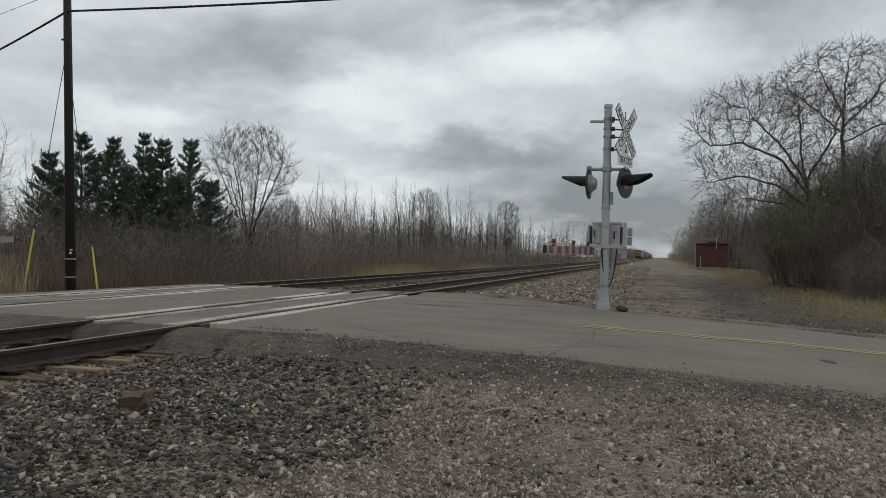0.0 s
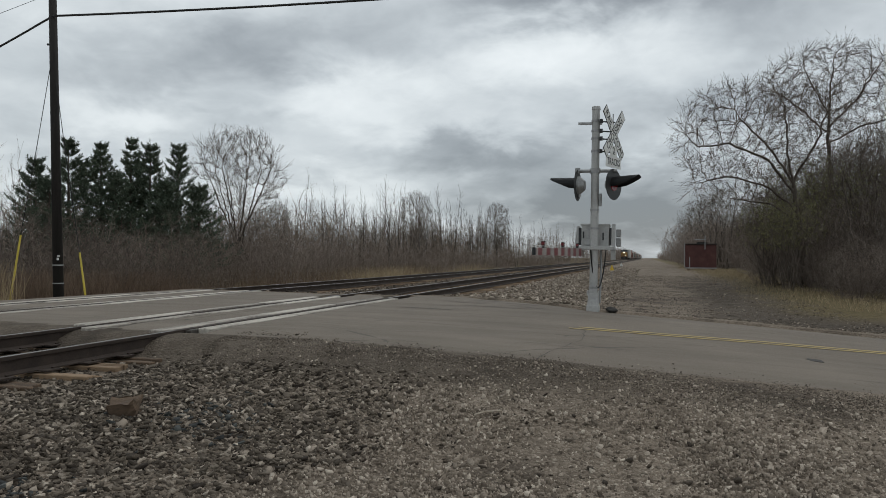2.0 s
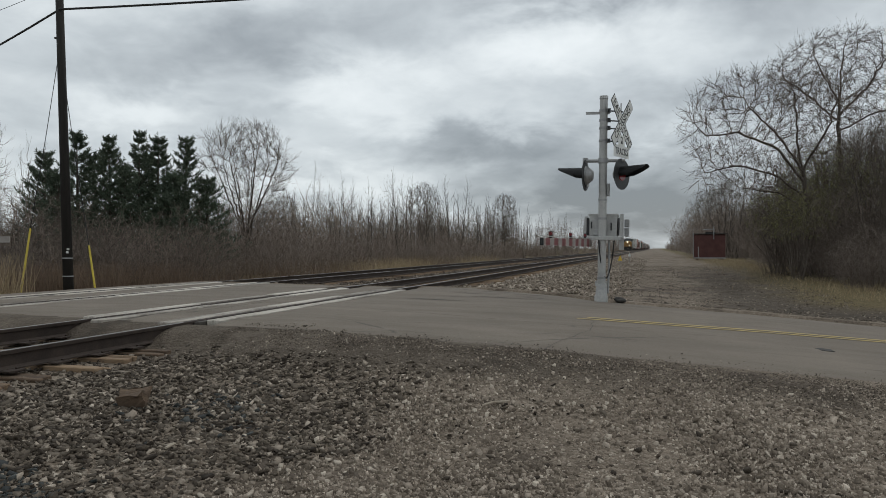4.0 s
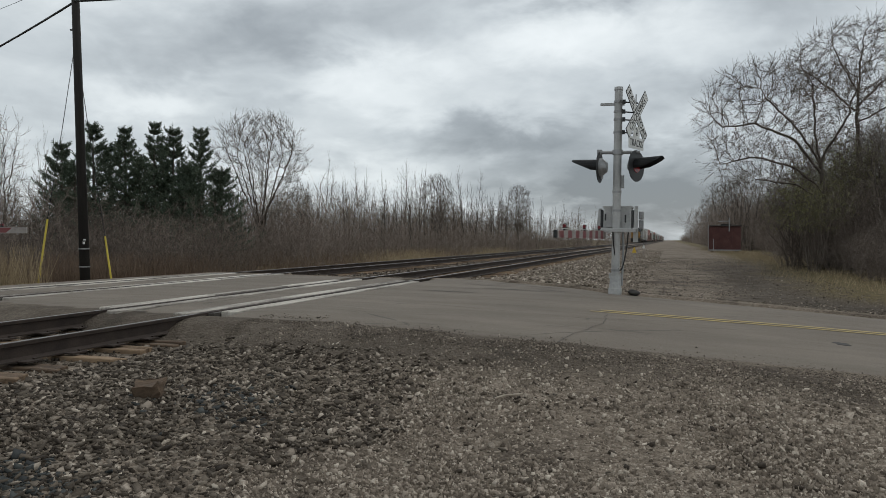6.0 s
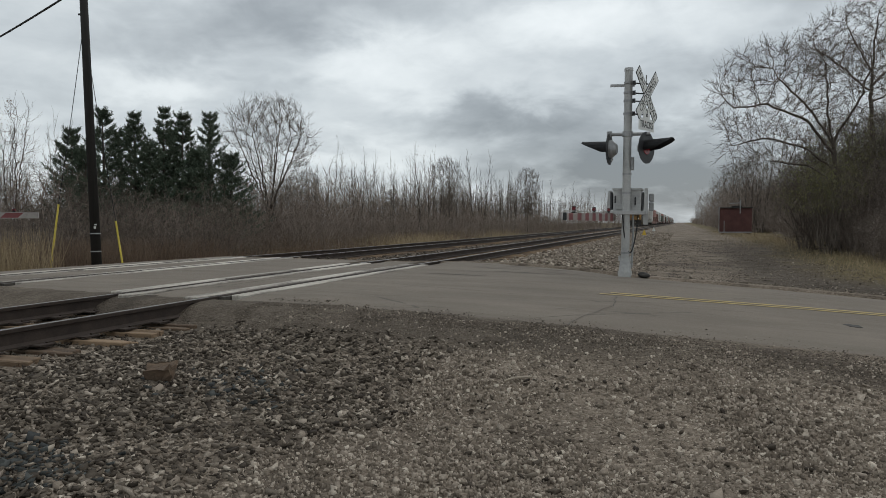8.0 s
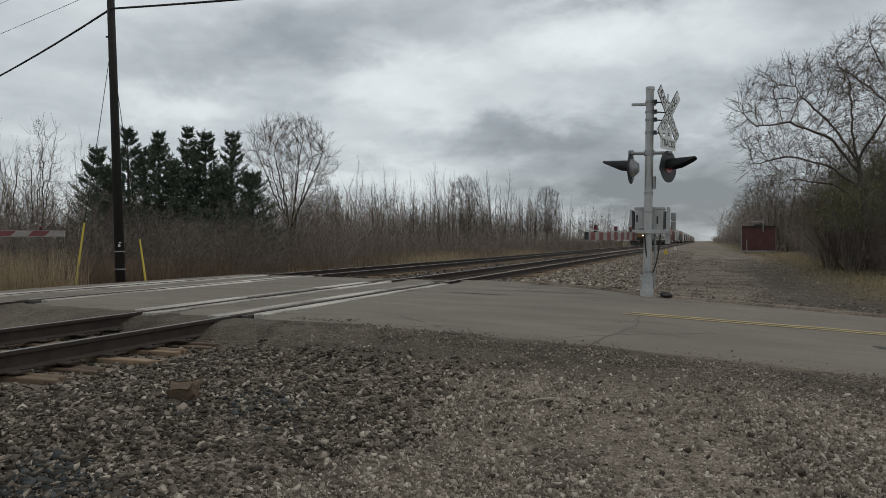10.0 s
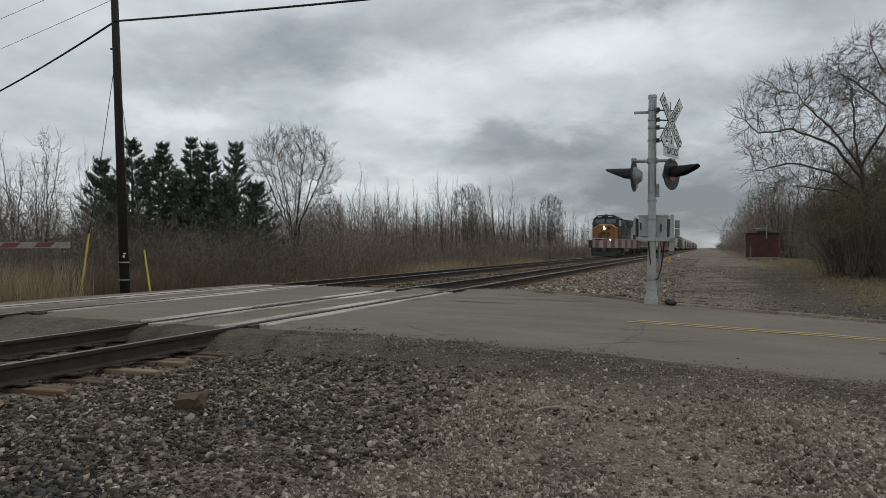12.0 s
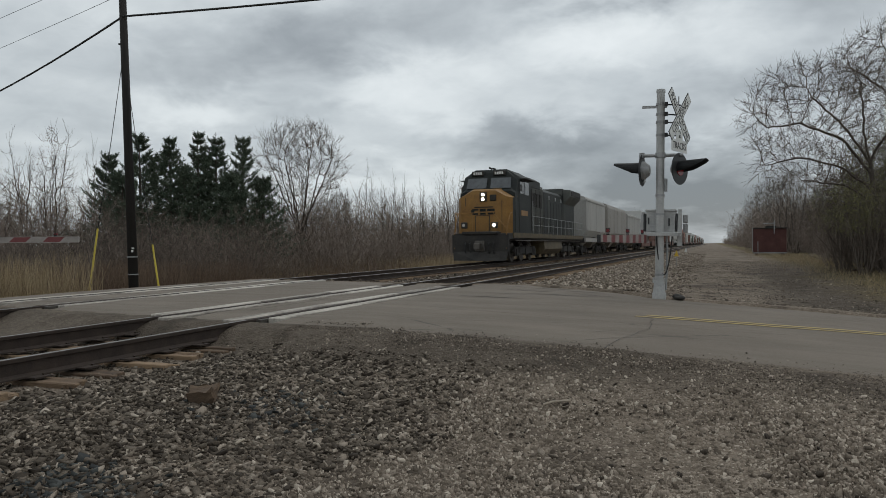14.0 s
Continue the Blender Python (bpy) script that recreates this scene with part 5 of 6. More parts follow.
def build_brush():
    gz = lambda x, y: float(ground_z(x, y))
    rnd = random.Random(9)
    meshes = [shrub_mesh(300 + i, h, w) for i, (h, w) in enumerate(((3.0, 2.9), (3.4, 3.3), (2.6, 2.9), (3.7, 3.1), (2.2, 3.0)))]
    spots = []
    for i in range(290):
        y = 15 + rnd.random() ** 1.5 * 190
        spots.append((-20.6 - rnd.random() * 9 - max(0, 30 - y) * 0.12, y, rnd.uniform(0.5, 0.85) + min(0.4, max(0.0, y - 28) * 0.015)))
    for i in range(60):
        spots.append((-26 - rnd.random() * 12, rnd.uniform(14, 44), rnd.uniform(0.75, 1.1)))
    for i in range(300):
        y = 27 + rnd.random() ** 1.7 * 230
        edge = float(np.interp(y, [25, 36, 50, 60, 75, 83, 100, 300], [9.0, 7.2, 7.6, 8.4, 9.6, 10.0, 8.0, 6.0]))
        spots.append((edge + 0.8 + rnd.random() ** 1.3 * 8, y, rnd.uniform(0.5, 0.9) if y < 36 else rnd.uniform(0.7, 1.3)))
    for i in range(30):
        spots.append((rnd.uniform(7.6, 14.0), rnd.uniform(33, 42), rnd.uniform(0.8, 1.2)))
    for i in range(150):
        y = rnd.uniform(90, 240) if i % 2 else rnd.uniform(240, 900)
        spots.append((float(np.interp(y, [90, 110, 300, 900], [10.0, 8.2, 7.5, 11])) + rnd.random() * 7, y, rnd.uniform(1.2, 2.2)))
    for i in range(190):
        y = rnd.uniform(45, 210)
        spots.append((-33 - rnd.random() * 36, y, rnd.uniform(1.3, 2.0)))
    for i in range(70):
        spots.append((rnd.uniform(-66, -40), rnd.uniform(12, 46), rnd.uniform(1.3, 1.9)))
    for i in range(46):
        spots.append((rnd.uniform(10.5, 18), rnd.uniform(86, 135), rnd.uniform(1.5, 2.2)))
    for i in range(150):
        y = rnd.uniform(120, 900)
        spots.append((-17.5 - rnd.random() * 8, y, rnd.uniform(1.0, 1.9) + min(1.6, y / 400)))
    for i in range(150):
        y = rnd.uniform(50, 150)
        spots.append((-29 - rnd.random() * 18, y, rnd.uniform(1.7, 2.5)))
    for i in range(44):
        spots.append((rnd.uniform(7.0, 11.5), rnd.uniform(28.5, 36), rnd.uniform(0.45, 0.8)))
    for i in range(60):
        y = rnd.uniform(36, 80)
        spots.append((0.0857 * y + 2.3 + rnd.random() * 3.5, y, rnd.uniform(0.8, 1.35)))
    for i in range(90):
        y = rnd.uniform(85, 150)
        spots.append((rnd.uniform(6.2, 14), y, rnd.uniform(1.7, 2.7)))
    for i in range(46):
        spots.append((rnd.uniform(-46, -29), rnd.uniform(13, 33), rnd.uniform(1.1, 1.7)))
    for i in range(70):
        spots.append((rnd.uniform(-62, -36), rnd.uniform(18, 50), rnd.uniform(1.5, 2.3)))
    for i in range(36):
        y = rnd.uniform(27, 40)
        spots.append((rnd.uniform(-31, -23), y, rnd.uniform(0.85, 1.2)))
    for i in range(26):
        spots.append((rnd.uniform(-31.5, -25.5), rnd.uniform(41, 51), rnd.uniform(1.1, 1.7)))
    spots.sort(key=lambda p: p[0] ** 2 + p[1] ** 2)
    for x, y, s in spots[:299]:
        me = rnd.choice(meshes)
        ob = part("shrub", me, BRUSH, None, m=pose(x, y, gz(x, y), 0, 0, rnd.uniform(0, 360)))
        ob.scale = (s * rnd.uniform(0.9, 1.3), s * rnd.uniform(0.9, 1.3), s)
        tagged(ob, "leafless brown shrub in dense roadside brush", "shrub", "roadside brush")
    coarse = []
    for i in range(6):
        me = shrub_mesh(340 + i, 3.0, 3.2, 40, 0.38, 0.0085, 0.7, 2)
        co = np.zeros(len(me.vertices) * 3)
        me.vertices.foreach_get("co", co)
        lp = np.zeros(len(me.loops), np.int32)
        me.loops.foreach_get("vertex_index", lp)
        coarse.append((co.reshape(-1, 3), lp.reshape(-1, 4)))
        bpy.data.meshes.remove(me)
    vs, fs, base = [], [], 0
    for x, y, s in spots[299:]:
        v, f = rnd.choice(coarse)
        a = rnd.uniform(0, 6.28)
        c, d = math.cos(a) * s * 1.15, math.sin(a) * s * 1.15
        vs.append(np.stack([v[:, 0] * c - v[:, 1] * d + x, v[:, 0] * d + v[:, 1] * c + y, v[:, 2] * s + gz(x, y)], -1))
        fs.append(f + base)
        base += len(v)
    tagged(part("far_brush", big_mesh("far_brush", np.concatenate(vs), np.concatenate(fs)), BRUSH), "distant leafless brown brush along the line", "brush", kind="stuff")
    # one shrub in first pale green bud
    root = thing("budding_shrub", "shrub with pale green spring buds", "shrub", pose(5.9, 34.6, gz(5.9, 34.6)), "budding shrubs")
    r2 = random.Random(77)
    rng = np.random.default_rng(77)
    verts, faces = [], []
    for i in range(9):
        a = 6.283 * i / 9
        c, d = math.cos(a), math.sin(a)
        pts = blob(rng, 60, (c * 0.8, d * 0.8, 2.8), (0.75, 0.75, 1.2))
        nodes, parents = colonize(400 + i, pts, [[(c * 0.2, d * 0.2, -0.1), (c * 0.4, d * 0.4, 1.0), (c * 0.7, d * 0.7, 2.2)]], 0.2, 0.2)
        segs = skeleton_segs(400 + i, nodes, parents, 0.006)
        part("stem", ribbon_mesh("stem", segs), TWIG, root)
        for s in segs:
            if s[4] > 1:
                continue
            for k in range(2):
                p = Vector(s[0]).lerp(Vector(s[1]), r2.random())
                u, v = [Vector((r2.gauss(0, 1), r2.gauss(0, 1), r2.gauss(0, 1))).normalized() * 0.048 for _ in range(2)]
                b = len(verts)
                verts += [tuple(p), tuple(p + u), tuple(p + v)]
                faces.append((b, b + 1, b + 2))
    part("foliage", big_mesh("foliage", verts, faces), BUDS, root, "tiny pale green leaf buds")
    for x, y, k in ((6.9, 38.2, 1.25), (8.2, 40.5, 1.6), (9.9, 41.0, 1.5), (5.4, 37.0, 1.0)):
        t = copy_thing(root, pose(x, y, gz(x, y), 0, 0, x * 70))
        t.scale = (k, k, k)
    # reeds beyond the far track, short dry grass on the lane's verge
    def reed_spot(r):
        y = 7 + r.random() * 9.5
        return -16.6 - r.random() * 7 - max(0, 20 - y) * 0.1, y
    blades("dry_reeds", rnd, 12000, reed_spot, 1.25, 0.008, REED, "tan dry reeds and tall grass")
    def weed_spot(r):
        y = 14.5 + r.random() ** 1.2 * (14 if r.random() < 0.6 else 60)
        return -19.6 - r.random() * 5 - max(0, 18 - y) * 0.1, y
    blades("brown_weeds", rnd, 15000, weed_spot, 1.1, 0.007, WEED, "red-brown dead weeds along the far track", lean=0.3)
    def clump_spot(r):
        return -17.0 - r.random() * 2.2, (50 + r.gauss(0, 4)) if r.random() < 0.7 else 74 + r.gauss(0, 5)
    blades("tan_grass", rnd, 2600, clump_spot, 1.0, 0.010, REED, "clump of tan grass beside the far track", lean=0.4)
    def verge_spot(r):
        y = 24 + r.random() ** 1.3 * 80
        edge = float(np.interp(y, [20, 36, 50, 60, 75, 83, 100, 300], [9.0, 6.8, 6.2, 6.2, 6.6, 6.6, 6.0, 5.0]))
        return edge + r.gauss(-0.4, 1.3), y
    blades("verge_grass", rnd, 11000, verge_spot, 0.2, 0.007, REED, "short dry yellow grass along the lane", lean=0.5)


# ---- stones ----
def rock(rnd):
    """An angular broken stone: a jittered block."""
    v = np.array([(x, y, z) for x in (-1, 1) for y in (-1, 1) for z in (-1, 1)], float) * 0.72
    v += rnd.uniform(-0.38, 0.38, v.shape)
    v *= np.array([rnd.uniform(1.0, 1.45), rnd.uniform(0.65, 1.0), rnd.uniform(0.36, 0.62)])
    quads = [(0, 1, 3, 2), (4, 6, 7, 5), (0, 4, 5, 1), (2, 3, 7, 6), (0, 2, 6, 4), (1, 5, 7, 3)]
    f = np.array([t for q in quads for t in ((q[0], q[1], q[2]), (q[0], q[2], q[3]))])
    return v, f


def chip(rnd):
    """A small stone half sunk in dirt: a jittered three-sided block without its underside."""
    a = np.array([0.0, 2.1, 4.2]) + rnd.uniform(-0.5, 0.5, 3)
    low = np.stack([np.cos(a) * 1.1, np.sin(a) * 0.85, np.full(3, -0.6)], -1)
    top = np.stack([np.cos(a) * 0.85, np.sin(a) * 0.65, rnd.uniform(0.2, 0.6, 3)], -1) + rnd.uniform(-0.15, 0.15, (3, 3))
    f = [(3, 4, 5)]
    for i in range(3):
        j = (i + 1) % 3
        f += [(i, j, 3 + j), (i, 3 + j, 3 + i)]
    return np.concatenate([low, top]), np.array(f)


def road_top(x, y):
    """Height of the asphalt, far below the ground outside it."""
    a, b = road_near(x), road_far(x)
    f = (y - a) / (b - a)
    z = road_z(x) - 0.008 - 0.05 * (2 * f - 1) ** 2 * np.where((x > -12.9) & (x < -4), 0, 1)
    return np.where((y > a + 0.15) & (y < b - 0.15), z, -9.0)


def scatter(name, seed, pts, sizes, label, mat, sink=0.25, group="", shape=rock):
    """Loose stones resting on the ground, as one mesh."""
    rnd = np.random.default_rng(seed)
    shapes = [shape(rnd) for _ in range(24)]
    verts, faces, base = [], [], 0
    z = ground_z(pts[:, 0], pts[:, 1]) + np.array([bump_z(a, b) for a, b in pts])
    z = np.maximum(z, road_top(pts[:, 0], pts[:, 1]))
    pick = rnd.integers(0, 24, len(pts))
    for k in range(24):
        sel = np.where(pick == k)[0]
        if not len(sel):
            continue
        v, f = shapes[k]
        a = rnd.uniform(0, 6.283, len(sel))
        tilt = rnd.normal(0, 0.32, (len(sel), 2))
        c, s = np.cos(a), np.sin(a)
        p = v[None] * sizes[sel][:, None, None]
        x = p[..., 0] * c[:, None] - p[..., 1] * s[:, None]
        y = p[..., 0] * s[:, None] + p[..., 1] * c[:, None]
        zz = p[..., 2] + x * tilt[:, :1] + y * tilt[:, 1:]
        out = np.stack([x + pts[sel, 0][:, None], y + pts[sel, 1][:, None], zz + (z[sel] + sizes[sel] * sink)[:, None]], -1)
        verts.append(out.reshape(-1, 3))
        faces.append((f[None] + (base + np.arange(len(sel)) * len(v))[:, None, None]).reshape(-1, 3))
        base += len(sel) * len(v)
    ob = part(name, big_mesh(name, np.concatenate(verts), np.concatenate(faces)), mat)
    tagged(ob, label, name.replace("_", " "), group, "stuff")


def build_stones():
    rnd = np.random.default_rng(12)

    def keep(p):
        return (p[:, 1] < road_near(p[:, 0]) - 0.1) | (p[:, 1] > road_far(p[:, 0]) + 0.15)

    def front(p):
        ahead, side = 0.95 * p[:, 1] - 0.31 * p[:, 0], -0.95 * p[:, 0] - 0.31 * p[:, 1]
        return (ahead > 3.3) & (np.abs(side) < 0.75 * ahead + 0.4)

    def patchy(p, scale, seed):
        return np.array([noise.noise((x * scale, y * scale, seed)) for x, y in p])

    # coarse ballast heaped between the lay-by and the track
    n0 = 92000
    p = np.stack([rnd.uniform(-8.5, 1.2, n0), rnd.uniform(1.2, 8.6, n0)], -1)
    p = p[front(p) & keep(p)]
    edge = -2.5 + 0.18 * (p[:, 1] - 3.9) + 0.8 * patchy(p, 0.9, 2.0)
    dens = np.clip((edge - p[:, 0]) / 0.9 + 0.5, 0.03, 1) * np.clip((road_near(p[:, 0]) - 0.85 - p[:, 1]) / 0.8 + np.where(p[:, 0] < -4.6, 0.4, 0), 0, 1)
    dens = np.where(p[:, 0] < -4.75, dens * 0.75, dens)
    dens = np.where((p[:, 0] < -5.05) & (p[:, 0] > -5.75), dens * 0.22, dens)
    p = p[rnd.random(len(p)) < dens]
    size = np.clip(rnd.lognormal(-4.1, 0.32, len(p)), 0.008, 0.034)
    light = rnd.random(len(p)) < 0.06
    scatter("ballast_stones", 1, p[~light], size[~light], "loose angular grey ballast stones", STONE)
    scatter("ballast_stones", 7, p[light], size[light], "loose pale grey stones", GRAVEL, 0.45)
    # crushed gravel of the lay-by, finer and paler, with bare worn patches
    n1 = 230000
    p = np.stack([rnd.uniform(-4.6, 6.5, n1), rnd.uniform(1.6, 8.3, n1)], -1)
    p = p[front(p) & keep(p)]
    edge = -2.5 + 0.18 * (p[:, 1] - 3.9)
    dens = np.clip(0.72 + patchy(p, 0.8, 4.0) * 0.9, 0.12, 1) * np.clip((p[:, 0] - edge) / 0.9 + 0.75, 0.25, 1) * np.clip((road_near(p[:, 0]) - 0.5 - p[:, 1]) / 1.2, 0.12, 1)
    p = p[rnd.random(len(p)) < dens]
    scatter("gravel", 2, p, np.clip(rnd.lognormal(-4.62, 0.42, len(p)), 0.005, 0.034), "crushed grey gravel pressed into dirt", GRAVEL, 0.35, shape=chip)
    # a scatter of larger pale stones in it
    p = np.stack([rnd.uniform(-3.4, 6.5, 2600), rnd.uniform(2.6, 8.0, 2600)], -1)
    p = p[front(p) & keep(p)]
    p = p[rnd.random(len(p)) < np.clip((road_near(p[:, 0]) - 0.7 - p[:, 1]) / 1.5, 0, 1)]
    scatter("gravel", 11, p, rnd.lognormal(-4.0, 0.25, len(p)), "larger pale stones in the gravel", GRAVEL, 0.3)
    # fine grit along the road's edge, strewn on to the asphalt
    n6 = 46000
    x = rnd.uniform(-4.9, 6.0, n6)
    off = rnd.normal(-0.35, 0.38, n6)
    p = np.stack([x, road_near(x) + off], -1)
    p = p[rnd.random(n6) < np.clip(0.65 + patchy(p, 1.3, 9.0) * 1.1, 0.05, 1) * np.where(off > 0.1, 0.35, 1)]
    scatter("gravel", 10, p, np.clip(rnd.lognormal(-5.0, 0.35, len(p)), 0.004, 0.014), "fine grit strewn along the asphalt edge", STONE, 0.1, shape=chip)
    # ballast shoulder beyond the road and between the tracks
    n2 = 30000
    y = 15 + rnd.random(n2) ** 1.9 * 75
    p = np.stack([rnd.uniform(-5.3, -0.6, n2), y], -1)
    dens = np.clip((-1.2 - p[:, 0]) / 1.2 + 0.45, 0, 1)
    p = p[(rnd.random(n2) < dens) & keep(p)]
    scatter("ballast_stones", 3, p, rnd.lognormal(-3.5, 0.3, len(p)), "pale grey ballast heaped beside the track", GRAVEL)
    n3 = 14000
    p = np.stack([rnd.uniform(-10.2, -5.8, n3), 15 + rnd.random(n3) ** 1.6 * 60], -1)
    p = p[keep(p)]
    scatter("ballast_stones", 4, p, rnd.lognormal(-3.55, 0.3, len(p)), "grey ballast between the tracks", STONE)
    n4 = 16000
    p = np.stack([rnd.uniform(-1.5, 5.5, n4), 15 + rnd.random(n4) ** 1.5 * 40], -1)
    p = p[keep(p)]
    scatter("gravel", 5, p, np.clip(rnd.lognormal(-4.1, 0.4, len(p)), 0.01, 0.05), "sparse gravel on the dirt lane", STONE, 0.1, shape=chip)
    # the same ground goes on behind the viewer and along the track
    n5 = 22000
    p = np.stack([rnd.uniform(-9.0, 7.0, n5), rnd.uniform(-7.0, 6.5, n5)], -1)
    p = p[~front(p) & keep(p)]
    coarse = p[:, 0] + rnd.normal(0, 0.4, len(p)) < -1.5
    scatter("ballast_stones", 8, p[coarse], rnd.lognormal(-3.9, 0.36, int(coarse.sum())), "loose angular grey ballast stones", STONE)
    scatter("gravel", 9, p[~coarse], rnd.lognormal(-4.4, 0.4, int((~coarse).sum())), "crushed grey gravel pressed into dirt", GRAVEL, 0.5, shape=chip)
    # dark oily stones among the ballast
    p = np.concatenate([np.array(c) + rnd.normal(0, w, (k, 2)) for c, w, k in ((CLOD, 0.17, 260), ((-3.35, 5.0), 0.28, 160))])
    p = p[keep(p)]
    scatter("oily_stones", 6, p, rnd.lognormal(-4.0, 0.3, len(p)), "dark oily stones among grey ballast", DARK_STONE, 0.35)


# ---- the train ----
def loft(sections):
    """Closed rings with the same number of points, joined and capped."""
    bm = bmesh.new()
    rings = [[bm.verts.new(p) for p in ring] for ring in sections]
    for a, b in zip(rings, rings[1:]):
        for i in range(len(a)):
            j = (i + 1) % len(a)
            bm.faces.new((a[i], a[j], b[j], b[i]))
    bm.faces.new(rings[0])
    bm.faces.new(rings[-1][::-1])
    return bm


def ring(y, half, z0, z1, cut_x=0.35, cut_z=0.3, lean=0.0):
    """A body cross-section with chamfered upper corners."""
    return [(-half, y, z0), (half, y, z0), (half, y, z1 - cut_z), (half - cut_x, y + lean, z1), (-half + cut_x, y + lean, z1), (-half, y, z1 - cut_z)]


def quad_panel(bm, pts, thick):
    """A thin plate on four corners, raised along its normal."""
    a, b, c, d = [Vector(p) for p in pts]
    nrm = (b - a).cross(d - a).normalized() * thick
    lo = [bm.verts.new(p) for p in (a, b, c, d)]
    hi = [bm.verts.new(p + nrm) for p in (a, b, c, d)]
    bm.faces.new(lo[::-1])
    bm.faces.new(hi)
    for i in range(4):
        j = (i + 1) % 4
        bm.faces.new((lo[i], lo[j], hi[j], hi[i]))
    return bm


def wheelset_mesh(radius):
    bm = bmesh.new()
    for s in (-1, 1):
        rod(bm, (s * 0.68, 0, 0), (s * 0.715, 0, 0), radius + 0.03, sides=28)
        rod(bm, (s * 0.715, 0, 0), (s * 0.82, 0, 0), radius, radius - 0.005, sides=28)
        rod(bm, (s * 0.82, 0, 0), (s * 0.85, 0, 0), radius * 0.35, sides=12)
        for k in range(4):
            a = k * math.pi / 2
            box(bm, s * 0.82, s * 0.835, math.cos(a) * radius * 0.6 - 0.06, math.cos(a) * radius * 0.6 + 0.06, math.sin(a) * radius * 0.6 - 0.06, math.sin(a) * radius * 0.6 + 0.06)
    rod(bm, (-0.7, 0, 0), (0.7, 0, 0), 0.09, sides=12)
    me = bpy.data.meshes.new("wheelset")
    bm.to_mesh(me)
    bm.free()
    me.materials.append(STEEL)
    return me


WHEELS = []


def truck(parent, y, axles, radius, me, x_side=1.02):
    """A bogie: side frames with axle boxes and springs, and its wheelsets."""
    lo, hi = y + axles[0], y + axles[-1]
    for s in (-1, 1):
        bm = bmesh.new()
        prism(bm, [(lo - 0.45, radius + 0.02), (lo - 0.3, radius - 0.22), (lo + 0.35, radius - 0.22), (lo + 0.6, radius - 0.1), (hi - 0.6, radius - 0.1), (hi - 0.35, radius - 0.22), (hi + 0.3, radius - 0.22), (hi + 0.45, radius + 0.02), (hi + 0.2, radius + 0.3), (lo - 0.2, radius + 0.3)], "x", s * x_side - 0.07, s * x_side + 0.07)
        for a in axles:
            box(bm, s * x_side - 0.12, s * x_side + 0.12, y + a - 0.16, y + a + 0.16, radius - 0.16, radius + 0.18)
        for a in np.linspace(lo + 0.5, hi - 0.5, 3):
            rod(bm, (s * (x_side + 0.02), a, radius - 0.05), (s * (x_side + 0.02), a, radius + 0.32), 0.09, sides=8)
        part("side_frame", bm, LOCO_BLACK, parent, "grimy cast steel side frame" if s < 0 else "")
    part("bolster", boxes((-1.0, 1.0, y - 0.25, y + 0.25, radius + 0.05, radius + 0.35)), LOCO_BLACK, parent)
    for a in axles:
        w = part("wheelset", me, None, parent, "steel wheels on an axle", pose(0, y + a, radius))
        WHEELS.append((w, y + a, radius))


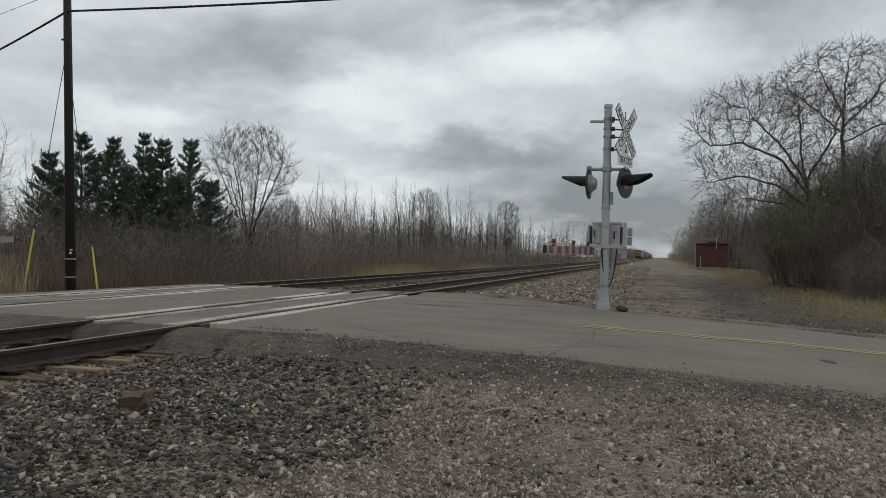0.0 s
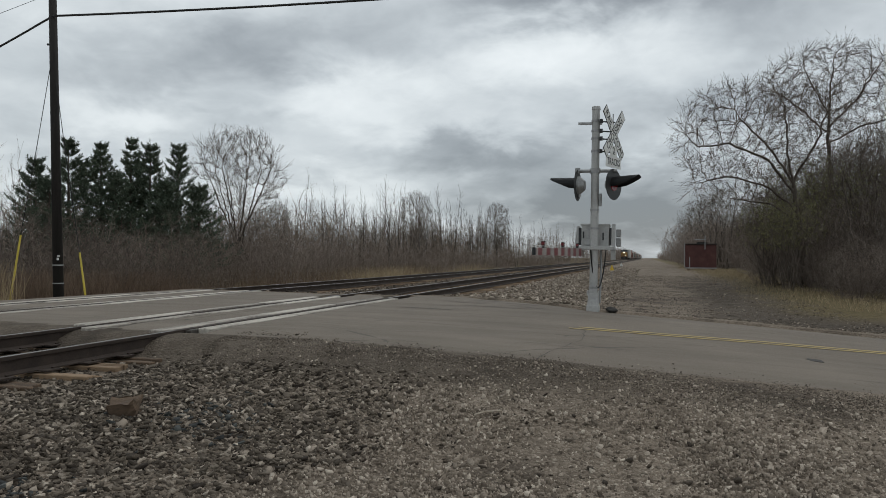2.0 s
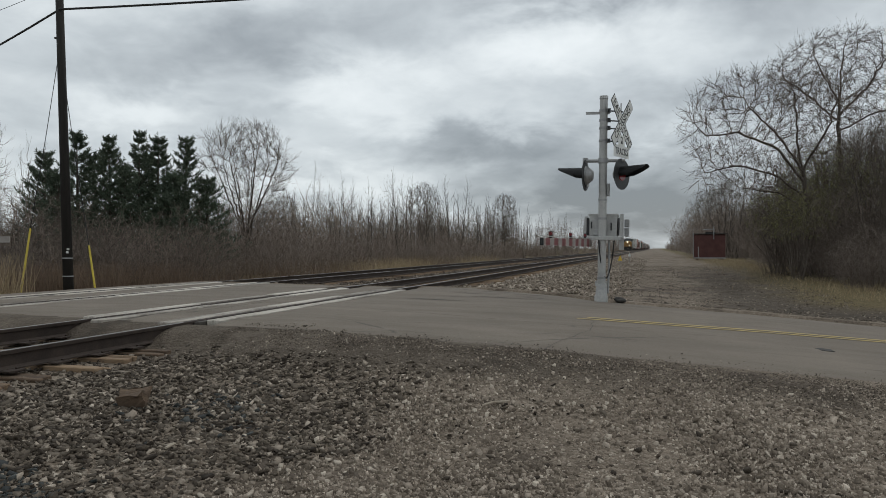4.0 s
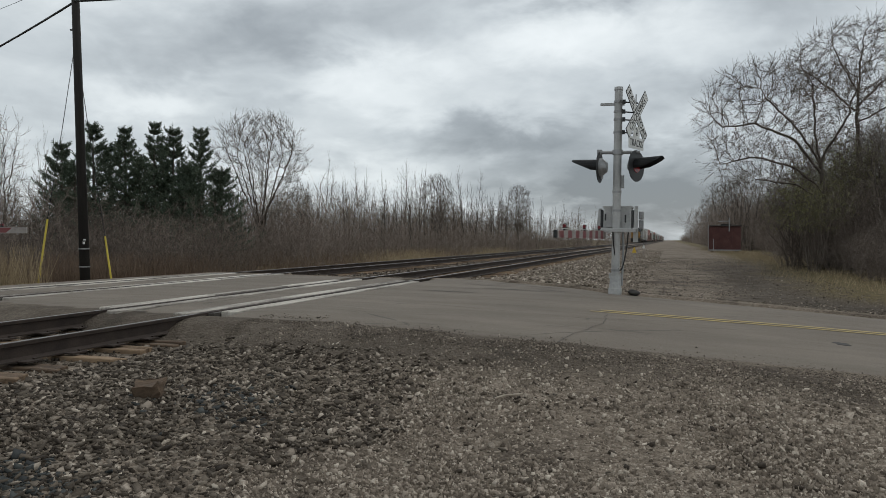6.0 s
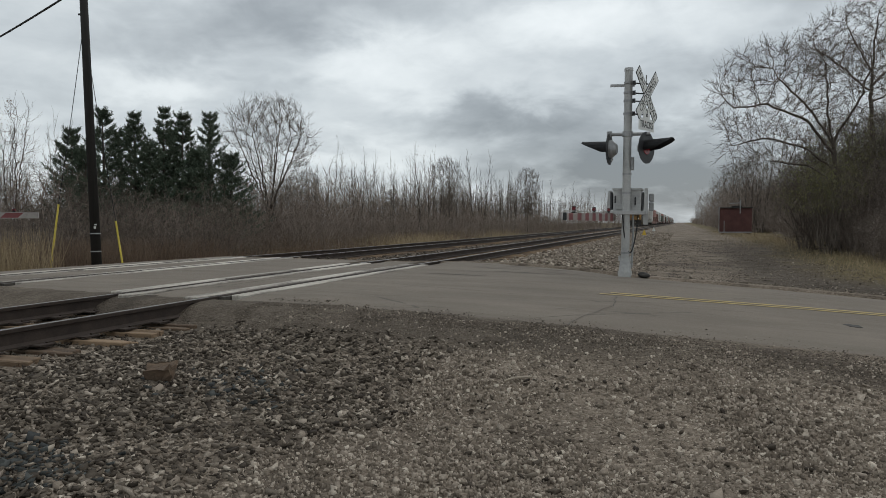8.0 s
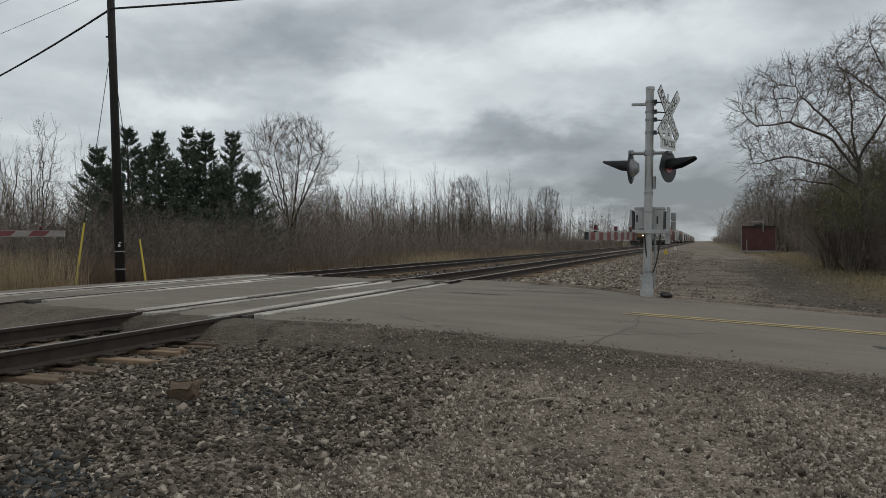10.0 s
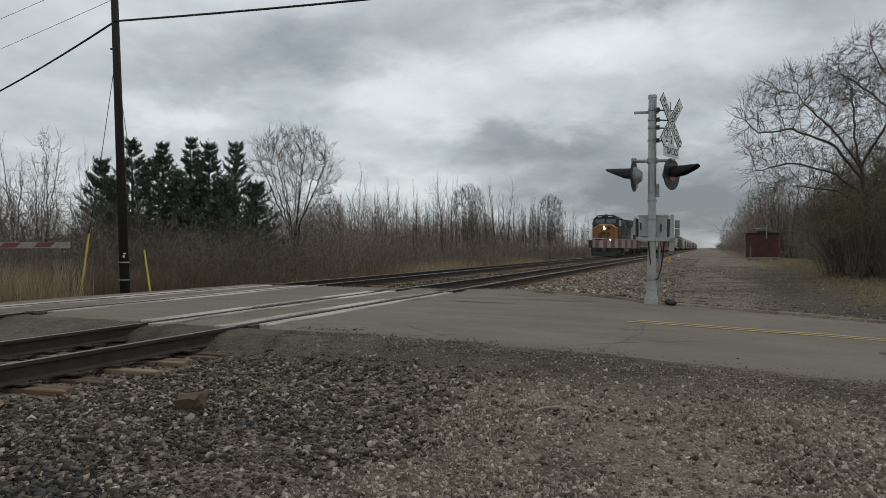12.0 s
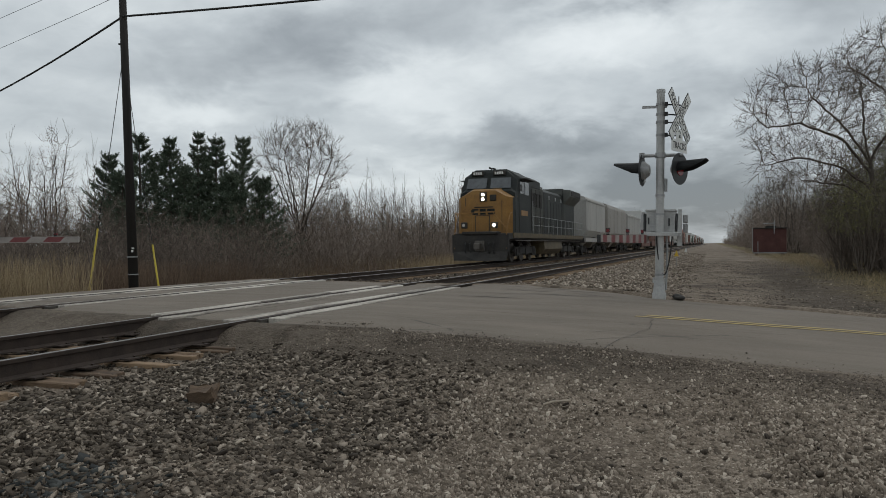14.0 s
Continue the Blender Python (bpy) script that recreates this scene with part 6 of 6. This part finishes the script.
def build_locomotive():
    root = thing("locomotive", "dark blue diesel freight locomotive with a yellow nose and lit headlights", "locomotive")
    # underframe, deck and pilot
    part("underframe", boxes((-1.45, 1.45, -0.55, 21.3, 1.22, 1.52), (-0.5, 0.5, 0.5, 20.5, 0.75, 1.22), (-1.1, 1.1, 4.9, 5.1, 0.9, 1.25), bevel=0.02), LOCO_BLACK, root, "dirty black underframe")
    part("side_sill", boxes((-1.52, -1.45, 0.4, 21.3, 1.30, 1.56)), SILL, root, "faded grimy sill stripe")
    part("side_sill", boxes((1.45, 1.52, 0.4, 21.3, 1.30, 1.56)), SILL, root, "faded grimy sill stripe")
    bm = bmesh.new()
    pts = [(-1.5, -0.62), (1.5, -0.62), (1.45, -0.3), (-1.45, -0.3)]
    prism(bm, pts, "z", 0.55, 1.45)
    part("pilot_plate", bm, LOCO_BLACK, root, "black pilot plate")
    bm = loft([[(-1.45, -0.62, 0.6), (0, -0.85, 0.6), (1.45, -0.62, 0.6), (1.45, -0.55, 0.6), (0, -0.78, 0.6), (-1.45, -0.55, 0.6)],
               [(-1.38, -0.75, 0.14), (0, -1.22, 0.14), (1.38, -0.75, 0.14), (1.38, -0.68, 0.14), (0, -1.15, 0.14), (-1.38, -0.68, 0.14)]])
    part("snow_plough", bm, LOCO_BLACK, root, "V-shaped black plough")
    bm = boxes((-0.16, 0.16, -1.25, -0.5, 0.72, 1.02), (-0.26, 0.26, -0.75, -0.6, 0.6, 1.15), bevel=0.03)
    part("coupler", bm, STEEL, root, "steel knuckle coupler")
    for x in (-0.75, -0.5, 0.5, 0.75):
        hose = [(x, -0.68, 1.05), (x, -0.84, 0.95), (x + 0.02, -0.88, 0.7), (x + 0.05, -0.8, 0.5)]
        part("air_hose", rods(list(zip(hose, hose[1:])), 0.03, 6), CABLE, root)
    part("anticlimber", boxes((-0.95, 0.95, -0.72, -0.1, 1.46, 1.62), bevel=0.03), LOCO_BLACK, root)
    # nose
    nose = loft([[(-1.22, 0.02, 1.55), (1.22, 0.02, 1.55), (1.22, 0.02, 3.42), (0.62, 0.06, 3.74), (-0.62, 0.06, 3.74), (-1.22, 0.02, 3.42)],
                 [(-1.47, 0.32, 1.55), (1.47, 0.32, 1.55), (1.47, 0.34, 3.36), (0.66, 0.34, 3.84), (-0.66, 0.34, 3.84), (-1.47, 0.34, 3.36)],
                 [(-1.5, 1.25, 1.55), (1.5, 1.25, 1.55), (1.5, 1.25, 3.46), (0.7, 1.25, 3.92), (-0.7, 1.25, 3.92), (-1.5, 1.25, 3.46)]])
    nose_ob = part("nose", nose, LOCO_YELLOW, root, "wide grimy yellow nose")
    nose_ob.data.materials.append(LOCO_BLUE)
    for f in nose_ob.data.polygons:
        if abs(f.normal.x) > 0.9:
            f.material_index = 1
    part("nose_door", boxes((-0.42, 0.30, -0.012, 0.02, 1.62, 2.42), bevel=0.01), LOCO_YELLOW, nose_ob)
    part("door_seam", boxes((-0.45, -0.425, -0.014, 0.03, 1.6, 2.45), (0.305, 0.33, -0.014, 0.03, 1.6, 2.45), (-0.45, 0.33, -0.014, 0.03, 2.43, 2.46)), SIGN_BLACK, nose_ob)
    part("grab_rail", rods([((-0.95, -0.06, 2.95), (-0.95, -0.06, 3.4))], 0.015, 6), LOCO_BLACK, nose_ob)
    part("grab_rail", rods([((1.0, -0.06, 1.7), (1.0, -0.06, 3.2))], 0.015, 6), LOCO_BLACK, nose_ob)
    # the maker's mark is only a shape here: dark bars on the nose
    part("nose_mark", boxes((-0.62, -0.30, -0.016, 0.02, 2.50, 2.60), (-0.66, -0.50, -0.017, 0.02, 2.58, 2.74), (-0.60, -0.28, -0.016, 0.02, 2.72, 2.80), (-0.18, 0.14, -0.016, 0.02, 2.50, 2.60), (-0.20, 0.12, -0.017, 0.02, 2.66, 2.80), (0.24, 0.62, -0.016, 0.02, 2.50, 2.60), (0.20, 0.60, -0.017, 0.02, 2.68, 2.80), (-0.5, 0.5, -0.016, 0.02, 2.86, 2.91)), LOCO_BLUE, nose_ob, "dark blue emblem bars")
    # headlights, ditch lights, number boards
    part("headlight_box", boxes((-0.2, 0.16, -0.05, 0.06, 3.18, 3.66), bevel=0.02), LOCO_BLACK, root)
    for z in (3.30, 3.53):
        bm = bmesh.new()
        rod(bm, (-0.02, -0.075, z), (-0.02, -0.05, z), 0.072, sides=20)
        part("headlight", bm, LAMP_LIT, root, "bright lit headlight")
    part("nose_hatch", boxes((0.34, 0.68, -0.03, 0.05, 3.2, 3.52), bevel=0.03), LOCO_BLACK, root)
    for x, mat in ((-0.9, LAMP_OFF), (0.72, LAMP_LIT)):
        part("ditch_light_box", boxes((x - 0.15, x + 0.15, -0.55, -0.35, 1.78, 2.10), bevel=0.03), LOCO_BLACK, root)
        bm = bmesh.new()
        rod(bm, (x, -0.59, 1.94), (x, -0.55, 1.94), 0.075, sides=18)
        part("ditch_light", bm, mat, root, "lit ditch light" if mat is LAMP_LIT else "ditch light that is off")
    # cab
    cab = loft([ring(0.72, 1.5, 1.55, 3.75, 0.25, 0.12), ring(0.95, 1.5, 1.55, 3.92, 0.3, 0.2), ring(1.28, 1.48, 1.55, 4.78, 0.5, 0.42), ring(1.42, 1.48, 1.55, 4.95, 0.62, 0.40), ring(4.3, 1.48, 1.55, 4.95, 0.62, 0.40)])
    cab_ob = part("cab", cab, LOCO_BLUE, root, "dark blue cab")
    for x0, x1 in ((-1.22, -0.12), (0.10, 1.22)):
        bm = bmesh.new()
        zl = lambda x: 3.86 if abs(x) < 0.5 else 3.72
        quad_panel(bm, [(x0, 0.92, 3.90), (x1, 0.92, 3.90), (x1 * 0.97, 1.17, 4.46), (x0 * 0.97, 1.17, 4.46)], 0.05)
        w = part("windshield", bm, GLASS, cab_ob, "sloped windshield")
        bm = rods([((x0 + 0.5, 0.85, 3.9), (x0 + 0.75, 1.02, 4.2))], 0.012, 5)
        part("wiper", bm, LOCO_BLACK, w)
    for x in (-0.66, 0.52):
        part("number_board", boxes((x - 0.33, x + 0.33, 1.14, 1.34, 4.62, 4.86), bevel=0.02), LOCO_BLACK, cab_ob, "black number board with pale bars", pose(0, 0, 0))
        for k in range(4):
            part("number_bar", boxes((x - 0.24 + 0.125 * k, x - 0.15 + 0.125 * k, 1.125, 1.142, 4.67, 4.81)), SIGN_WHITE, cab_ob)
    for s in (-1, 1):
        for y0, y1 in ((1.75, 2.65), (2.75, 3.65)):
            part("side_window", boxes((s * 1.48 - 0.02, s * 1.48 + 0.02, y0, y1, 3.65, 4.35)), GLASS, cab_ob)
        part("sun_visor", boxes((s * 1.5 - (0.0 if s > 0 else 0.35), s * 1.5 + (0.35 if s > 0 else 0.0), 1.7, 3.7, 4.42, 4.45)), LOCO_BLACK, cab_ob)
        part("mirror", boxes((s * 1.62 - 0.03, s * 1.62 + 0.03, 1.45, 1.5, 3.75, 4.1)), LOCO_BLACK, cab_ob)
        part("cab_door", boxes((s * 1.49 - 0.012, s * 1.49 + 0.012, 0.75, 1.35, 1.7, 3.3)), LOCO_BLUE, cab_ob)
        part("number_bar", boxes((s * 1.495 - 0.006, s * 1.495 + 0.006, 2.0, 3.4, 2.5, 2.78)), LOCO_YELLOW, cab_ob)
    part("horn", rods([((-0.2, 2.2, 5.08), (-0.2, 1.8, 5.1)), ((0.0, 2.2, 5.05), (0.0, 1.75, 5.05)), ((0.0, 2.2, 4.9), (0.0, 2.2, 5.07))], 0.05, 10), LOCO_BLACK, cab_ob)
    # hoods behind the cab
    part("inverter_cabinet", loft([ring(4.3, 1.42, 1.55, 4.5, 0.3, 0.25), ring(7.6, 1.42, 1.55, 4.5, 0.3, 0.25)]), LOCO_BLUE, root, "dark blue equipment cabinet")
    part("dynamic_brake_housing", loft([ring(4.3, 1.46, 4.2, 4.8, 0.35, 0.2), ring(6.6, 1.46, 4.2, 4.8, 0.35, 0.2)]), LOCO_BLUE, root)
    part("engine_hood", loft([ring(7.6, 0.98, 1.55, 4.5, 0.25, 0.22), ring(15.6, 0.98, 1.55, 4.5, 0.25, 0.22)]), LOCO_BLUE, root, "dark blue engine hood")
    for i in range(8):
        y = 7.85 + i * 0.96
        for s in (-1, 1):
            part("hood_door", boxes((s * 0.99 - 0.012, s * 0.99 + 0.012, y, y + 0.88, 1.75, 3.75)), LOCO_BLUE, root)
    for i in range(7):
        for s in (-1, 1):
            part("louvre", boxes((s * 1.43 - 0.015, s * 1.43 + 0.015, 4.6 + i * 0.40, 4.88 + i * 0.40, 3.1, 3.9)), LOCO_BLACK, root)
    for s in (-1, 1):
        for y in (1.55, 4.35, 5.4, 6.5, 7.55):
            part("panel_seam", boxes((s * 1.49 - 0.012, s * 1.49 + 0.012, y, y + 0.03, 1.6, 4.1)), LOCO_BLACK, root)
        part("vertical_grab", rods([((s * 1.54, 4.45, 1.7), (s * 1.54, 4.45, 3.4))], 0.018, 6), GALV, root)
        part("air_reservoir", rods([((s * 1.05, 8.4, 1.02), (s * 1.05, 13.2, 1.02))], 0.16, 14), LOCO_BLACK, root)
        part("underframe_pipe", rods([((s * 1.42, 1.0, 1.16), (s * 1.42, 20.5, 1.16))], 0.03, 6), STEEL, root)
        for y in (9.0, 11.0, 13.0, 15.0):
            part("sand_filler", boxes((s * 1.0 - 0.04, s * 1.0 + 0.04, y, y + 0.25, 3.85, 4.1), bevel=0.01), GALV, root)
    part("exhaust_stack", boxes((-0.5, 0.5, 10.2, 11.6, 4.5, 4.72), bevel=0.05), LOCO_BLACK, root)
    part("radiator", loft([ring(15.6, 1.0, 1.55, 4.5, 0.1, 0.1), ring(16.0, 1.05, 1.55, 4.92, 0.1, 0.1), ring(20.0, 1.05, 1.55, 4.92, 0.1, 0.1)]), LOCO_BLUE, root, "radiator housing")
    for s in (-1, 1):
        bm = bmesh.new()
        prism(bm, [(s * 1.0, 3.75), (s * 1.55, 4.35), (s * 1.55, 4.80), (s * 1.0, 4.84)], "y", 15.9, 20.1)
        part("radiator_wing", bm, LOCO_GREY, root, "overhanging radiator wing")
        part("radiator_screen", boxes((s * 1.56 - 0.012, s * 1.56 + 0.012, 16.2, 19.9, 4.40, 4.76)), LOCO_BLACK, root)
    # fuel tank and trucks
    bm = bmesh.new()
    prism(bm, [(-1.35, 1.2), (-1.4, 0.65), (-1.1, 0.32), (1.1, 0.32), (1.4, 0.65), (1.35, 1.2)], "y", 8.1, 13.6)
    part("fuel_tank", bm, SILL, root, "grey dusty fuel tank")
    me = wheelset_mesh(0.53)
    truck(root, 4.55, (-2.05, 0.0, 2.05), 0.53, me)
    truck(root, 17.2, (-2.05, 0.0, 2.05), 0.53, me)
    # steps and hand rails
    for s in (-1, 1):
        for y in (-0.25, 20.9):
            for z in (0.45, 0.8, 1.15):
                part("step", boxes((s * 1.32 - 0.16, s * 1.32 + 0.16, y - 0.3, y + 0.25, z, z + 0.035)), LOCO_BLACK, root)
        rail = [(s * 1.38, -0.6, 0.75), (s * 1.38, -0.55, 1.75), (s * 1.42, 0.0, 2.55), (s * 1.42, 0.3, 2.6)]
        part("stair_rail", rods(list(zip(rail, rail[1:])), 0.025, 6), LOCO_YELLOW, root, "yellow stair hand rail")
        for y in np.arange(4.9, 21.2, 1.35):
            part("rail_post", rods([((s * 1.47, y, 1.55), (s * 1.47, y, 2.55))], 0.018, 6), GALV, root)
        part("hand_rail", rods([((s * 1.47, 4.6, 2.55), (s * 1.47, 21.2, 2.55)), ((s * 1.47, 4.6, 2.05), (s * 1.47, 21.2, 2.05))], 0.018, 6), GALV, root, "walkway hand rail")
    part("front_rail", rods([((-1.35, -0.55, 2.55), (0.65, -0.55, 2.60)), ((-1.35, -0.55, 1.6), (-1.35, -0.55, 2.55)), ((0.65, -0.55, 2.6), (1.38, -0.55, 1.75)), ((0.3, -0.55, 1.6), (0.3, -0.55, 2.58)), ((-0.45, -0.55, 1.6), (-0.45, -0.55, 2.56))], 0.02, 6), LOCO_YELLOW, root, "yellow front hand rail")
    return root, 21.9


def build_hopper(length, height, paint, label, rim=True):
    """A covered hopper: smooth curved sides, sloped ends, roof walk, end ladder and bogies."""
    root = thing("hopper_car", label, "hopper car", group="freight cars")
    h = height
    def sec(y, half, z0, zt):
        return [(-half * 0.8, y, z0), (half * 0.8, y, z0), (half, y, z0 + 0.5), (half, y, zt - 0.45), (half * 0.93, y, zt - 0.12), (half * 0.7, y, zt), (-half * 0.7, y, zt), (-half * 0.93, y, zt - 0.12), (-half, y, zt - 0.45), (-half, y, z0 + 0.5)]
    bm = loft([sec(0.5, 1.52, 1.55, h), sec(length - 0.5, 1.52, 1.55, h)])
    part("body", bm, paint, root, "smooth hopper body")
    if rim:
        part("roof_rim", boxes((-1.58, -1.45, 0.42, length - 0.42, h - 0.42, h - 0.30), (1.45, 1.58, 0.42, length - 0.42, h - 0.42, h - 0.30), (-1.58, 1.58, 0.40, 0.5, h - 0.42, h - 0.30)), paint, root)
    part("roof_hatch", boxes((-0.35, 0.35, 0.9, length - 0.9, h, h + 0.10), bevel=0.02), paint, root, "long roof hatch")
    for s in (-1, 1):
        part("roof_walk", boxes((s * 0.62 - 0.2, s * 0.62 + 0.2, 0.4, length - 0.4, h + 0.03, h + 0.07)), GALV, root)
        for k in range(7):
            part("ladder_rung", boxes((s * 1.5 - 0.03, s * 1.5 + 0.03, 0.62, 1.1, 1.7 + k * 0.36, 1.73 + k * 0.36)), GALV, root)
        part("side_sill", boxes((s * 1.45 - 0.06, s * 1.45 + 0.06, 0.1, length - 0.1, 1.12, 1.42)), paint, root)
        for y in np.linspace(2.4, length - 2.4, max(3, int(length / 3))):
            part("seam", boxes((s * 1.525 - 0.01, s * 1.525 + 0.01, y - 0.03, y + 0.03, 2.05, h - 0.46)), paint, root)
    k = 3 if length > 14 else 2
    for i in range(k):
        y = length * (i + 0.5) / k
        bm = loft([[(-1.3, y - length / k * 0.36, 1.6), (1.3, y - length / k * 0.36, 1.6), (1.3, y + length / k * 0.36, 1.6), (-1.3, y + length / k * 0.36, 1.6)],
                   [(-0.5, y - 0.4, 0.55), (0.5, y - 0.4, 0.55), (0.5, y + 0.4, 0.55), (-0.5, y + 0.4, 0.55)]])
        part("chute", bm, paint, root, "sloped discharge chute")
    part("end_sill", boxes((-1.4, 1.4, 0.0, 0.35, 1.05, 1.4), (-1.4, 1.4, length - 0.35, length, 1.05, 1.4), (-0.2, 0.2, -0.4, length + 0.4, 0.85, 1.1)), LOCO_BLACK, root)
    me = CAR_WHEEL
    truck(root, 1.75, (-0.86, 0.86), 0.42, me)
    truck(root, length - 1.75, (-0.86, 0.86), 0.42, me)
    return root, length + 0.9


def build_container_car(paints, label, stacked=True):
    """A well car with containers."""
    root = thing("well_car", label, "freight car", group="freight cars")
    length = 17.5
    for s in (-1, 1):
        part("side_sill", boxes((s * 1.42 - 0.06, s * 1.42 + 0.06, 1.5, length - 1.5, 0.5, 1.35)), BOX_BROWN, root)
    part("floor_frame", boxes((-1.35, 1.35, 2.6, length - 2.6, 0.4, 0.55), (-1.4, 1.4, 0.0, 2.6, 1.0, 1.25), (-1.4, 1.4, length - 2.6, length, 1.0, 1.25), (-0.2, 0.2, -0.4, length + 0.4, 0.85, 1.1)), LOCO_BLACK, root)
    for i, p in enumerate(paints):
        z0 = 0.56 + 2.62 * i
        bm = boxes((-1.22, 1.22, 2.75, 14.95, z0, z0 + 2.58), bevel=0.02)
        for s in (-1, 1):
            for y in np.arange(3.1, 14.8, 0.55):
                box(bm, s * 1.22 - 0.03, s * 1.22 + 0.03, y, y + 0.25, z0 + 0.2, z0 + 2.4)
        for x in np.arange(-1.0, 1.0, 0.4):
            box(bm, x, x + 0.2, 2.71, 2.76, z0 + 0.15, z0 + 2.4)
        part("container", bm, p, root, "corrugated steel container")
    truck(root, 1.6, (-0.86, 0.86), 0.42, CAR_WHEEL)
    truck(root, length - 1.6, (-0.86, 0.86), 0.42, CAR_WHEEL)
    return root, length + 0.9


def build_boxcar(paint, label):
    root = thing("boxcar", label, "boxcar", group="freight cars")
    length = 16.0
    bm = loft([ring(0.3, 1.5, 1.15, 4.5, 0.5, 0.14), ring(length - 0.3, 1.5, 1.15, 4.5, 0.5, 0.14)])
    part("body", bm, paint, root)
    for s in (-1, 1):
        for y in np.arange(0.8, length - 0.6, 0.95):
            part("rib", boxes((s * 1.5 - 0.035, s * 1.5 + 0.035, y, y + 0.12, 1.25, 4.3)), paint, root)
        part("sliding_door", boxes((s * 1.53 - 0.03, s * 1.53 + 0.03, length / 2 - 1.5, length / 2 + 1.5, 1.3, 4.2)), paint, root)
    part("end_sill", boxes((-1.4, 1.4, 0.0, 0.3, 1.0, 1.3), (-1.4, 1.4, length - 0.3, length, 1.0, 1.3), (-0.2, 0.2, -0.4, length + 0.4, 0.85, 1.1)), LOCO_BLACK, root)
    truck(root, 1.75, (-0.86, 0.86), 0.42, CAR_WHEEL)
    truck(root, length - 1.75, (-0.86, 0.86), 0.42, CAR_WHEEL)
    return root, length + 0.9


CAR_WHEEL = wheelset_mesh(0.42)
TRAIN = []


def build_train():
    at = 0.0
    loco, length = build_locomotive()
    TRAIN.append((loco, at))
    at += length + 0.6
    firsts = [build_hopper(11.6, 4.86, HOPPER_GREY, "pale grey short covered hopper car"),
              build_hopper(16.8, 4.90, HOPPER_TAN, "grey-brown long covered hopper car", rim=False),
              build_hopper(16.8, 4.62, HOPPER_GREY, "pale grey long covered hopper car")]
    for ob, length in firsts:
        TRAIN.append((ob, at))
        at += length
    spinning = len(WHEELS)
    kinds = [build_container_car((BOX_WHITE, BOX_WHITE), "well car with stacked white containers"),
             build_container_car((BOX_BROWN, BOX_PINK), "well car with a faded red container on a brown one"),
             build_boxcar(BOX_BROWN, "brown ribbed steel boxcar"),
             build_container_car((BOX_GREEN, BOX_WHITE), "well car with a white container on a green one"),
             build_boxcar(BOX_GREEN, "dull green ribbed steel boxcar"),
             (firsts[2][0], firsts[2][1])]
    del WHEELS[spinning:]
    order = [0, 1, 1, 2, 0, 5, 3, 4, 2, 1, 5, 0, 2, 5, 3, 4, 5, 2, 0, 1, 5, 3, 2, 4, 5, 0, 2, 5, 1, 3, 5, 4, 2, 0, 5, 1, 2, 3, 5, 4]
    used = set()
    for k in order:
        ob, length = kinds[k]
        if k in used or k == 5:
            ob = copy_thing(ob, pose(0, 0, 0))
        used.add(k)
        TRAIN.append((ob, at))
        at += length


def train_y(t):
    """Where the locomotive's nose stands on the far track."""
    s = 14.0 - t
    return 35.7 + 24.6 * s + 0.2 * s * s


def motions():
    """The train runs along the far track; wheels of its first vehicles turn with it."""
    times = [i * 0.5 for i in range(29)]
    for ob, at in TRAIN:
        walk(ob, [(t, pose(TRACKS[1], train_y(t) + at, 0)) for t in times])
    frames = [i / FPS for i in range(0, 14 * FPS + 1)]
    for w, y, r in WHEELS:
        walk(w, [(t, pose(0, y, r, math.degrees(train_y(t) / r) % 360.0)) for t in frames])

# ---- build ----
build_signal()
build_far_gate()
build_pole()
build_shed()
build_markers()
build_litter()
build_train()
build_trees()
build_brush()
build_road()
build_tracks()
build_ground()
build_stones()
motions()
